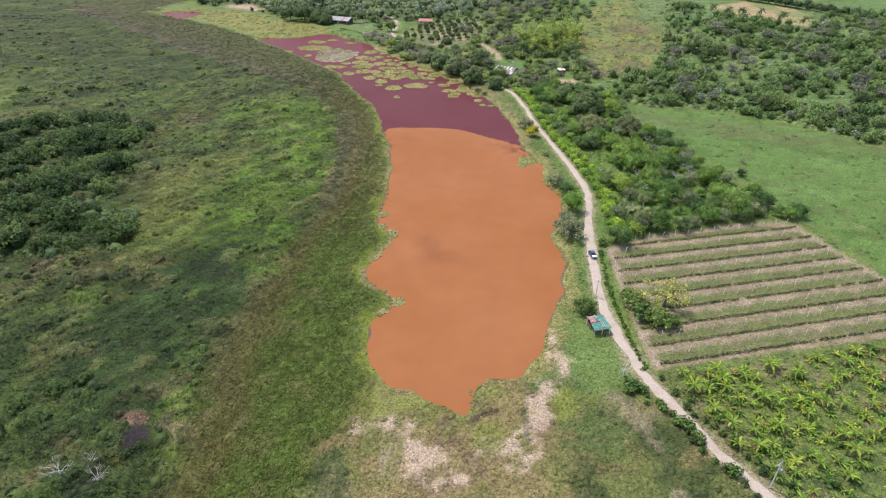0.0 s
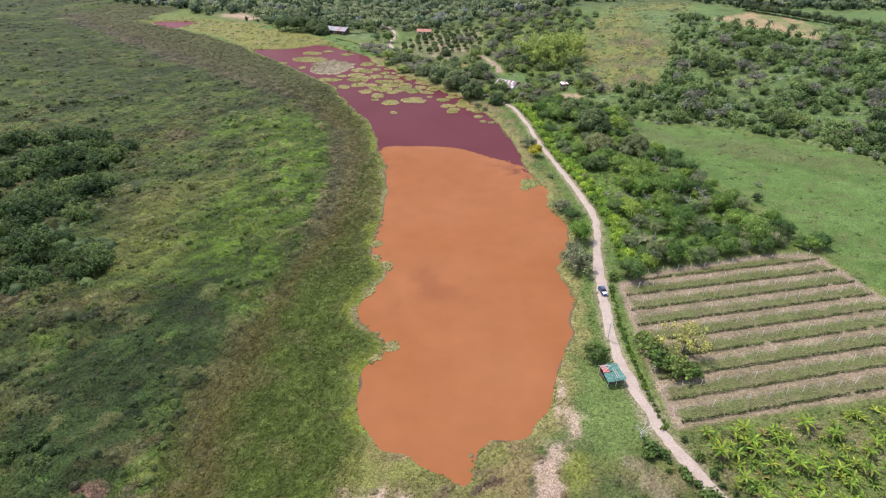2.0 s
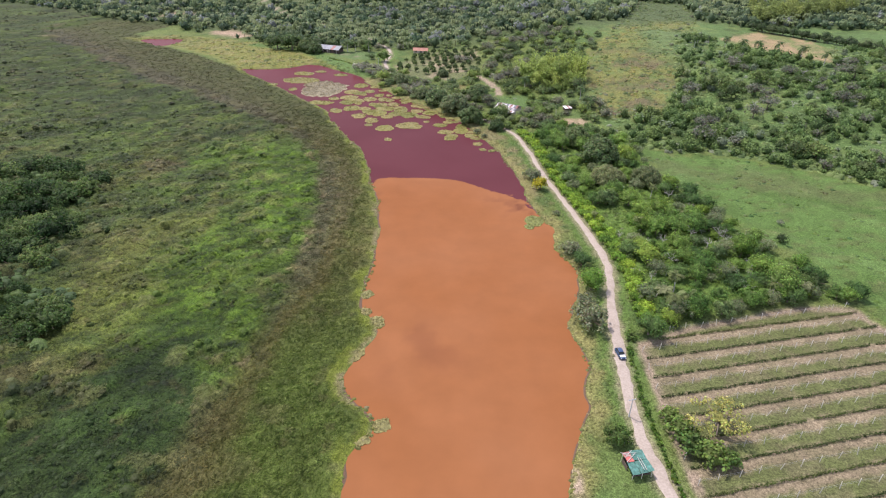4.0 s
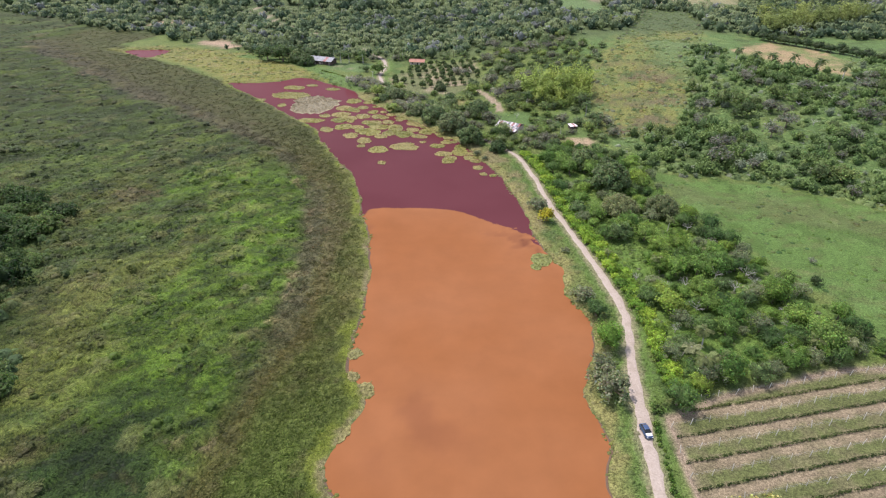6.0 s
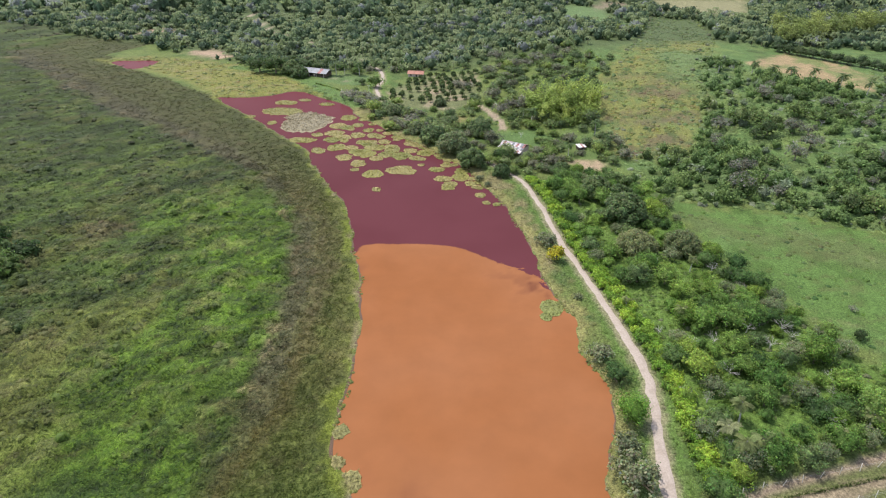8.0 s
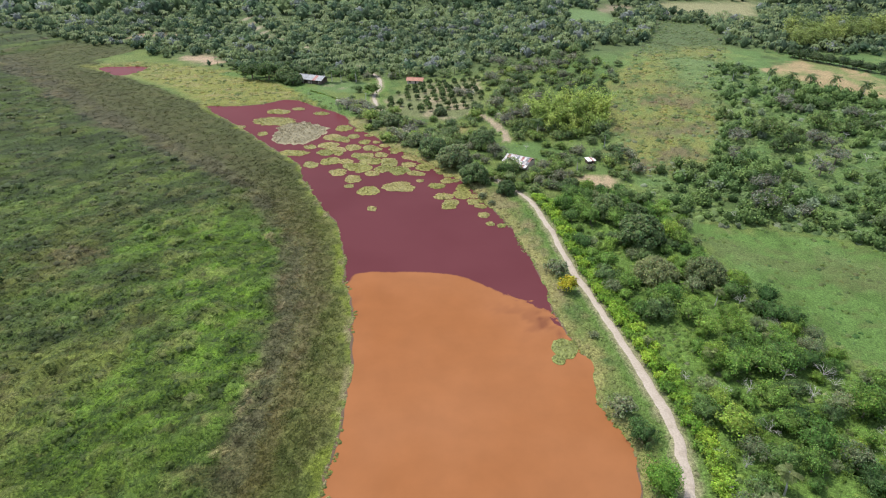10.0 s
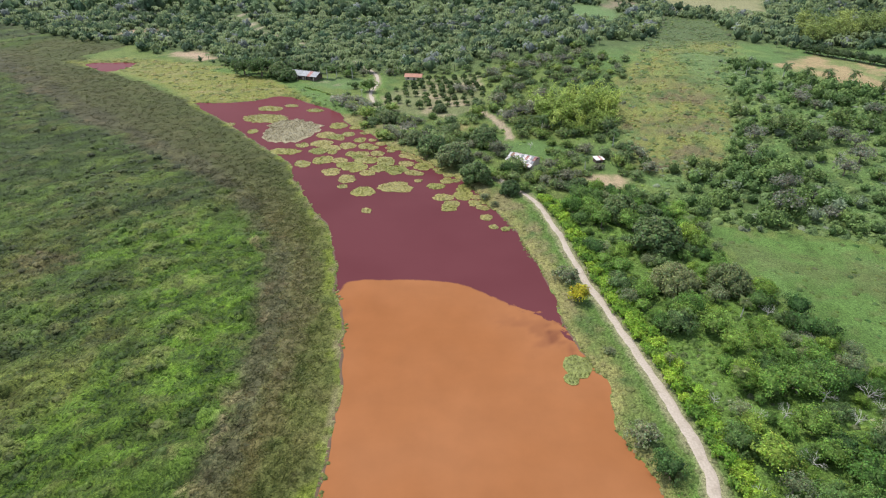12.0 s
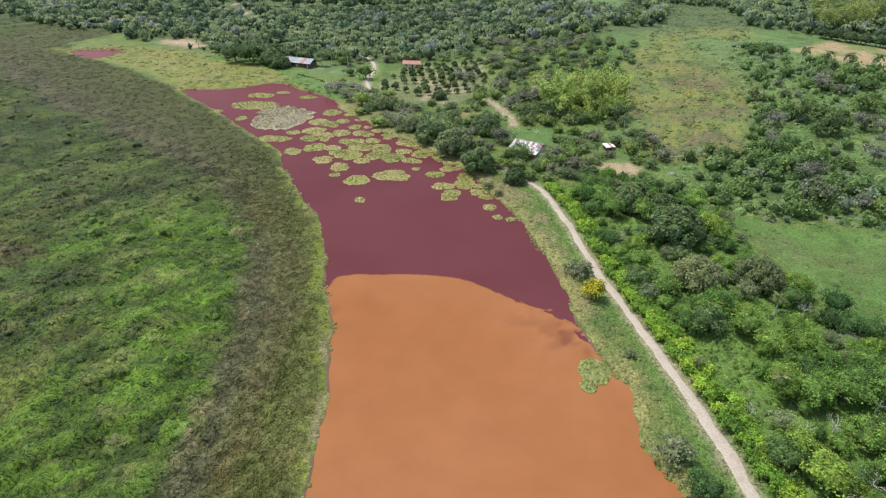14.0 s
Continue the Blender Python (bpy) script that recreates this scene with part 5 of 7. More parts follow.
    many("shore_tufts", MOUNDS, np.column_stack([rim, np.full(len(rim), 0.04)]), 0.25 + 0.40 * rng.random(len(rim)), tone, BLADES, "yellow-green tufts along the marsh edge", "tufts", 10, soft=True)


def grow_east():
    rng = np.random.default_rng(6)
    p = np.concatenate([rough_places(-32, 62, 68, 130, 1.15, 11), rough_places(22, 62, 130, 360, 1.3, 12), rough_places(60, 130, 168, 355, 2.0, 13),
                        rough_places(52, 140, 66, 130, 1.4, 14), rough_places(-70, 30, 340, 480, 2.0, 15)])
    d = beyond(p[:, 0], p[:, 1], lake)
    ok = (d > 0.5) & (p[:, 0] > np.interp(p[:, 1], west_y, west_x)) & (away(p[:, 0], p[:, 1], road_mid) > 1.9) & (beyond(p[:, 0], p[:, 1], FIELD) > 0.3)
    ok &= (np.hypot(p[:, 0] - 40, p[:, 1] - 127.5) > 4.5) & (beyond(p[:, 0], p[:, 1], MEADOW) > 0)
    p, d = p[ok], d[ok]
    colour, tall = cover(p[:, 0], p[:, 1], d)
    at = np.column_stack([p, ground_height(p[:, 0], p[:, 1], d, tall)])
    bare = (colour[:, 0] > 0.22) & (rng.random(len(p)) < np.where(colour[:, 0] > 0.26, 0.96, 0.85))
    lawn = (np.hypot((p[:, 0] - 38) * 1.3, p[:, 1] - 118) < 19) & (d > 6)
    at, colour, lawn = at[~bare], colour[~bare], lawn[~bare]
    many("bank_grass", SWEPT_FORMS + MOUNDS[:3], at - (0, 0, 0.02), np.where(lawn, 0.5, np.where(p[~bare][:, 1] < 124, 0.72, 0.66)) * (0.7 + 0.8 * rng.random(len(at))), colour * 1.32, BLADES,
         "rough green and straw-coloured bank grass", "grass", 9, soft=True)
    q = np.concatenate([strewn(BROWN_MEADOW, 2.6, 17, 1.0), strewn(YELLOW_MARSH, 2.6, 18, 1.0)])
    d = beyond(q[:, 0], q[:, 1], lake)
    q = q[(d > 1) & (beyond(q[:, 0], q[:, 1], pool) > 1)]
    colour, tall = cover(q[:, 0], q[:, 1])
    at = np.column_stack([q, rise(q[:, 0], q[:, 1]) + 0.42])
    thick = rng.random(len(q)) < 0.45 + 0.5 * smooth(-0.5, 0.7, fbm(q[:, 0], q[:, 1], 7, 55))
    at, colour = at[thick], colour[thick]
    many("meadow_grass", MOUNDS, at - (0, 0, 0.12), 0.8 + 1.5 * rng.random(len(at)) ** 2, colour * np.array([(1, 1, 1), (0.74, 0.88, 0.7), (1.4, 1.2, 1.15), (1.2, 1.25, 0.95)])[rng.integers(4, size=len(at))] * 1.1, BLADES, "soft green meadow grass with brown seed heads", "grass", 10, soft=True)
    p = strewn(BROWN_MEADOW, 4.2, 37, 1.0)
    p = p[rng.random(len(p)) < 0.15 + 0.7 * smooth(0.0, 0.8, fbm(p[:, 0], p[:, 1], 11, 58))]
    rough = np.concatenate([strewn(BROWN_MEADOW, 2.0, 41, 1.0), strewn(MEADOW, 2.3, 42, 1.0)])
    patchy = fbm(rough[:, 0], rough[:, 1], 9, 59) + 0.6 * fbm(rough[:, 0], rough[:, 1], 3, 60)
    rough = rough[rng.random(len(rough)) < 0.25 + 0.7 * smooth(-0.6, 0.6, patchy)]
    tuft, _ = cover(rough[:, 0], rough[:, 1])
    tuft = tuft * np.array([(1.0, 1.0, 1.0), (0.62, 0.82, 0.7), (1.35, 1.22, 1.0), (1.15, 1.22, 0.8), (1.2, 0.98, 1.1)])[rng.integers(5, size=len(rough))] * np.where(inside(rough[:, 0], rough[:, 1], MEADOW), 1.0, 1.2)[:, None]
    many("rough_grass", MOUNDS, np.column_stack([rough, rise(rough[:, 0], rough[:, 1]) + np.where(inside(rough[:, 0], rough[:, 1], MEADOW), 0.22, 0.40)]), 0.7 + 1.1 * rng.random(len(rough)) ** 1.5, tuft, BLADES, "rough yellow-green tussocks over the damp meadows", "grass", 43, soft=True)
    rim = strewn(BROWN_MEADOW, 3.0, 39, 1.0)
    inner = -beyond(rim[:, 0], rim[:, 1], BROWN_MEADOW)
    rim = rim[(inner < 1 + 13 * rng.random(len(rim)) ** 1.6) & (np.hypot(rim[:, 0] - 128, rim[:, 1] - 378) > 12)]
    leafy = np.array([(0.115, 0.175, 0.058), (0.150, 0.205, 0.075), (0.150, 0.165, 0.090), (0.175, 0.210, 0.060)])[rng.integers(4, size=len(rim))]
    many("edge_bushes", TALL_MOUNDS[:3] + MOUNDS, np.column_stack([rim, rise(rim[:, 0], rim[:, 1]) + 0.2]), 0.9 + 1.7 * rng.random(len(rim)) ** 1.6, leafy, BLADES, "straggling green bushes along the meadow's edge", "bushes", 40, soft=True)
    base, _ = cover(p[:, 0], p[:, 1])
    tint = np.array([(1.0, 1.0, 1.0), (0.75, 0.95, 0.8), (1.25, 1.1, 1.1)])[rng.integers(3, size=len(p))]
    many("low_bushes", MOUNDS, np.column_stack([p, rise(p[:, 0], p[:, 1]) + 0.25]), 0.9 + 1.3 * rng.random(len(p)), base * tint * 1.25, BLADES, "low brown and green bushes on the dry meadow", "bushes", 38, soft=True)


def grow_wood_floor():
    rng = np.random.default_rng(12)
    p = np.concatenate([strewn(WOODS, 1.55, 19, 1.0), strewn(np.array([(-46, 424), (-20, 398), (5, 374), (28, 352), (50, 344), (92, 355), (96, 372), (90, 405), (98, 448), (122, 505), (100, 548), (34, 552), (31, 470), (8, 446), (-24, 460), (-36, 440)], float), 2.9, 20, 1.0), strewn(np.array([(-165, 576), (-128, 556), (-108, 548), (-96, 542), (-62, 548), (-20, 549), (30, 546), (36, 575), (-60, 575), (-110, 572), (-155, 588)], float), 2.6, 34, 1.0)])
    p = p[(beyond(p[:, 0], p[:, 1], lake) > 2) & (np.hypot(p[:, 0] - 41, p[:, 1] - 380) > 9) & (np.hypot(p[:, 0] - 73, p[:, 1] - 360) > 10) & (np.hypot((p[:, 0] - 48) * 0.8, p[:, 1] - 396) > 8) & (np.hypot(p[:, 0] + 84, p[:, 1] - 531) > 14) & (np.hypot(p[:, 0] + 13, p[:, 1] - 541) > 9)]
    p = p[(away(p[:, 0], p[:, 1], road_mid) > 3) & (rng.random(len(p)) < 0.4 + 0.6 * smooth(-0.7, 0.5, fbm(p[:, 0], p[:, 1], 7, 56)))]
    tones = np.array([(0.130, 0.205, 0.046), (0.170, 0.255, 0.052), (0.095, 0.155, 0.042), (0.125, 0.150, 0.070)])
    tone = tones[rng.choice(4, len(p), p=[0.4, 0.28, 0.24, 0.08])]
    many("undergrowth", TALL_MOUNDS[:3] + SHRUB_FORMS[:5], np.column_stack([p, rise(p[:, 0], p[:, 1]) + 0.3]), 0.5 + 1.0 * rng.random(len(p)) ** 1.5, tone * 1.1, BLADES, "green undergrowth and saplings between the trees", "undergrowth", 57)


def grow_saplings():
    """Young growth as high as a man that closes the wood between its trees."""
    rng = np.random.default_rng(13)
    p = strewn(WOODS, 2.7, 44, 1.0)
    lush = fbm(p[:, 0], p[:, 1], 11, 64)
    p = p[(away(p[:, 0], p[:, 1], road_mid) > 4) & (rng.random(len(p)) < 0.25 + 0.55 * smooth(-0.5, 0.5, lush) + 0.25 * (p[:, 0] > 80))]
    tones = np.array([(0.165, 0.250, 0.048), (0.215, 0.310, 0.050), (0.125, 0.195, 0.046), (0.165, 0.180, 0.095)])
    tone = tones[rng.choice(4, len(p), p=[0.38, 0.27, 0.25, 0.10])]
    many("saplings", SAPLING_FORMS, np.column_stack([p, rise(p[:, 0], p[:, 1]) + 0.3]), 0.9 + 1.1 * rng.random(len(p)) ** 1.6, tone * 0.95, LEAVES, "young bright green growth between the trees", "saplings", 65)


grow_west()
grow_east()
grow_wood_floor()
grow_saplings()


# ---- woods too far to count ----
def wood_form(seed, n=23, size=0.20):
    rng = np.random.default_rng(seed)
    centres = np.array([(0, 0, 0.60), (0.30, 0.1, 0.48), (-0.25, 0.22, 0.46), (-0.08, -0.32, 0.50)])
    radii = np.array([0.36, 0.3, 0.3, 0.28])
    # The core is darker than its sprays, inner shade held in the tone.
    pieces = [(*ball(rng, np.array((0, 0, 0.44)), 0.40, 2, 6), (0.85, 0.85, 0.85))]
    pick = rng.integers(4, size=n)
    d = rng.normal(size=(n, 3))
    d[:, 2] = np.abs(d[:, 2]) - 0.25
    d /= np.linalg.norm(d, axis=1)[:, None]
    v, f = cards(rng, centres[pick] + d * radii[pick][:, None] * (0.85 + 0.3 * rng.random((n, 1))), d + (0, 0, 0.4) + 0.5 * rng.normal(size=(n, 3)), size)
    pieces.append((v, f, np.repeat(0.80 + 0.45 * rng.random((n, 1)), 4, 0) * np.ones((1, 3))))
    return joined(pieces)


def star_form(seed):
    """A far palm: a stem and a burst of fronds."""
    rng = np.random.default_rng(seed)
    pieces = [(*tube([(0, 0, -0.2), (0.03, 0, 0.75)], [0.03, 0.022], 4), (1.6, 1.2, 1.6))]
    for k in range(8):
        lv, lf = frond_leaf(0.42, 0.16, 0.7 + 0.5 * rng.random(), 2)
        a = 2 * np.pi * (k + rng.random() * 0.5) / 8
        c, s = np.cos(a), np.sin(a)
        lv = np.column_stack([lv[:, 0] * c - lv[:, 1] * s, lv[:, 0] * s + lv[:, 1] * c, lv[:, 2] + 0.74])
        pieces.append((lv, lf, np.ones(3) * (0.75 + 0.5 * rng.random())))
    return joined(pieces)


WOOD_FORMS = [wood_form(200 + k) for k in range(7)]
THICKET_FORMS = [wood_form(210 + k, 62, 0.135) for k in range(6)]
STAR_FORMS = [star_form(220 + k) for k in range(4)]
WOOD_TONES = np.array([(0.082, 0.122, 0.050), (0.118, 0.160, 0.064), (0.056, 0.090, 0.042), (0.165, 0.205, 0.075), (0.190, 0.195, 0.150), (0.100, 0.140, 0.070)])


def grow_far_woods():
    rng = np.random.default_rng(9)
    zones = ((-560, 420, 540, 800, 6.6, 1.1, 21), (-700, 640, 800, 1160, 14.5, 2.05, 22), (-900, 1000, 1160, 1500, 22, 3.0, 23), (420, 760, 480, 800, 12, 1.6, 24))
    sets = [rough_places(a, b, c, e, g, n) for a, b, c, e, g, _, n in zones]
    p, gap = np.concatenate(sets), np.concatenate([np.full(len(q), z[5]) for q, z in zip(sets, zones)])
    x, y = p.T
    edge = np.interp(x, [-900, -390, -310, -255, -146, -95, -60, 40, 90, 130, 200, 245, 300, 700], [980, 722, 668, 646, 572, 556, 556, 562, 545, 560, 590, 545, 480, 470])
    open_ground = (inside(x, y, SAND_FIELD) | inside(x, y, BROWN_MEADOW) | inside(x, y, ORCHARD) | (away(x, y, road_mid) < 4)
                   | (away(x, y, np.array(FAR_TRACK, float)) < 6))
    for q in (*CLEARINGS, FAR_GREEN, FAR_STUBBLE, FAR_FIELD):
        open_ground |= beyond(x, y, q) < 2
    ok = (np.abs(x) < 0.68 * y + 60) & (y > edge + 5 * rng.normal(size=len(x))) & ~open_ground & (rng.random(len(x)) < 0.9)
    p, gap = p[ok], gap[ok]
    x, y = p.T
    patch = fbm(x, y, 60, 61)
    # Leaf tones pushed towards blue, standing for the haze over distant woods.
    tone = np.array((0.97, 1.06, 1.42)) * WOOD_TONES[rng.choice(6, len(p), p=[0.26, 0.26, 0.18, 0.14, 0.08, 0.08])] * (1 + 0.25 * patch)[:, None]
    at = np.column_stack([p, rise(x, y) + 0.2])
    star = rng.random(len(p)) < 0.20 + 0.20 * (patch > 0.1)
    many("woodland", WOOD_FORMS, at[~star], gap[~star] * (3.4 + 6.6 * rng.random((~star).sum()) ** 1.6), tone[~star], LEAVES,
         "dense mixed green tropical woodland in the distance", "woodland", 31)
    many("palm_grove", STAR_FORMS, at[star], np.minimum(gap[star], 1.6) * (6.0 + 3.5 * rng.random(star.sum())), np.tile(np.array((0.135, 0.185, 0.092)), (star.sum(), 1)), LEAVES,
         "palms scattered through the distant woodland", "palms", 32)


def grow_east_scrub():
    rng = np.random.default_rng(10)
    zone = np.array([(90, 338), (94, 327), (104, 321), (115, 314), (131, 316), (151, 305), (173, 290), (191, 273), (204, 257), (222, 234), (255, 208), (380, 300), (340, 470), (272, 470), (248, 420), (215, 448), (200, 486), (175, 500), (160, 452), (144, 400), (122, 372), (94, 372)], float)
    tones = np.array([(0.150, 0.205, 0.075), (0.120, 0.175, 0.068), (0.180, 0.230, 0.080), (0.200, 0.205, 0.170), (0.100, 0.150, 0.062)])
    for name, gap, forms, lo, hi, most, seed, label in (("thicket", 4.5, THICKET_FORMS, 2.2, 7.0, 0.85, 33, "mixed green and grey thicket on the slope"),
                                                        ("undergrowth", 2.7, MOUNDS + TALL_MOUNDS[:2], 1.7, 3.6, 1.4, 36, "low tangled green undergrowth on the slope")):
        p = strewn(zone, gap, seed, 1.0)
        clump = fbm(p[:, 0], p[:, 1], 24, 63) + 0.4 * fbm(p[:, 0], p[:, 1], 9, 62)
        ok = rng.random(len(p)) < most * ((0.22 + 0.78 * smooth(-0.35, 0.35, clump)) if gap > 3 else 0.75)
        p, clump = p[ok], clump[ok]
        tone = tones[rng.choice(5, len(p), p=[0.32, 0.28, 0.16, 0.08, 0.16])]
        base, _ = cover(p[:, 0], p[:, 1])
        tone = (0.70 * tone + 0.5 * base) * (np.array((0.92, 1.06, 1.05)) if gap > 3 else np.array((1.04, 1.12, 1.08)))
        at = np.column_stack([p, rise(p[:, 0], p[:, 1]) + 0.2])
        many(name, forms, at - (0, 0, 0.0 if gap > 3 else 0.3), lo + (hi - lo) * rng.random(len(p)) * (0.7 + 0.5 * smooth(-0.3, 0.8, clump)), tone, LEAVES if gap > 3 else BLADES, label, "thicket", seed + 1, soft=True)


grow_far_woods()
grow_east_scrub()


# ---- floating mats on the lagoon ----
def floating_mat(x, y, rx, ry, seed, label, colour, uneven=0.17):
    rng = np.random.default_rng(seed)
    n, rings = (22, 4) if rx < 9 else (44, 4)
    a = np.arange(n) * 2 * np.pi / n
    rim = 1 + uneven * (fbm(np.cos(a) * 3 + seed * 7.1, np.sin(a) * 3, 2.4, seed, 2) + 0.4 * rng.normal(size=n))
    verts, tone = [np.array([(0, 0, 0.22)])], [np.full((1, 1), 0.74)]
    for k, (r, z) in enumerate(((0.45, 0.24), (0.80, 0.20), (0.97, 0.12), (1.0, -0.12))):
        verts.append(np.column_stack([rx * r * rim * np.cos(a), ry * r * rim * np.sin(a), z + 0.05 * rng.normal(size=n) * (k < 3)]))
        tone.append(np.full((n, 1), (0.74, 0.74, 0.95, 0.5)[k]) * (0.85 + 0.3 * rng.random((n, 1))))
    verts = np.concatenate(verts)
    tri = [(0, 1 + s, 1 + (s + 1) % n) for s in range(n)]
    quads = [(1 + k * n + s, 1 + (k + 1) * n + s, 1 + (k + 1) * n + (s + 1) % n, 1 + k * n + (s + 1) % n) for k in range(rings - 1) for s in range(n)]
    ob = thing("floating_mat", pose(x, y, 0), label, "floating plants", "floating mats on the lagoon")
    # the raft
    me = bpy.data.meshes.new("raft")
    me.from_pydata(verts.tolist(), [], tri + quads)
    layer = me.attributes.new("tone", "FLOAT_COLOR", "POINT")
    full = np.concatenate([np.concatenate(tone) * np.array(colour), np.ones((len(verts), 1))], 1)
    layer.data.foreach_set("color", full.astype(np.float32).ravel())
    me.materials.append(MAT_GROWTH)
    hung("raft", me, ob)
    # the tufts on it
    count = int(min(1500, 4 + 4.5 * rx * ry))
    r, b = np.sqrt(rng.random(count)) * 0.95, 2 * np.pi * rng.random(count)
    r = r * np.interp(b, np.append(a, 2 * np.pi), np.append(rim, rim[0]))
    at = np.column_stack([rx * r * np.cos(b), ry * r * np.sin(b), np.full(count, 0.18)])
    pieces = []
    for q in at:
        v, f, t = GRASS_FORMS[int(rng.integers(len(GRASS_FORMS)))]
        pieces.append((v * np.array((1, 1, 0.6)) * (0.35 + 0.35 * rng.random()) * (1.15 if rx > 9 else 1) + q, f, np.array(colour) * t * (0.8 + 0.5 * rng.random())))
    v, f, t = joined(pieces)
    tagged(hung("growth", mesh_of("growth", v, f, MAT_GROWTH, t), ob, "upright straw-green tufts"), kind="stuff")


OLIVE, STRAW, GREY = (0.25, 0.245, 0.066), (0.29, 0.265, 0.090), (0.265, 0.235, 0.140)
LARGE_MATS = [(-93, 465, 7.4, 5), (-92, 446, 13, 7.5), (-92, 423, 2.5, 3.5), (-108, 434, 3.7, 3), (-69, 394, 7.2, 4.4), (-82, 472, 4, 2.8), (-67, 463, 4.8, 3.6),
              (-15, 353, 7.6, 5.6),
              (-28, 348, 4.6, 4.6), (-25, 330, 2.1, 2.4), (35.8, 241.4, 3.6, 4.6), (33.4, 236.6, 1.9, 2.2)]
NEAR_MATS = [(-50, 383, 3.9), (-44, 369, 3.8), (-42, 383, 3.1), (-35, 375, 4.6), (-36, 361, 3.7), (-28, 368, 2.9), (-28, 384, 3.1), (-22, 384, 3.6), (-24, 373, 3.0), (-17, 372, 3.9),
             (-12, 380, 2.9), (-9, 369, 2.5), (-5, 377, 3.1), (4, 371, 2.3), (6, 360, 2.4), (11, 365, 1.6), (-6, 360, 1.5), (-37, 353, 1.7), (12.5, 345, 3.2), (7, 336, 3.2), (16.5, 338, 2.4),
             (13.5, 352, 2.3), (20, 325.5, 2.2), (22, 317.5, 1.5), (26, 316, 1.4), (-58, 378, 3.3)]
SMALL_MATS = [(-63, 403, 2.7), (-50, 435, 3.9), (-54, 419, 4.0), (-54, 406, 4.4), (-54, 395, 3.7), (-43, 421, 2.7), (-41, 403, 3.6), (-36, 412, 2.6), (-32, 403, 3.2), (-33, 392, 3.0), (-38, 392, 2.2),
              (-26, 393, 3.0), (-13, 390, 2.4), (-18, 401, 2.2), (-25, 407, 2.4), (-35, 423, 2.0), (-41, 432, 2.2), (-30, 412, 1.8), (-46, 413, 1.8), (-47, 394, 2.0)]
floating_mat(-74, 428, 14.5, 20, 400, "large grey-green mat of matted floating plants", GREY)
for k, (mx, my, ma, mb) in enumerate(LARGE_MATS):
    floating_mat(mx, my, ma, mb, 401 + k, "straw-green mat of floating plants on red water" if mx < 30 else "round green plant mat on orange water", (OLIVE, STRAW)[k % 2] if mx < 30 else (0.205, 0.232, 0.068), 0.17 if mx < 30 else 0.06)
GROWN_MATS = [(1.7, 354, 3.8), (4, 343, 4.2), (6.5, 333, 3.2), (-30.6, 385, 4.4), (-48.7, 416, 4.6), (-49.5, 399, 5.2), (-38, 377, 4.4), (-20.6, 382, 4.4), (-15, 373, 4.0), (-29, 401, 3.4), (-23, 375, 4.2), (-9, 388, 3.2), (-4, 375, 3.0), (-6.6, 368, 2.6), (-34.6, 388, 3.2)]
for k, (mx, my, ma) in enumerate(GROWN_MATS):
    floating_mat(mx, my, ma, ma * 0.92, 580 + k, "straw-green mat of floating plants grown into its neighbours", (OLIVE, STRAW)[k % 2])
for k, (mx, my, ma) in enumerate(NEAR_MATS + SMALL_MATS):
    ma = ma * 1.18
    floating_mat(mx, my, ma, ma * (1.0 if k % 3 else 1.2), 440 + k, "small round straw-green mat of floating plants", (STRAW, OLIVE)[k % 3 == 0])
mat_rng = np.random.default_rng(71)
edge_zone = spline([(-22, 401), (-9, 388.5), (2, 373), (15, 350), (20, 333)], 3.6)
for k, (mx, my) in enumerate(edge_zone):
    ms = 1.5 + 1.4 * mat_rng.random()
    floating_mat(mx + mat_rng.normal() * 1.4, my + mat_rng.normal() * 1.2, ms, ms * 0.85, 520 + k, "small round straw-green mat of floating plants", (STRAW, OLIVE)[k % 2])


for k, (mx, my, ma) in enumerate(((-21.5, 191, 2.0), (-21, 182, 1.8), (-17.6, 177, 2.6), (-20.4, 171, 1.9), (-22, 164, 2.6), (-31.5, 280, 1.9), (-17.5, 135.5, 2.2), (-13.2, 139, 2.0))):
    floating_mat(mx, my, ma, ma * 1.2, 560 + k, "dry straw-green plant mat at the marsh edge", (0.250, 0.230, 0.085))


# ---- trees ----
def clear_of(places, extra=()):
    """Drops places that lie on the road, in the water, in a yard or in a building."""
    p = np.asarray(places, float)
    ok = (away(p[:, 0], p[:, 1], road_mid) > 3.0) & (away(p[:, 0], p[:, 1], track_mid) > 2.6) & (beyond(p[:, 0], p[:, 1], lake) > 2)
    for cx, cy, r in ((41, 380, 9.5), (74, 380, 5), (-82, 528, 14), (-13, 541, 10), (73, 359, 11), (48, 396, 9), (-62, 528, 12), (40, 128, 6), *extra):
        ok &= np.hypot(p[:, 0] - cx, p[:, 1] - cy) > r
    return p[ok]


def broadleaf(seed, colour, label, wide=3.4, high=4.6, stem=0.5, group="trees in the wood", lobes=6, sprays=330, size=0.52, open_=0.0, name="broadleaf_tree"):
    return lambda: tree(name, seed, label, "tree", wide, high, stem, colour, lobes, sprays, size, open_, group)


def shrub(seed, colour, label, group, wide=1.5, high=2.0, sprays=150, size=0.42):
    return lambda: tree("shrub", seed, label, "shrub", wide, high, 0.1, colour, 4, sprays, size, 0.0, group)


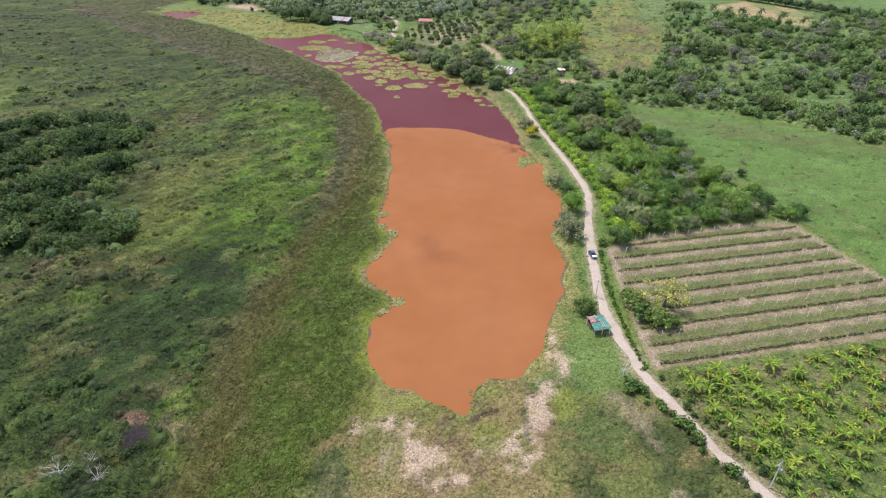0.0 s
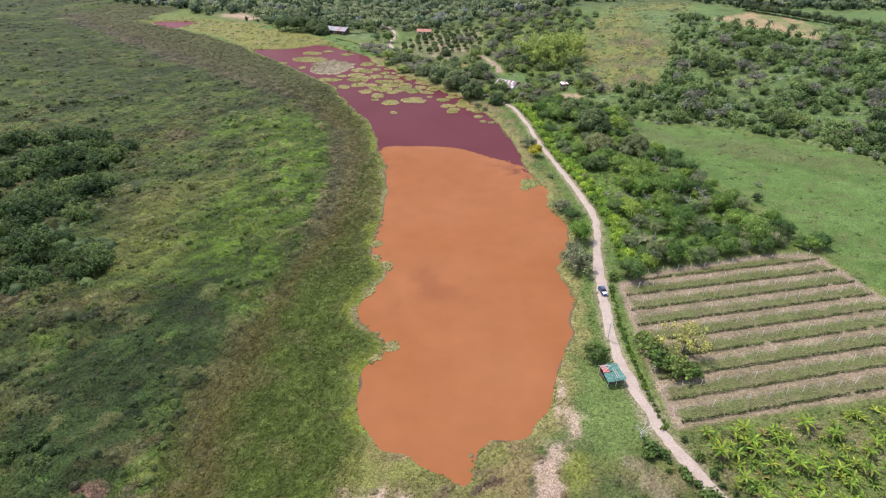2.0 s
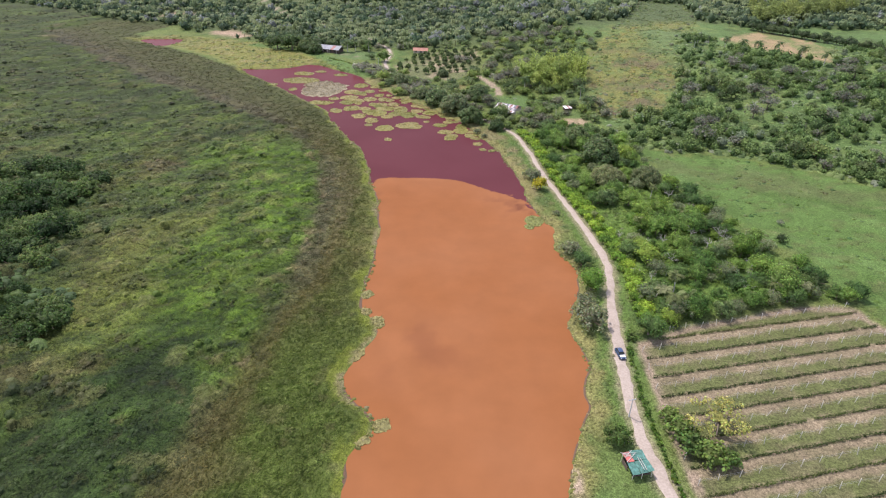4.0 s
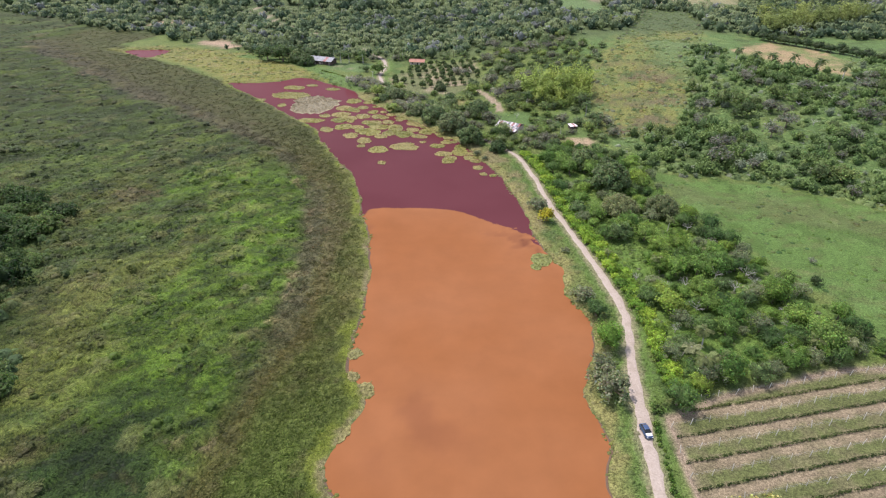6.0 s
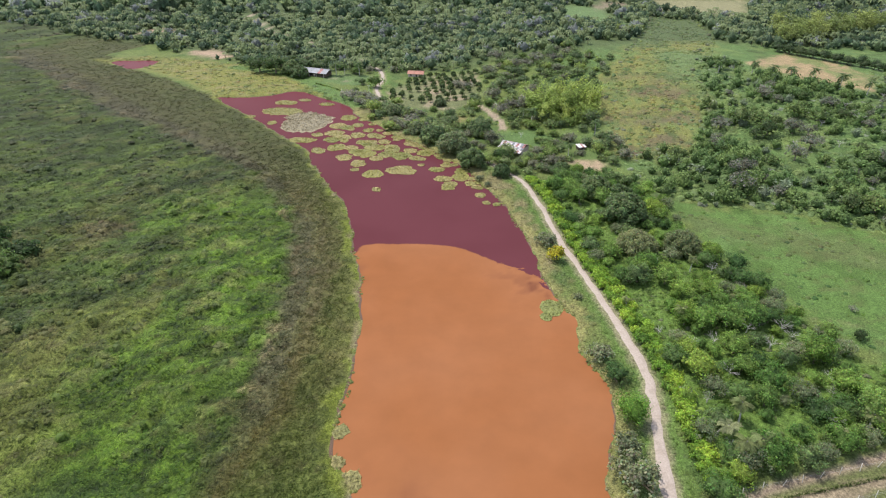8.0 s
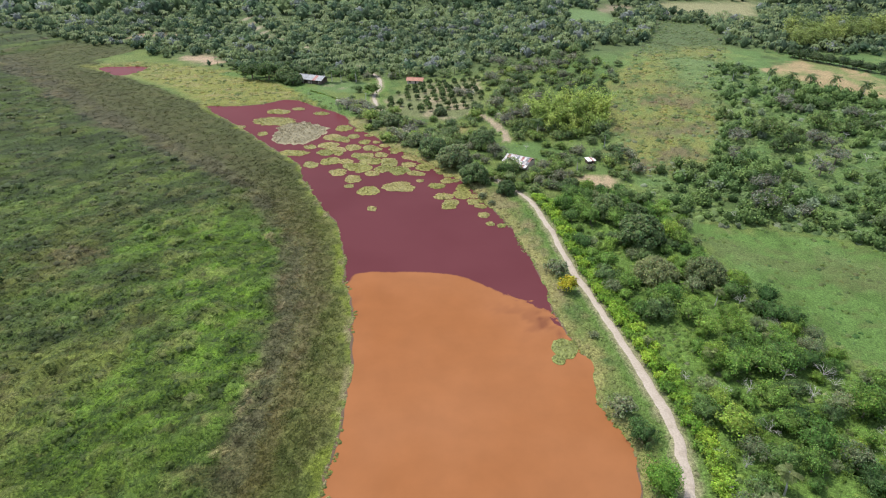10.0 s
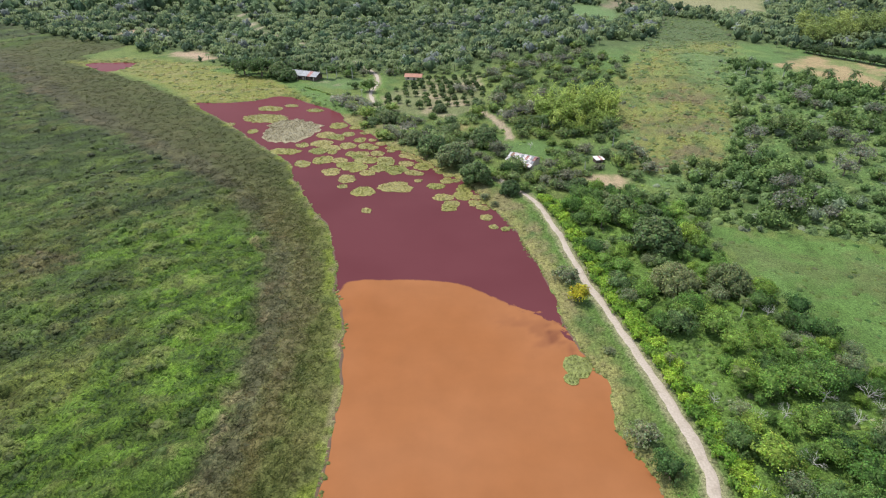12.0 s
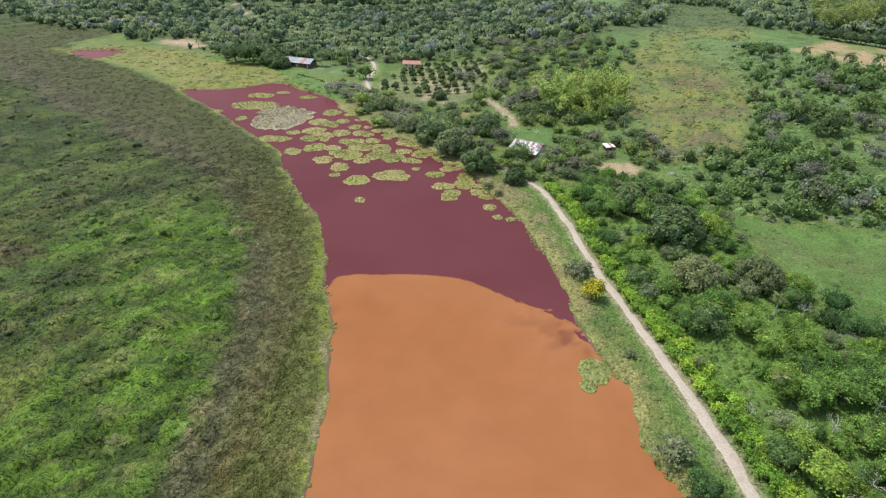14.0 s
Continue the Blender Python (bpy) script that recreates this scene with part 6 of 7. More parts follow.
wood_kinds = [broadleaf(301, (0.082, 0.160, 0.046), "dark green broadleaf tree with a lumpy crown", lobes=13, sprays=900, size=0.28),
              broadleaf(302, (0.150, 0.265, 0.060), "mid-green broadleaf tree with a spreading crown", 3.6, 4.2, lobes=13, sprays=900, size=0.28),
              broadleaf(303, (0.185, 0.295, 0.054), "yellow-green broadleaf tree in full leaf", 3.0, 4.4, lobes=13, sprays=900, size=0.28),
              broadleaf(304, (0.190, 0.235, 0.130), "grey-green thin-leaved tree with gaps", 3.0, 4.0, open_=0.7, lobes=12, sprays=760, size=0.27),
              broadleaf(305, (0.158, 0.278, 0.060), "bushy green broadleaf tree beside others", 2.6, 3.6, 0.8, lobes=12, sprays=760, size=0.27),
              broadleaf(306, (0.140, 0.250, 0.062), "leafy green tree with an uneven crown", 3.0, 5.0, lobes=13, sprays=900, size=0.28),
              broadleaf(307, (0.130, 0.205, 0.080), "dull green broadleaf tree with a flat top", 3.6, 3.6, lobes=13, sprays=900, size=0.28)]
wood_rng = np.random.default_rng(81)
wood_at = clear_of(strewn(WOODS, 5.9, 82, 1.0))
gap_noise = fbm(wood_at[:, 0], wood_at[:, 1], 13, 83)
wood_at = wood_at[(gap_noise < np.where(wood_at[:, 0] > 74, 0.75, 0.45)) & (wood_rng.random(len(wood_at)) < 0.93)]
for gx, gy, gr in ((71.5, 276, 8), (88.5, 276.5, 8), (74, 300, 9), (68.5, 324, 7), (78.5, 322, 6), (84, 262, 5), (64, 288, 4.5), (66, 232, 5), (60, 288, 3.5), (71, 190, 4), (65, 187, 3.5), (68.5, 181, 3), (66, 199, 4), (62.5, 246, 5), (63.5, 214.5, 4.5)):
    wood_at = wood_at[np.hypot(wood_at[:, 0] - gx, wood_at[:, 1] - gy) > gr]
plant(wood_kinds, [(x, y, 0.66 + 0.85 * wood_rng.random() ** 1.5) for x, y in wood_at], 84, 0.85, 1.2)
edge_line = spline([(56.5, 174.5), (69, 180), (90, 186), (107, 190), (127, 190)], 4.2)
plant(wood_kinds, [(x + wood_rng.normal() * 0.8, y - 0.6 + 0.8 * wood_rng.normal(), 0.85 + 0.5 * wood_rng.random()) for x, y in edge_line], 83, 0.85, 1.2)
# the tall dark ones
plant([broadleaf(311, (0.078, 0.138, 0.040), "tall dark green tree with a dense round crown", 4.6, 5.2, 0.4, "large trees", 12, 760, 0.40),
       broadleaf(312, (0.095, 0.152, 0.052), "large dull green tree with a broad crown", 4.8, 4.6, 0.4, "large trees", 12, 760, 0.40)],
      [(69, 331, 1.05), (62, 272, 0.8), (98, 257, 0.85), (84, 244, 0.9), (110, 196, 1.0), (117, 197, 1.1), (101, 194, 0.9),
       (-117, 543, 2.2), (-130, 547, 2.2), (-50, 513, 1.0), (61, 383, 1.0), (32, 366, 1.2), (45, 420, 1.1), (48, 500, 1.4)], 85, 0.92, 1.1)
# beside the road and along the shore
plant([broadleaf(321, (0.200, 0.345, 0.056), "light green roadside tree by the shore", 4.2, 6.0, 0.4, "", 13, 1000, 0.32)], [(46.3, 194.4, 1.15)], 86, 0.95, 1.05)
plant([broadleaf(328, (0.100, 0.185, 0.058), "broad feathery green tree between the road and the shore", 5.2, 4.6, 0.2, "spreading roadside trees", 12, 1300, 0.30, 0.1, name="spreading_tree")],
      [(46.4, 208.6, 0.95), (62.9, 255.4, 1.0), (63.7, 215.4, 1.05), (82.2, 238.8, 0.95), (85.3, 213.8, 0.9), (105.2, 219.5, 0.7), (91, 195.5, 1.05), (99, 197, 1.0)], 86, 0.97, 1.05)
plant([broadleaf(326, (0.095, 0.165, 0.042), "dark leafy tree beside the roadside stall", 3.4, 3.8, 0.4, "", 9, 620, 0.42)], [(38.6, 134.6, 1.0)], 86, 1, 1.01)
plant([lambda: dome_tree("grey_tree", 327, "broad grey-green tree with a fine dense dome", "grey trees in the wood", 7.0, 6.6, (0.165, 0.205, 0.096), 30, 3400, 0.38)],
      [(71.5, 276, 1.12), (88.5, 276.5, 1.08), (94, 243, 0.55)], 86, 0.97, 1.03)
plant([broadleaf(322, (0.168, 0.200, 0.118), "grey-green shore bush with bare twigs", 3.4, 3.2, 0.2, "shore bushes", 8, 620, 0.34, 0.15, name="shore_bush")],
      [(44.6, 217.4, 1.25), (42.6, 185, 1.25), (41.8, 175.5, 1.85), (95.4, 234, 0.7), (101.9, 243, 0.6), (41, 280, 1.4), (20.5, 341, 0.8), (24, 335, 0.6), (45, 246, 0.5), (30, 345, 0.8)], 87, 0.95, 1.08)
plant([broadleaf(323, (0.350, 0.350, 0.030), "yellow-flowering bush beside the road", 2.4, 3.2, 0.4, "", 6, 320, 0.42)], [(42.2, 269.5, 1.45)], 88, 1, 1.01)
plant([broadleaf(324, (0.360, 0.385, 0.125), "tree with sparse yellow-green leaves over the vines", 4.8, 3.0, 0.8, "", 14, 800, 0.28, 1.0)], [(61.0, 137.5, 1.75)], 89, 1, 1.01)
plant([broadleaf(325, (0.135, 0.215, 0.056), "dull green bush at the field's corner", 3.0, 2.8, 0.2, "field corner bushes", 6, 280, 0.5)], [(52.5, 136.5, 1.4), (56.5, 129.5, 1.5), (53.5, 132.5, 1.4), (60, 128.5, 1.1), (51.6, 141, 1.0), (51.5, 170.5, 0.8)], 90, 0.95, 1.05)
hedge_line = spline([(57.5, 176), (59.5, 205), (59.4, 216), (57.6, 232), (55.5, 247), (53.2, 262), (50.8, 277), (48.4, 308), (46, 327), (43, 341)], 2.5)
hedge_kinds = [shrub(331 + k, c, "bright green roadside shrub in a row", "roadside hedge", 2.4, 3.0, 330, 0.38) for k, c in enumerate(((0.215, 0.360, 0.046), (0.185, 0.320, 0.046), (0.245, 0.385, 0.052), (0.160, 0.280, 0.046)))]
plant(hedge_kinds, [(x + wood_rng.normal() * 0.4, y, 0.9) for x, y in hedge_line] + [(x + 2.6 + wood_rng.normal() * 0.7, y + 1, 0.95) for x, y in hedge_line[::1]], 91, 0.75, 1.15)
strip_line = spline([(48.2, 112), (47.6, 124), (47.6, 138), (48.4, 152), (50.0, 166)], 1.35)
plant([shrub(341, (0.120, 0.215, 0.036), "low green verge shrub beside the road", "verge shrubs", 0.75, 0.9, 60, 0.3), shrub(342, (0.095, 0.180, 0.036), "low green verge shrub beside the road", "verge shrubs", 0.8, 0.8, 60, 0.3)],
      [(x + wood_rng.normal() * 0.25, y, 1.0) for x, y in strip_line], 92, 0.7, 1.2)
plant([shrub(343, (0.085, 0.150, 0.040), "dark green bush on the road's grassy edge", "road edge bushes", 1.0, 1.1, 80, 0.36)],
      [(43.6, 105.8, 1.7), (45.2, 104.9, 1.5), (42.2, 104.8, 1.4), (47.8, 100.6, 1.3), (49.6, 97.6, 1.2), (51, 94.8, 1.5), (52.6, 91, 1.4), (53.2, 89.4, 1.0), (56.6, 82.6, 1.6), (48.4, 99.4, 1.6), (51.6, 93.4, 1.7), (43.2, 107, 1.2)], 93, 0.85, 1.2)
plant([shrub(347, (0.085, 0.150, 0.050), "dark green shrub on the plantation's edge", "plantation edge shrubs", 1.1, 1.5, 110, 0.30), shrub(348, (0.110, 0.185, 0.050), "leafy green shrub on the plantation's edge", "plantation edge shrubs", 1.0, 1.3, 110, 0.30)],
      [(x + wood_rng.normal() * 0.9, y + wood_rng.normal() * 0.5, 0.7 + 0.5 * wood_rng.random()) for x, y in spline([(51.5, 108), (54.5, 99.5), (58, 92), (62.5, 84.5), (68, 76)], 1.9)] +
      [(x + wood_rng.normal() * 0.5, y, 0.6 + 0.5 * wood_rng.random()) for x, y in spline([(45.5, 103), (48.5, 97.5), (52, 90), (56, 82.5), (60, 75)], 2.2)], 94, 0.85, 1.2)
# groves round the houses
HOUSE_WOODS = np.array([(-46, 424), (-20, 398), (5, 374), (28, 352), (50, 344), (92, 355), (96, 372), (90, 405), (98, 448), (122, 505), (100, 548), (34, 552), (31, 470), (8, 446), (-24, 460), (-36, 440)], float)
house_kinds = [broadleaf(351, (0.180, 0.250, 0.108), "green broadleaf tree near the houses", 3.8, 4.2, 0.2, "trees round the houses", 8, 300, 0.50, name="garden_tree"),
               broadleaf(352, (0.205, 0.225, 0.158), "olive-grey tree with a thin crown", 4.0, 4.0, 0.2, "trees round the houses", 8, 300, 0.50, 0.4, name="garden_tree"),
               broadleaf(353, (0.130, 0.190, 0.086), "dark green tree near the houses", 3.8, 4.4, 0.2, "trees round the houses", 8, 300, 0.50, name="garden_tree"),
               broadleaf(354, (0.165, 0.240, 0.066), "fresh green garden tree", 3.4, 3.8, 0.2, "trees round the houses", 8, 300, 0.50, name="garden_tree"),
               broadleaf(355, (0.160, 0.225, 0.088), "bushy green tree near the houses", 3.4, 3.2, 0.3, "trees round the houses", 8, 300, 0.50, name="garden_tree")]
house_at = clear_of(strewn(HOUSE_WOODS, 8.3, 94, 1.0), ((78, 433, 17), (29, 456, 5), (34, 441, 5), (38, 425, 4.5), (38, 408, 5), (14, 432, 5), (-5, 451, 4), (41, 381, 10)))
house_at = house_at[fbm(house_at[:, 0], house_at[:, 1], 22, 95) < 0.7]
plant(house_kinds, [(x, y, 0.75 + 0.75 * wood_rng.random() ** 1.5) for x, y in house_at], 96, 0.9, 1.12)
# loose trees along the shore road, then those round the hall
SHORE_GROVE = [(46, 366, 1.1), (52, 374, 1.0), (35, 371, 0.9), (58, 380, 1.3), (64, 389, 1.0), (55, 392, 0.9), (66, 366, 0.9), (82, 366, 1.0), (84, 376, 0.9), (88, 390, 1.1), (47, 357, 0.9), (55, 350, 0.9), (-36, 446, 1.6), (-15, 436, 1.5), (-23, 462, 1.2), (-32, 467, 1.0), (2, 410, 1.3), (26, 362, 1.1), (33, 388, 0.8), (41, 359, 0.9), (-43, 452, 0.9), (-12, 437, 1.0), (-2, 424, 1.0), (10, 408, 1.0),
               (-24, 448, 0.9), (18, 401, 0.9), (37, 350, 0.9), (50, 352, 0.9), (57, 362, 0.8), (40, 520, 1.6), (45, 490, 1.6), (38, 470, 1.5), (57, 371, 1.3), (30, 398, 1.0)]
HALL_GROVE = [(-123, 580, 1.3), (-100, 585, 1.5), (-102, 533, 1.7), (-58, 545, 1.4), (-72, 557, 1.7), (-45, 560, 1.6), (-28, 553, 1.5), (-12, 556, 1.4), (8, 552, 1.5), (24, 548, 1.5), (-140, 560, 1.6),
              (-152, 575, 1.6), (-60, 556, 1.4), (-48, 548, 1.1), (-30, 552, 1.1), (-124, 566, 1.5), (-136, 572, 1.4), (-112, 548, 1.8), (-86, 556, 1.8), (-98, 560, 1.7), (-122, 552, 1.6), (-52, 490, 0.8)]
plant(house_kinds, SHORE_GROVE, 97, 0.9, 1.12)
plant(house_kinds, HALL_GROVE, 98, 0.95, 1.15)
plant([lambda: dome_tree("broad_tree", 356, "broad dark green tree overhanging the shore", "broad dark trees", 7.0, 8.5, (0.132, 0.192, 0.086)),
       lambda: dome_tree("broad_tree", 357, "broad dull green tree with a closed round crown", "broad dark trees", 7.2, 8.0, (0.155, 0.205, 0.106)),
       lambda: dome_tree("broad_tree", 360, "broad deep green tree with a closed round crown", "broad dark trees", 7.0, 9.0, (0.112, 0.172, 0.072))],
      [(25, 405, 1.0), (9.5, 377, 1.15), (18, 358, 1.0), (0, 393, 1.0), (-9, 407, 0.8), (-97, 532, 1.0), (-105, 541, 1.1), (68.5, 324, 1.0), (74, 300, 1.25), (78.5, 322, 0.85), (60, 352, 0.6), (-15, 438, 0.6), (4, 461, 0.6), (-24, 441, 0.7), (31, 346, 0.6)], 99, 0.95, 1.1)
plant([broadleaf(358, (0.205, 0.215, 0.175), "grey bush with thin twigs by the lawn", 4.0, 4.0, 0.1, "grey lawn bushes", 8, 420, 0.42, 0.5, name="lawn_bush")],
      [(-53, 473, 1.5), (-44, 478, 1.3), (-38, 466, 1.2), (-46, 462, 1.2), (-57, 482, 0.9), (48, 448, 1.4), (40, 440, 1.3), (56, 452, 1.3), (-12, 424, 1.2), (16, 503, 1.3), (22, 499, 1.1), (-5, 412, 1.1), (58, 528, 1.6), (66, 524, 1.4), (74, 526, 1.7), (84, 520, 1.4), (48, 556, 1.6), (-96, 531, 1.5), (62, 470, 1.3)], 100, 0.9, 1.15)
plant([broadleaf(359, (0.120, 0.200, 0.050), "round green tree where the road bends", 4.0, 4.0, 0.1, "", 9, 480, 0.42, name="roadside_tree")], [(-40, 506, 1.75)], 101, 1, 1.01)
plant([shrub(346, (0.160, 0.240, 0.050), "clipped yellow-green hedge plant beside the lawn", "lawn hedge", 1.2, 1.1, 100, 0.36)],
      [(-82 + 1.7 * k, 513 - 1.6 * k + 0.3 * (k % 2), 0.9) for k in range(14)], 102, 0.9, 1.15)
# the orchard
orchard_at = []
for r in range(14):
    for k in range(13):
        q = np.array((-25.0, 466.0)) + r * np.array((-0.6, 6.8)) + k * np.array((5.6, 0.9))
        orchard_at.append(q + wood_rng.normal(size=2) * 0.6)
orchard_at = np.array(orchard_at)
orchard_at = orchard_at[inside(orchard_at[:, 0], orchard_at[:, 1], ORCHARD) & (np.hypot(orchard_at[:, 0] + 13, orchard_at[:, 1] - 541) > 9) & (wood_rng.random(len(orchard_at)) < 0.80)]
plant([broadleaf(361, (0.098, 0.150, 0.055), "small round dark green orchard tree", 1.9, 3.0, 0.3, "orchard trees", 4, 150, 0.6, name="orchard_tree"),
       broadleaf(362, (0.115, 0.168, 0.060), "small round dark green orchard tree", 1.8, 2.8, 0.3, "orchard trees", 4, 150, 0.6, name="orchard_tree")], [(x, y, 1.2) for x, y in orchard_at], 97, 0.75, 1.15)
# the dark copse on the marsh
COPSE = np.array([(-98, 160), (-101, 180), (-111, 198), (-118, 220), (-129, 246), (-134, 276), (-146, 284), (-170, 290), (-205, 282), (-250, 262), (-235, 215), (-190, 186), (-150, 160), (-125, 150)], float)
copse_at = strewn(COPSE, 7.6, 98, 1.0)
copse_at = copse_at[fbm(copse_at[:, 0], copse_at[:, 1], 20, 99) < 0.5]
copse_at = copse_at[beyond(copse_at[:, 0], copse_at[:, 1], COPSE) < -7 + 9 * fbm(copse_at[:, 0], copse_at[:, 1], 13, 97)]
copse_kinds = [broadleaf(371, (0.034, 0.074, 0.021), "dark green bushy marsh tree", 4.4, 4.2, 0.1, "marsh trees", 10, 520, 0.42, name="marsh_tree"),
               broadleaf(372, (0.050, 0.100, 0.028), "dark green spreading marsh tree", 4.8, 3.6, 0.1, "marsh trees", 10, 520, 0.42, name="marsh_tree"),
               broadleaf(373, (0.085, 0.142, 0.044), "mid-green marsh tree among dark ones", 4.4, 3.6, 0.1, "marsh trees", 10, 520, 0.42, name="marsh_tree")]
plant(copse_kinds, [(x, y, 0.65 + 1.1 * wood_rng.random()) for x, y in copse_at] +
      [(-88, 103, 0.75), (-84, 106, 0.7), (-80, 101, 0.6), (-93, 98, 0.8), (-126, 212, 0.8), (-95, 90, 0.8), (-100, 84, 0.9), (-112, 92, 0.8), (-230, 330, 1.0), (-262, 402, 1.0), (-118, 140, 0.6), (-68.5, 87.5, 0.45), (-62.5, 88, 0.4), (-69, 92, 0.45), (-64, 86, 0.35)], 100, 0.9, 1.15)
fill_rng = np.random.default_rng(119)
fill_at = strewn(COPSE, 3.1, 118, 1.0)
fill_at = fill_at[(fbm(fill_at[:, 0], fill_at[:, 1], 20, 99) < 0.6) & (beyond(fill_at[:, 0], fill_at[:, 1], COPSE) < -5 + 9 * fbm(fill_at[:, 0], fill_at[:, 1], 13, 97))]
many("copse_undergrowth", TALL_MOUNDS, np.column_stack([fill_at, np.full(len(fill_at), 0.5)]), 1.2 + 1.8 * fill_rng.random(len(fill_at)) ** 1.5,
     np.array([(0.075, 0.125, 0.038), (0.105, 0.160, 0.046), (0.052, 0.090, 0.030)])[fill_rng.integers(3, size=len(fill_at))], BLADES, "dark green bushes filling the marsh copse", "undergrowth", 120, soft=True)
# trees on the eastern slope
slope_at = strewn(np.array([(120, 330), (150, 312), (186, 285), (206, 262), (250, 222), (330, 300), (300, 440), (240, 415), (205, 440), (165, 430), (145, 385)], float), 14.5, 101, 1.0)
plant([broadleaf(381, (0.095, 0.148, 0.054), "dark green tree on the scrubby slope", 3.8, 4.6, 0.8, "trees on the slope", 8, 300, 0.48, name="slope_tree"),
       broadleaf(382, (0.180, 0.190, 0.155), "grey leafless-looking tree on the slope", 3.6, 4.4, 0.8, "trees on the slope", 8, 300, 0.45, 0.8, name="slope_tree"),
       broadleaf(383, (0.125, 0.190, 0.062), "green tree on the scrubby slope", 3.6, 4.0, 0.6, "trees on the slope", 8, 300, 0.48, name="slope_tree")],
      [(x, y, 0.75 + 1.0 * wood_rng.random() ** 1.5) for x, y in slope_at] + [(97, 250, 0.8), (121, 226, 0.6), (128, 240, 0.4)], 102, 0.85, 1.15)
# palms
plant([lambda: palm("palm_tree", 391, "pale-stemmed palm with a ragged crown", 7.0, 2.7, "palms in the wood", 1.6, 17, (0.190, 0.235, 0.095)), lambda: palm("palm_tree", 392, "leaning palm with grey-green fronds", 5.6, 2.5, "palms in the wood", 2.6, 16, (0.215, 0.245, 0.130))],
      [(71.2, 193.2, 1.0), (64.6, 190, 0.9), (66.8, 183.3, 0.95), (70.8, 184.5, 0.9), (99.9, 190.5, 0.9), (107.7, 192, 0.95), (91, 189.5, 0.75), (73, 233, 0.9), (104, 191.5, 0.8), (58, 240, 0.6), (86, 262, 0.8)], 103, 0.9, 1.12)
plant([lambda: palm("palm_tree", 393, "feathery palm standing near the houses", 7.5, 3.2, "palms near the houses", 0.8, 14, (0.085, 0.14, 0.05))],
      [(-72, 540, 1.1), (-66, 543, 1.0), (-55, 541, 1.1), (55, 419, 1.0), (51, 425, 0.9), (67, 372, 0.9), (86, 398, 0.9), (205, 455, 1.1), (212, 447, 1.0), (222, 442, 1.0), (230, 428, 1.1), (240, 418, 1.1),
       (196, 462, 1.1), (188, 470, 1.0), (182, 474, 1.0), (178, 468, 1.0), (199, 440, 0.9), (-80, 556, 1.0), (-110, 566, 1.0), (-25, 560, 1.0), (90, 384, 0.7), (88, 380, 0.6)], 104, 0.9, 1.15)
# bare trees
plant([lambda: bare_tree("bare_tree", 395, "pale leafless tree with fine twigs", 2.6, 4.0, "bare trees")],
      [(74, 287, 0.9), (90, 279, 0.7), (73.2, 264, 1.25), (93.4, 262, 1.15), (98.5, 261, 0.9), (71.1, 222.1, 1.0), (89.6, 228.6, 1.2), (75.9, 209.7, 1.2), (72.2, 202.6, 1.0), (61.9, 202.4, 0.9), (60.8, 195.1, 0.9), (66.7, 200.4, 0.8), (77.9, 223.3, 1.2), (69.6, 210.2, 0.9), (66, 186, 0.8), (42.2, 109.5, 1.3), (56, 137.5, 0.9), (-74, 80, 1.3), (-66, 79, 1.2),
       (-70, 84, 0.9), *[(95 + 24 * (k % 9) + 9 * wood_rng.random(), 345 + 17 * (k // 9) + 4.5 * (k % 9) + 10 * wood_rng.random(), 0.9 + 0.6 * wood_rng.random()) for k in range(27) if (k % 9) > 1], *[(80 + 24 * wood_rng.random(), 192 + 62 * wood_rng.random(), 0.8 + 0.4 * wood_rng.random()) for k in range(8)], (43.5, 176.5, 0.7), (39.5, 133.5, 0.8), (100, 272, 0.6), (47, 400, 1.0), (64, 228, 0.8), (95, 232, 0.7)], 105, 0.85, 1.15)


def bamboo(seed, colour, label, group):
    """A feathery clump: arching canes, each hung with fine sprays."""
    def make():
        rng = np.random.default_rng(seed)
        ob = thing("bamboo_clump", Matrix(), label, "bamboo", group)
        cane_pieces, leaf_pieces = [], []
        for k in range(24):
            a, out, h = 2 * np.pi * rng.random(), 1.2 + 3.6 * rng.random(), 3.2 + 8.8 * rng.random() ** 0.7
            way = np.array((np.cos(a), np.sin(a), 0))
            u = np.linspace(0, 1, 5)
            line = way * (0.6 * rng.random() + out * u[:, None] ** 2.2) + np.array((0, 0, 1)) * (h * (u - 0.16 * u**3) - 0.3)[:, None]
            cane_pieces.append((*tube(line, 0.07 * (1.1 - u), 4), (1, 1, 1)))
            w = 0.06 + 0.94 * rng.random(44)
            at = np.stack([np.interp(w, u, line[:, c]) for c in range(3)], 1) + rng.normal(size=(44, 3)) * 0.42
            v, f = cards(rng, at, np.array((0, 0, 1.0)) + way * 0.6 + rng.normal(size=(44, 3)) * 0.5, 0.36, 2.4)
            leaf_pieces.append((v, f, np.repeat(np.array(colour) * (0.65 + 0.7 * rng.random((44, 1))), 4, 0)))
        v, f, _ = joined(cane_pieces)
        tagged(hung("stem_clump", mesh_of("stem_clump", v, f, STALK, soft=True), ob), kind="stuff")
        v, f, t = joined(leaf_pieces)
        hung("foliage", mesh_of("foliage", v, f, LEAVES, t), ob)
        return ob
    return make


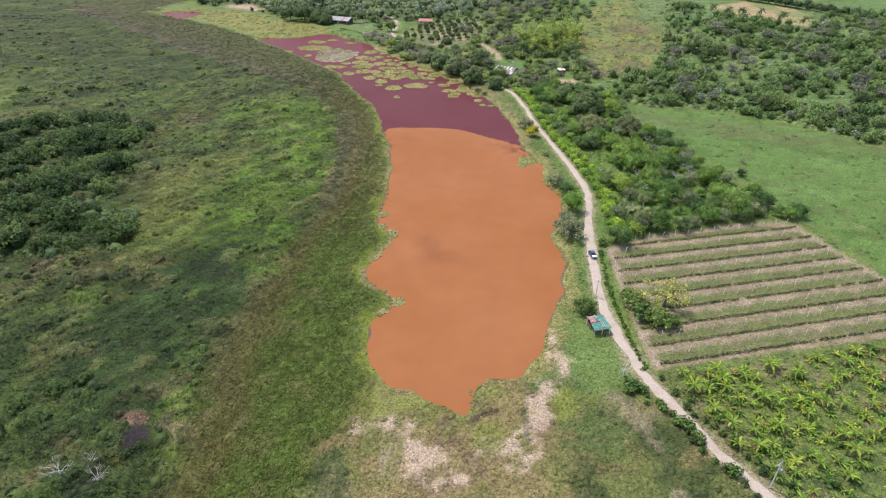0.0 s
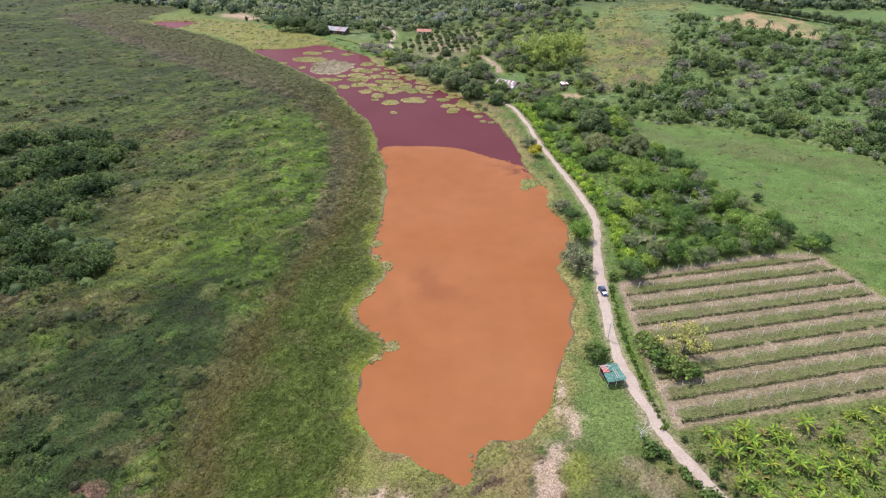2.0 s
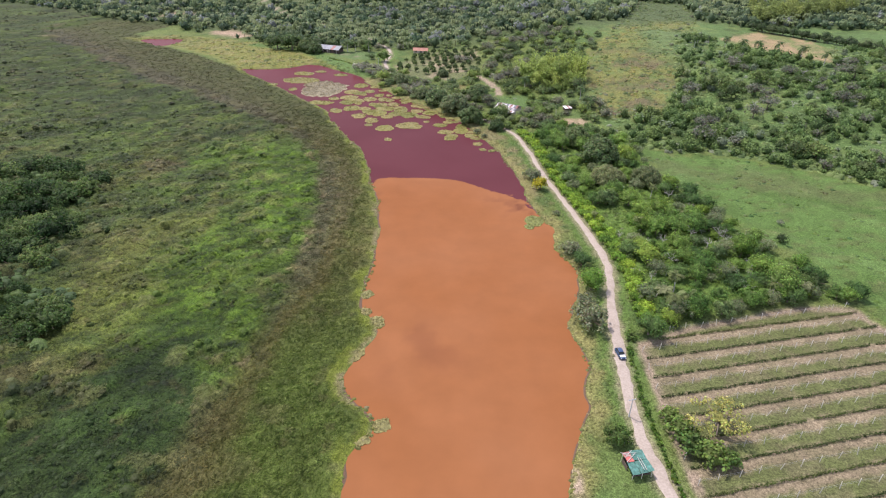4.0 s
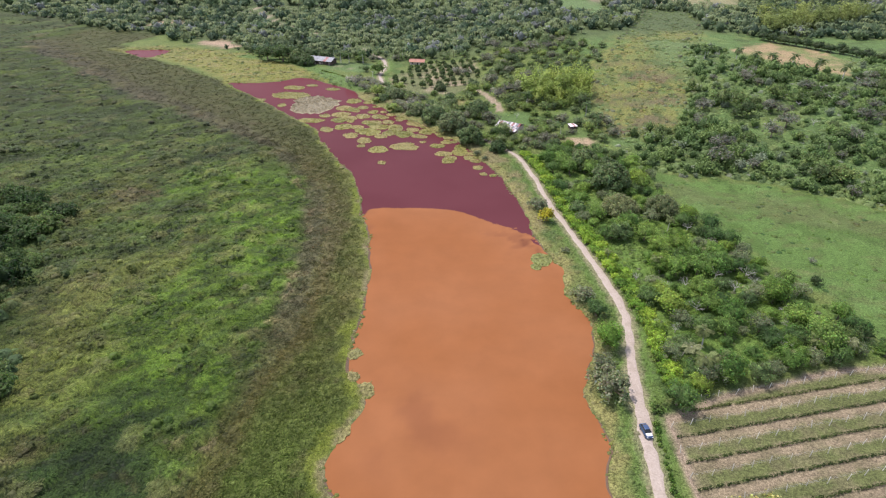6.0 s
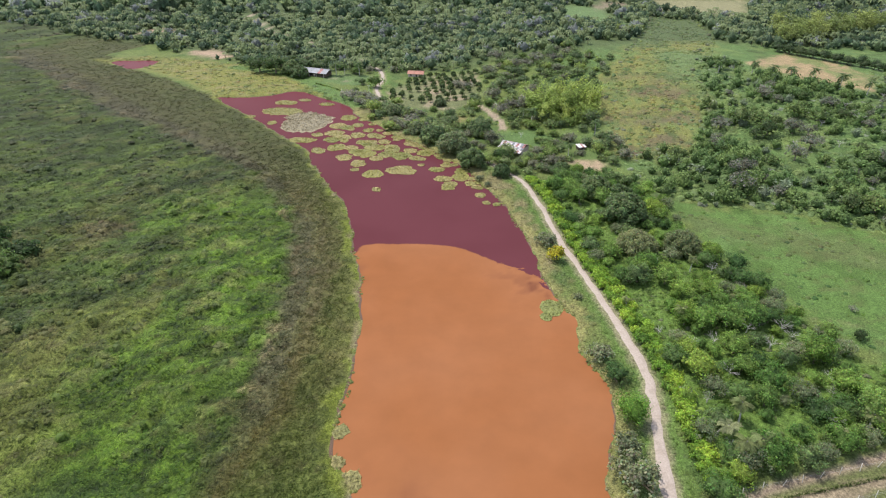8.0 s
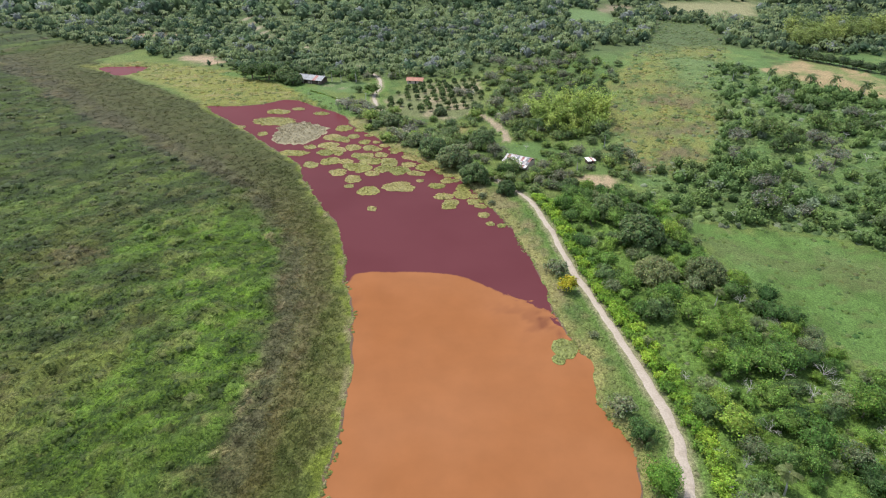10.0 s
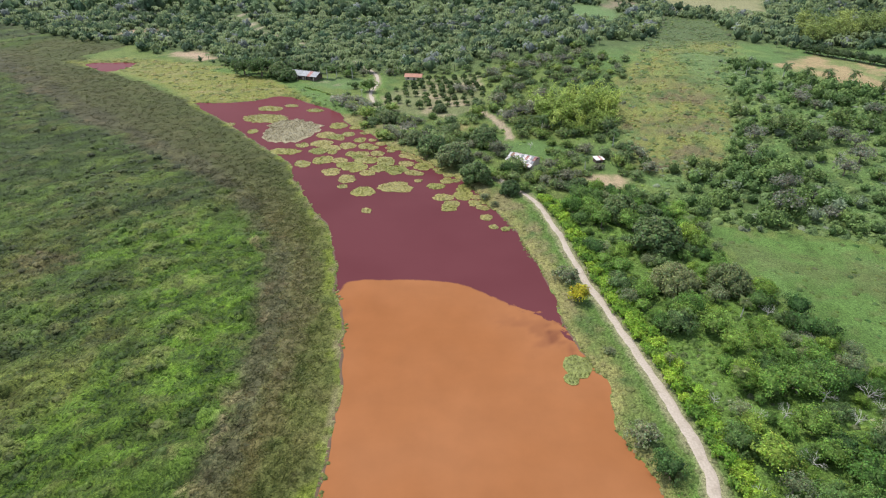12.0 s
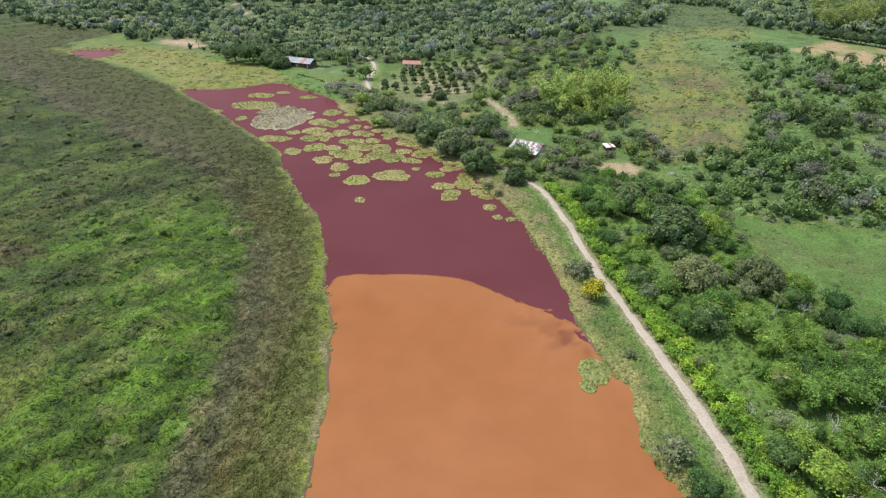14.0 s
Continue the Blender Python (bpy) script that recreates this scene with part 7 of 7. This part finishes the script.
plant([bamboo(601, (0.300, 0.390, 0.108), "tall yellow-green bamboo clump with feathery tops", "bamboo near the brown meadow"),
       bamboo(602, (0.270, 0.370, 0.104), "tall yellow-green bamboo clump with feathery tops", "bamboo near the brown meadow")],
      [(62, 432), (67, 427), (72, 434), (78, 428), (83, 433), (87, 426), (65, 440), (76, 442), (83, 444), (70, 445), (90, 436), (58, 438), (63, 422, 0.8), (85, 418, 0.75), (74, 418, 0.7), (93, 429), (80, 414, 0.55), (69, 416, 0.55), (90, 415, 0.5), (59, 428, 0.7)], 106, 1.4, 1.85)
plant([bamboo(603, (0.215, 0.275, 0.090), "dark green bamboo windbreak clump", "bamboo windbreak")],
      [(262 + 5.0 * k, 552 + 6 * (k % 3) + 3.0 * k, 1.7) for k in range(26)] + [(272 + 9 * k, 585 + 7 * (k % 2) + 3.0 * k, 1.9) for k in range(12)] + [(150 + 7 * k, 600 + 4 * (k % 2), 0.8) for k in range(4)], 107, 0.85, 1.2)


plant([broadleaf(384, (0.075, 0.118, 0.050), "dark green tree in the field's windbreak", 4.2, 5.0, 0.2, "windbreak trees", 9, 320, 0.48, name="windbreak_tree"),
       broadleaf(385, (0.060, 0.100, 0.044), "deep green tree in the field's windbreak", 4.2, 5.4, 0.2, "windbreak trees", 9, 320, 0.48, name="windbreak_tree")],
      [(246 + 2.2 * k + 2.0 * (k % 2), 529 - 3.6 * k, 1.15) for k in range(24)], 108, 0.9, 1.2)


# ---- the vineyard ----
def vine_row(k):
    base = np.array((51.0, 112.0)) + ROW_UP * (k * ROW_STEP + 1.4)
    s = np.arange(-14, 110, 0.25)
    p = base + s[:, None] * ROW_WAY
    ok = (beyond(p[:, 0], p[:, 1], FIELD) < -1.2)
    if ok.sum() < 12:
        return
    s0, s1 = s[ok][0], s[ok][-1]
    start = base + s0 * ROW_WAY
    rng = np.random.default_rng(700 + k)
    ob = thing("vine_row", pose(start[0], start[1], 0.45, 0, 0, 12.1), "row of low dark green vines on pale posts", "crop row", "rows of the vineyard")
    length = s1 - s0
    n = int(length * 26)
    u = rng.random(n) * length
    thin = value_noise(u, u * 0 + k, 3.0, 90) < 0.9
    u = u[thin]
    at = np.column_stack([u, rng.normal(size=len(u)) * 0.16 + 0.10 * np.sin(u * 0.7 + k), 0.08 + 0.62 * rng.random(len(u))])
    v, f = cards(rng, at, rng.normal(size=(len(u), 3)) + (0, 0, 0.7), 0.26)
    tone = np.repeat(np.array((0.058, 0.090, 0.026)) * (0.6 + 0.9 * rng.random((len(u), 1))), 4, 0)
    hung("vine_foliage", mesh_of("vine_foliage", v, f, LEAVES, tone), ob)
    for j in range(int(length / 4.8) + 1):
        q = pose(min(j * 4.8 + 0.3 + 0.4 * rng.random(), length), 2.9 + 0.15 * rng.normal(), 0, 5 * rng.normal(), 5 * rng.normal(), 0)
        hung("post", POST_MESH, ob, at=q)
    for z in (1.15, 1.6):
        wv, wf = tube([(0, 2.9, z), (length / 2, 2.9, z - 0.05), (length, 2.9, z)], [0.012] * 3, 4)
        hung("wire", mesh_of("wire", wv, wf, METAL), ob)


pv, pf = tube([(0, 0, -0.4), (0.02, 0, 0.9), (0.03, 0.02, 2.05), (0.03, 0.02, 2.1)], [0.075, 0.07, 0.065, 0.02], 6)
POST_MESH = mesh_of("post", pv, pf, POST_WOOD)
for k in range(0, 10):
    vine_row(k)

# ---- bananas ----
banana_rng = np.random.default_rng(111)
near_ground = np.array([(54, 108), (116, 122), (131, 125), (118, 98), (96, 76), (67, 74), (62, 84), (56, 97)], float)
spots = strewn(near_ground, 3.55, 112, 1.0)
spots = spots[(fbm(spots[:, 0], spots[:, 1], 9, 113) < 0.75) & (away(spots[:, 0], spots[:, 1], road_mid) > 4)]
plant([lambda: banana("banana_plant", 611, "bright green banana plant with arching leaves", 3.4, "banana plants", 8),
       lambda: banana("banana_plant", 612, "banana plant with torn yellowish leaves", 3.0, "banana plants", 8, (0.21, 0.29, 0.04)),
       lambda: banana("banana_plant", 613, "young green banana plant", 2.4, "banana plants", 7, (0.15, 0.24, 0.036))],
      [(x, y, 0.62 + 0.4 * banana_rng.random()) for x, y in spots] + [(56 + 1.5 * banana_rng.random(), 104 + 6 * banana_rng.random(), 1.1) for _ in range(4)] + [(61 + 6 * banana_rng.random(), 107 + 4 * banana_rng.random(), 1.2) for _ in range(6)], 114, 0.8, 1.25)
plant([shrub(345, (0.085, 0.155, 0.038), "green bush between the banana plants", "bushes in the plantation", 1.3, 1.5, 110, 0.42)], [(x, y, 1.0) for x, y in strewn(near_ground, 9.5, 115, 0.9)], 116, 0.6, 1.25)


def shoot_form(seed):
    """A low fan of young leaves round a short stalk."""
    rng = np.random.default_rng(seed)
    pieces = []
    for k in range(7):
        lv, lf = frond_leaf(0.75 + 0.4 * rng.random(), 0.24, 0.3 + 0.5 * rng.random(), 3)
        a, tip = 2 * np.pi * (k + 0.7 * rng.random()) / 7, -0.5 * rng.random()
        lv = np.column_stack([lv[:, 0] * np.cos(tip) + lv[:, 2] * np.sin(tip), lv[:, 1], lv[:, 2] * np.cos(tip) - lv[:, 0] * np.sin(tip)])
        lv = np.column_stack([lv[:, 0] * np.cos(a) - lv[:, 1] * np.sin(a), lv[:, 0] * np.sin(a) + lv[:, 1] * np.cos(a), lv[:, 2] + 0.25])
        pieces.append((lv, lf, np.ones(3) * (0.7 + 0.6 * rng.random())))
    return joined(pieces)


shoot_at = strewn(near_ground, 2.25, 124, 1.0)
shoot_at = shoot_at[(away(shoot_at[:, 0], shoot_at[:, 1], road_mid) > 4.5) & (fill_rng.random(len(shoot_at)) < 0.22 + 0.65 * smooth(-0.3, 0.4, fbm(shoot_at[:, 0], shoot_at[:, 1], 8, 125)) + 0.4 * (np.hypot(shoot_at[:, 0] - 65, shoot_at[:, 1] - 109) < 7))]
many("banana_shoots", [shoot_form(650 + k) for k in range(6)], np.column_stack([shoot_at, np.full(len(shoot_at), 0.4)]), 0.9 + 1.2 * fill_rng.random(len(shoot_at)) ** 1.3,
     np.array([(0.120, 0.215, 0.036), (0.085, 0.165, 0.034), (0.210, 0.280, 0.042), (0.230, 0.200, 0.070)])[fill_rng.choice(4, len(shoot_at), p=[0.42, 0.3, 0.2, 0.08])], LEAVES, "young banana shoots crowding between the grown plants", "banana shoots", 126)
weed_at = strewn(near_ground, 1.5, 121, 1.0)
weed_at = weed_at[fill_rng.random(len(weed_at)) < 0.30 + 0.65 * smooth(-0.3, 0.6, fbm(weed_at[:, 0], weed_at[:, 1], 6, 122))]
weed_at = weed_at[away(weed_at[:, 0], weed_at[:, 1], road_mid) > 3]
many("plantation_weeds", MOUNDS + SHRUB_FORMS[:4], np.column_stack([weed_at, np.full(len(weed_at), 0.4)]), 0.35 + 0.75 * fill_rng.random(len(weed_at)) ** 1.6,
     np.array([(0.095, 0.150, 0.040), (0.070, 0.115, 0.034), (0.150, 0.200, 0.045), (0.185, 0.160, 0.095)])[fill_rng.choice(4, len(weed_at), p=[0.4, 0.3, 0.2, 0.1])], BLADES, "green weeds and dry litter under the banana plants", "weeds", 123)


# ---- buildings ----
def tarp_shed():
    ob = thing("tarp_shed", pose(40.2, 127.3, 0.45, 0, 0, 12), "low roadside stall roofed with green and red sheets", "shed")
    for px in (-2.1, 0, 2.1):
        for py in (-2.4, 2.4):
            v, f = tube([(px, py, -0.4), (px, py, 1.2), (px + 0.03, py, 2.2 if py > 0 else 1.9)], [0.07, 0.065, 0.06], 6)
            hung("post", mesh_of("post", v, f, POST_WOOD), ob)
    for k, (mat_, px, py, w, l, dz) in enumerate(((TEAL, -1.45, -1.2, 1.7, 3.0, 0), (TEAL, 0.25, -1.2, 1.7, 3.0, 0.05), (TEAL, 1.75, -1.1, 1.4, 2.9, 0.02), (TEAL, 0.9, 1.6, 2.9, 2.4, 0.1), (RED_SHEET, -1.3, 0.9, 1.5, 1.3, 0.12), (RUST, -1.2, 2.1, 1.9, 1.2, 0.08))):
        sheet = part("roof_sheet", corrugated(w, l, 0.2, 0.05), mat_, ob, {0: "faded green sheet", 4: "red sheet", 5: "rusty sheet"}.get(k, ""))
        sheet.matrix_basis = pose(px, py, 2.1 + dz + 0.06 * py, 3.5, 1.5 * (k % 2), 4 * (k % 3 - 1))
    for ax, ay, bx, by in ((-2.3, 0.2, 0.4, 1.9), (-2.0, 1.4, 0.2, 2.9), (0.3, -2.2, 0.5, 1.0), (0.8, -2.3, 0.9, 0.6), (-1.8, 2.4, 0.8, 2.0), (-2.4, 2.8, -0.6, 1.2)):
        v, f = tube([(ax, ay, 2.36), ((ax + bx) / 2, (ay + by) / 2, 2.42), (bx, by, 2.40)], [0.07, 0.065, 0.06], 5)
        hung("pole", mesh_of("pole", v, f, PALE_BARK), ob, "pale loose pole weighing the roof down")
    part("counter", box((3.6, 0.5, 0.08), (0, -2.1, 0.9)), BOARDS, ob)
    part("back_wall", box((4.0, 0.08, 1.6), (0, 2.2, 0.8)), BOARDS, ob)
    for s in (-1, 1):
        part("side_wall", box((0.08, 2.2, 1.2), (2.0 * s, 1.1, 0.6)), BOARDS, ob)


def sheet_house():
    z = stand(41, 380) + 0.1
    ob = thing("sheet_house", pose(41, 380, z, 0, 0, -32) @ Matrix.Diagonal((0.98, 1.2, 1.2, 1)), "low house under white and rusty metal sheets", "house")
    for sx, sy, w, l in ((0, -3.6, 12, 0.2), (0, 3.6, 12, 0.2), (-5.9, 0, 0.2, 7), (5.9, 0, 0.2, 7)):
        part("wall", box((w, l, 2.9), (sx, sy, 1.15)), PLASTER, ob)
    part("door", box((0.95, 0.08, 2.0), (-1.5, -3.74, 1.0)), BOARDS, ob)
    for px in (-4, 1.5, 4.2):
        part("window", box((1.1, 0.08, 0.9), (px, -3.74, 1.5)), DARK, ob)
    rng = np.random.default_rng(801)
    for side in (-1, 1):
        for k in range(11):
            for course in range(2):
                mat_ = WORN_ZINC if rng.random() < 0.55 else RUST if rng.random() < 0.6 else ZINC
                sheet = part("roof_sheet", corrugated(1.25, 2.6 + 0.4 * rng.random(), 0.16, 0.06), mat_, ob, "rusty red sheet" if mat_ == RUST else "pale zinc sheet")
                y = 1.05 + 2.2 * course + 0.2 * rng.random()
                sheet.matrix_basis = pose(-6.2 + 1.2 * k, side * y, 3.80 - 0.305 * y + 0.03 * (k % 2) - 0.06 * course, -side * (17 + rng.normal()), 1.2 * rng.normal(), 3 * rng.normal())
    for k in range(4):
        sheet = part("roof_sheet", corrugated(1.3, 2.6, 0.16, 0.06), WORN_ZINC if k % 2 else RUST, ob)
        sheet.matrix_basis = pose(4.2 + 1.25 * k - 2, -5.4, 2.25 + 0.03 * (k % 2), 9, 0, 3)


def hut():
    ob = thing("hut", pose(75, 381, stand(75, 381) + 0.1, 0, 0, 15), "small wooden hut with a pale metal roof", "hut")
    for sx, sy, w, l in ((0, -1.5, 3.6, 0.12), (0, 1.5, 3.6, 0.12), (-1.75, 0, 0.12, 3), (1.75, 0, 0.12, 3)):
        part("wall", box((w, l, 2.3), (sx, sy, 0.85)), BOARDS, ob)
    for k in range(4):
        sheet = part("roof_sheet", corrugated(1.15, 4.0, 0.16, 0.05), (WORN_ZINC, RUST)[k == 2], ob)
        sheet.matrix_basis = pose(-1.65 + 1.1 * k, 0, 2.18 + 0.03 * (k % 2), 8, 0, 0)
    part("door", box((0.85, 0.06, 1.8), (0.4, -1.6, 0.8)), DARK, ob)


def hall_house():
    z = stand(-86, 539) + 0.1
    ob = thing("hall_house", pose(-86, 539, z, 0, 0, -20), "dark boarded hall under a broad pale metal roof", "house")
    for sx, sy, w, l in ((0, -4.6, 19, 0.2), (0, 4.6, 19, 0.2), (-9.4, 0, 0.2, 9), (9.4, 0, 0.2, 9)):
        part("wall", box((w, l, 3.4), (sx, sy, 1.4)), BOARDS, ob)
    for px in (-6.5, -2, 2.6, 6.6):
        part("window", box((1.4, 0.1, 1.2), (px, -4.76, 1.8)), DARK, ob)
    part("door", box((1.4, 0.1, 2.1), (0.4, -4.76, 1.05)), PLASTER, ob)
    for side in (-1, 1):
        for k in range(9):
            sheet = part("roof_sheet", corrugated(2.5, 6.6, 0.3, 0.06), RUST if (k, side) in ((6, -1), (3, 1)) else ZINC, ob)
            sheet.matrix_basis = pose(-9.7 + 2.42 * k, side * 3.0, 4.15 + 0.02 * (k % 2), -side * 19, 0, 0.4 * (k % 3 - 1))
    v, f = tube([(-10.8, 0, 5.2), (10.8, 0, 5.2)], [0.14, 0.14], 6)
    hung("ridge_cap", mesh_of("ridge_cap", v, f, ZINC), ob)
    for px in (-9, -3, 3, 9):
        v, f = tube([(px, -6.2, -0.4), (px, -6.2, 3.3)], [0.12, 0.11], 6)
        hung("porch_post", mesh_of("porch_post", v, f, POST_WOOD), ob)


def tiled_house():
    z = stand(-13, 541) + 0.1
    ob = thing("tiled_house", pose(-13, 541, z, 0, 0, -6), "small house with a red clay roof", "house")
    for sx, sy, w, l in ((0, -3.1, 11, 0.2), (0, 3.1, 11, 0.2), (-5.4, 0, 0.2, 6), (5.4, 0, 0.2, 6)):
        part("wall", box((w, l, 2.9), (sx, sy, 1.15)), PLASTER, ob)
    part("door", box((1.0, 0.08, 2.0), (0.6, -3.24, 1.0)), DARK, ob)
    for px in (-3.4, 3.4):
        part("window", box((1.2, 0.08, 1.0), (px, -3.24, 1.5)), DARK, ob)
    for side in (-1, 1):
        for k in range(6):
            sheet = part("roof_panel", corrugated(2.05, 4.4, 0.28, 0.09), CLAY, ob)
            sheet.matrix_basis = pose(-5.1 + 2.03 * k, side * 1.95, 3.2 + 0.02 * (k % 2), -side * 21, 0, 0)
    v, f = tube([(-6.2, 0, 3.98), (6.2, 0, 3.98)], [0.16, 0.16], 6)
    hung("ridge_tiles", mesh_of("ridge_tiles", v, f, CLAY), ob)


def car():
    """A small parked-looking car, nose towards -y."""
    ob = thing("car", pose(46.9, 163.6, 0.50, 0, 0, 7), "small dark blue car with a white bonnet on the dirt road", "car")
    def loft(sections, material, name, label=""):
        bm = bmesh.new()
        rings = []
        for y, w, z0, z1, inset in sections:
            rings.append([bm.verts.new(q) for q in ((-w / 2, y, z0), (-w / 2, y, (z0 + z1) / 2), (-w / 2 + inset, y, z1), (w / 2 - inset, y, z1), (w / 2, y, (z0 + z1) / 2), (w / 2, y, z0))])
        for a, b in zip(rings, rings[1:]):
            for k in range(6):
                bm.faces.new((a[k], a[(k + 1) % 6], b[(k + 1) % 6], b[k]))
        bm.faces.new(rings[0][::-1])
        bm.faces.new(rings[-1])
        bmesh.ops.recalc_face_normals(bm, faces=bm.faces)
        bmesh.ops.bevel(bm, geom=list(bm.edges), offset=0.04, segments=2, affect="EDGES")
        return part(name, bm, material, ob, label)
    loft([(-2.05, 1.5, 0.32, 0.66, 0.1), (-1.8, 1.68, 0.28, 0.80, 0.1), (-0.9, 1.74, 0.26, 0.92, 0.1), (1.5, 1.74, 0.26, 0.98, 0.1), (1.95, 1.66, 0.3, 0.96, 0.12), (2.1, 1.5, 0.36, 0.84, 0.12)], CAR_PAINT, "body")
    loft([(-1.72, 1.30, 0.80, 0.85, 0.04), (-0.98, 1.42, 0.90, 0.955, 0.04)], CAR_WHITE, "bonnet", "white bonnet")
    loft([(-0.95, 1.5, 0.92, 0.96, 0.2), (-0.35, 1.46, 0.94, 1.40, 0.22), (1.1, 1.44, 0.96, 1.44, 0.22), (1.75, 1.42, 0.94, 1.02, 0.2)], CAR_GLASS, "cabin_glass", "dark window glass")
    loft([(-0.32, 1.12, 1.40, 1.46, 0.06), (0.4, 1.16, 1.43, 1.50, 0.06), (1.08, 1.12, 1.42, 1.48, 0.06)], CAR_PAINT, "car_roof")
    for sx in (-0.8, 0.8):
        for sy in (-1.3, 1.3):
            bm = bmesh.new()
            bmesh.ops.create_cone(bm, cap_ends=True, segments=16, radius1=0.31, radius2=0.31, depth=0.2, matrix=pose(sx, sy, 0.31, 0, 90, 0))
            wheel = part("wheel", bm, RUBBER, ob)
            bm = bmesh.new()
            bmesh.ops.create_cone(bm, cap_ends=True, segments=12, radius1=0.18, radius2=0.16, depth=0.21, matrix=pose(sx * 1.01, sy, 0.31, 0, 90, 0))
            part("rim", bm, METAL, wheel)
        part("headlight", box((0.32, 0.12, 0.14), (sx * 0.72, -2.0, 0.62)), CAR_WHITE, ob)
        part("tail_light", box((0.26, 0.1, 0.16), (sx * 0.78, 2.06, 0.74)), RED_SHEET, ob)
        part("mirror", box((0.16, 0.1, 0.1), (sx * 1.18, -0.55, 0.98)), CAR_PAINT, ob)


def utility_pole(x, y, high, turn, drum):
    ob = thing("utility_pole", pose(x, y, stand(x, y), 0, 0, turn), "grey concrete power pole beside the road", "utility pole", "power poles")
    v, f = tube([(0, 0, -0.6), (0, 0, high * 0.5), (0, 0, high)], [0.16, 0.13, 0.10], 8)
    hung("shaft", mesh_of("shaft", v, f, CONCRETE, soft=True), ob)
    part("crossarm", box((1.9, 0.12, 0.14), (0, 0.12, high - 0.4)), METAL, ob)
    for px in (-0.8, 0, 0.8):
        v, f = tube([(px, 0.12, high - 0.34), (px, 0.12, high - 0.1)], [0.06, 0.04], 6)
        hung("insulator", mesh_of("insulator", v, f, CAR_WHITE), ob)
    if drum:
        v, f = tube([(0, -0.42, high - 2.2), (0, -0.42, high - 2.18), (0, -0.42, high - 1.3), (0, -0.42, high - 1.28)], [0.1, 0.3, 0.3, 0.1], 10)
        hung("transformer", mesh_of("transformer", v, f, METAL, soft=True), ob, "grey drum transformer")


tarp_shed()
sheet_house()
hut()
hall_house()
tiled_house()
car()
utility_pole(43.0, 142, 5.6, 15, False)
utility_pole(62.6, 79, 7.5, 35, True)
utility_pole(-42, 480, 8, 10, False)
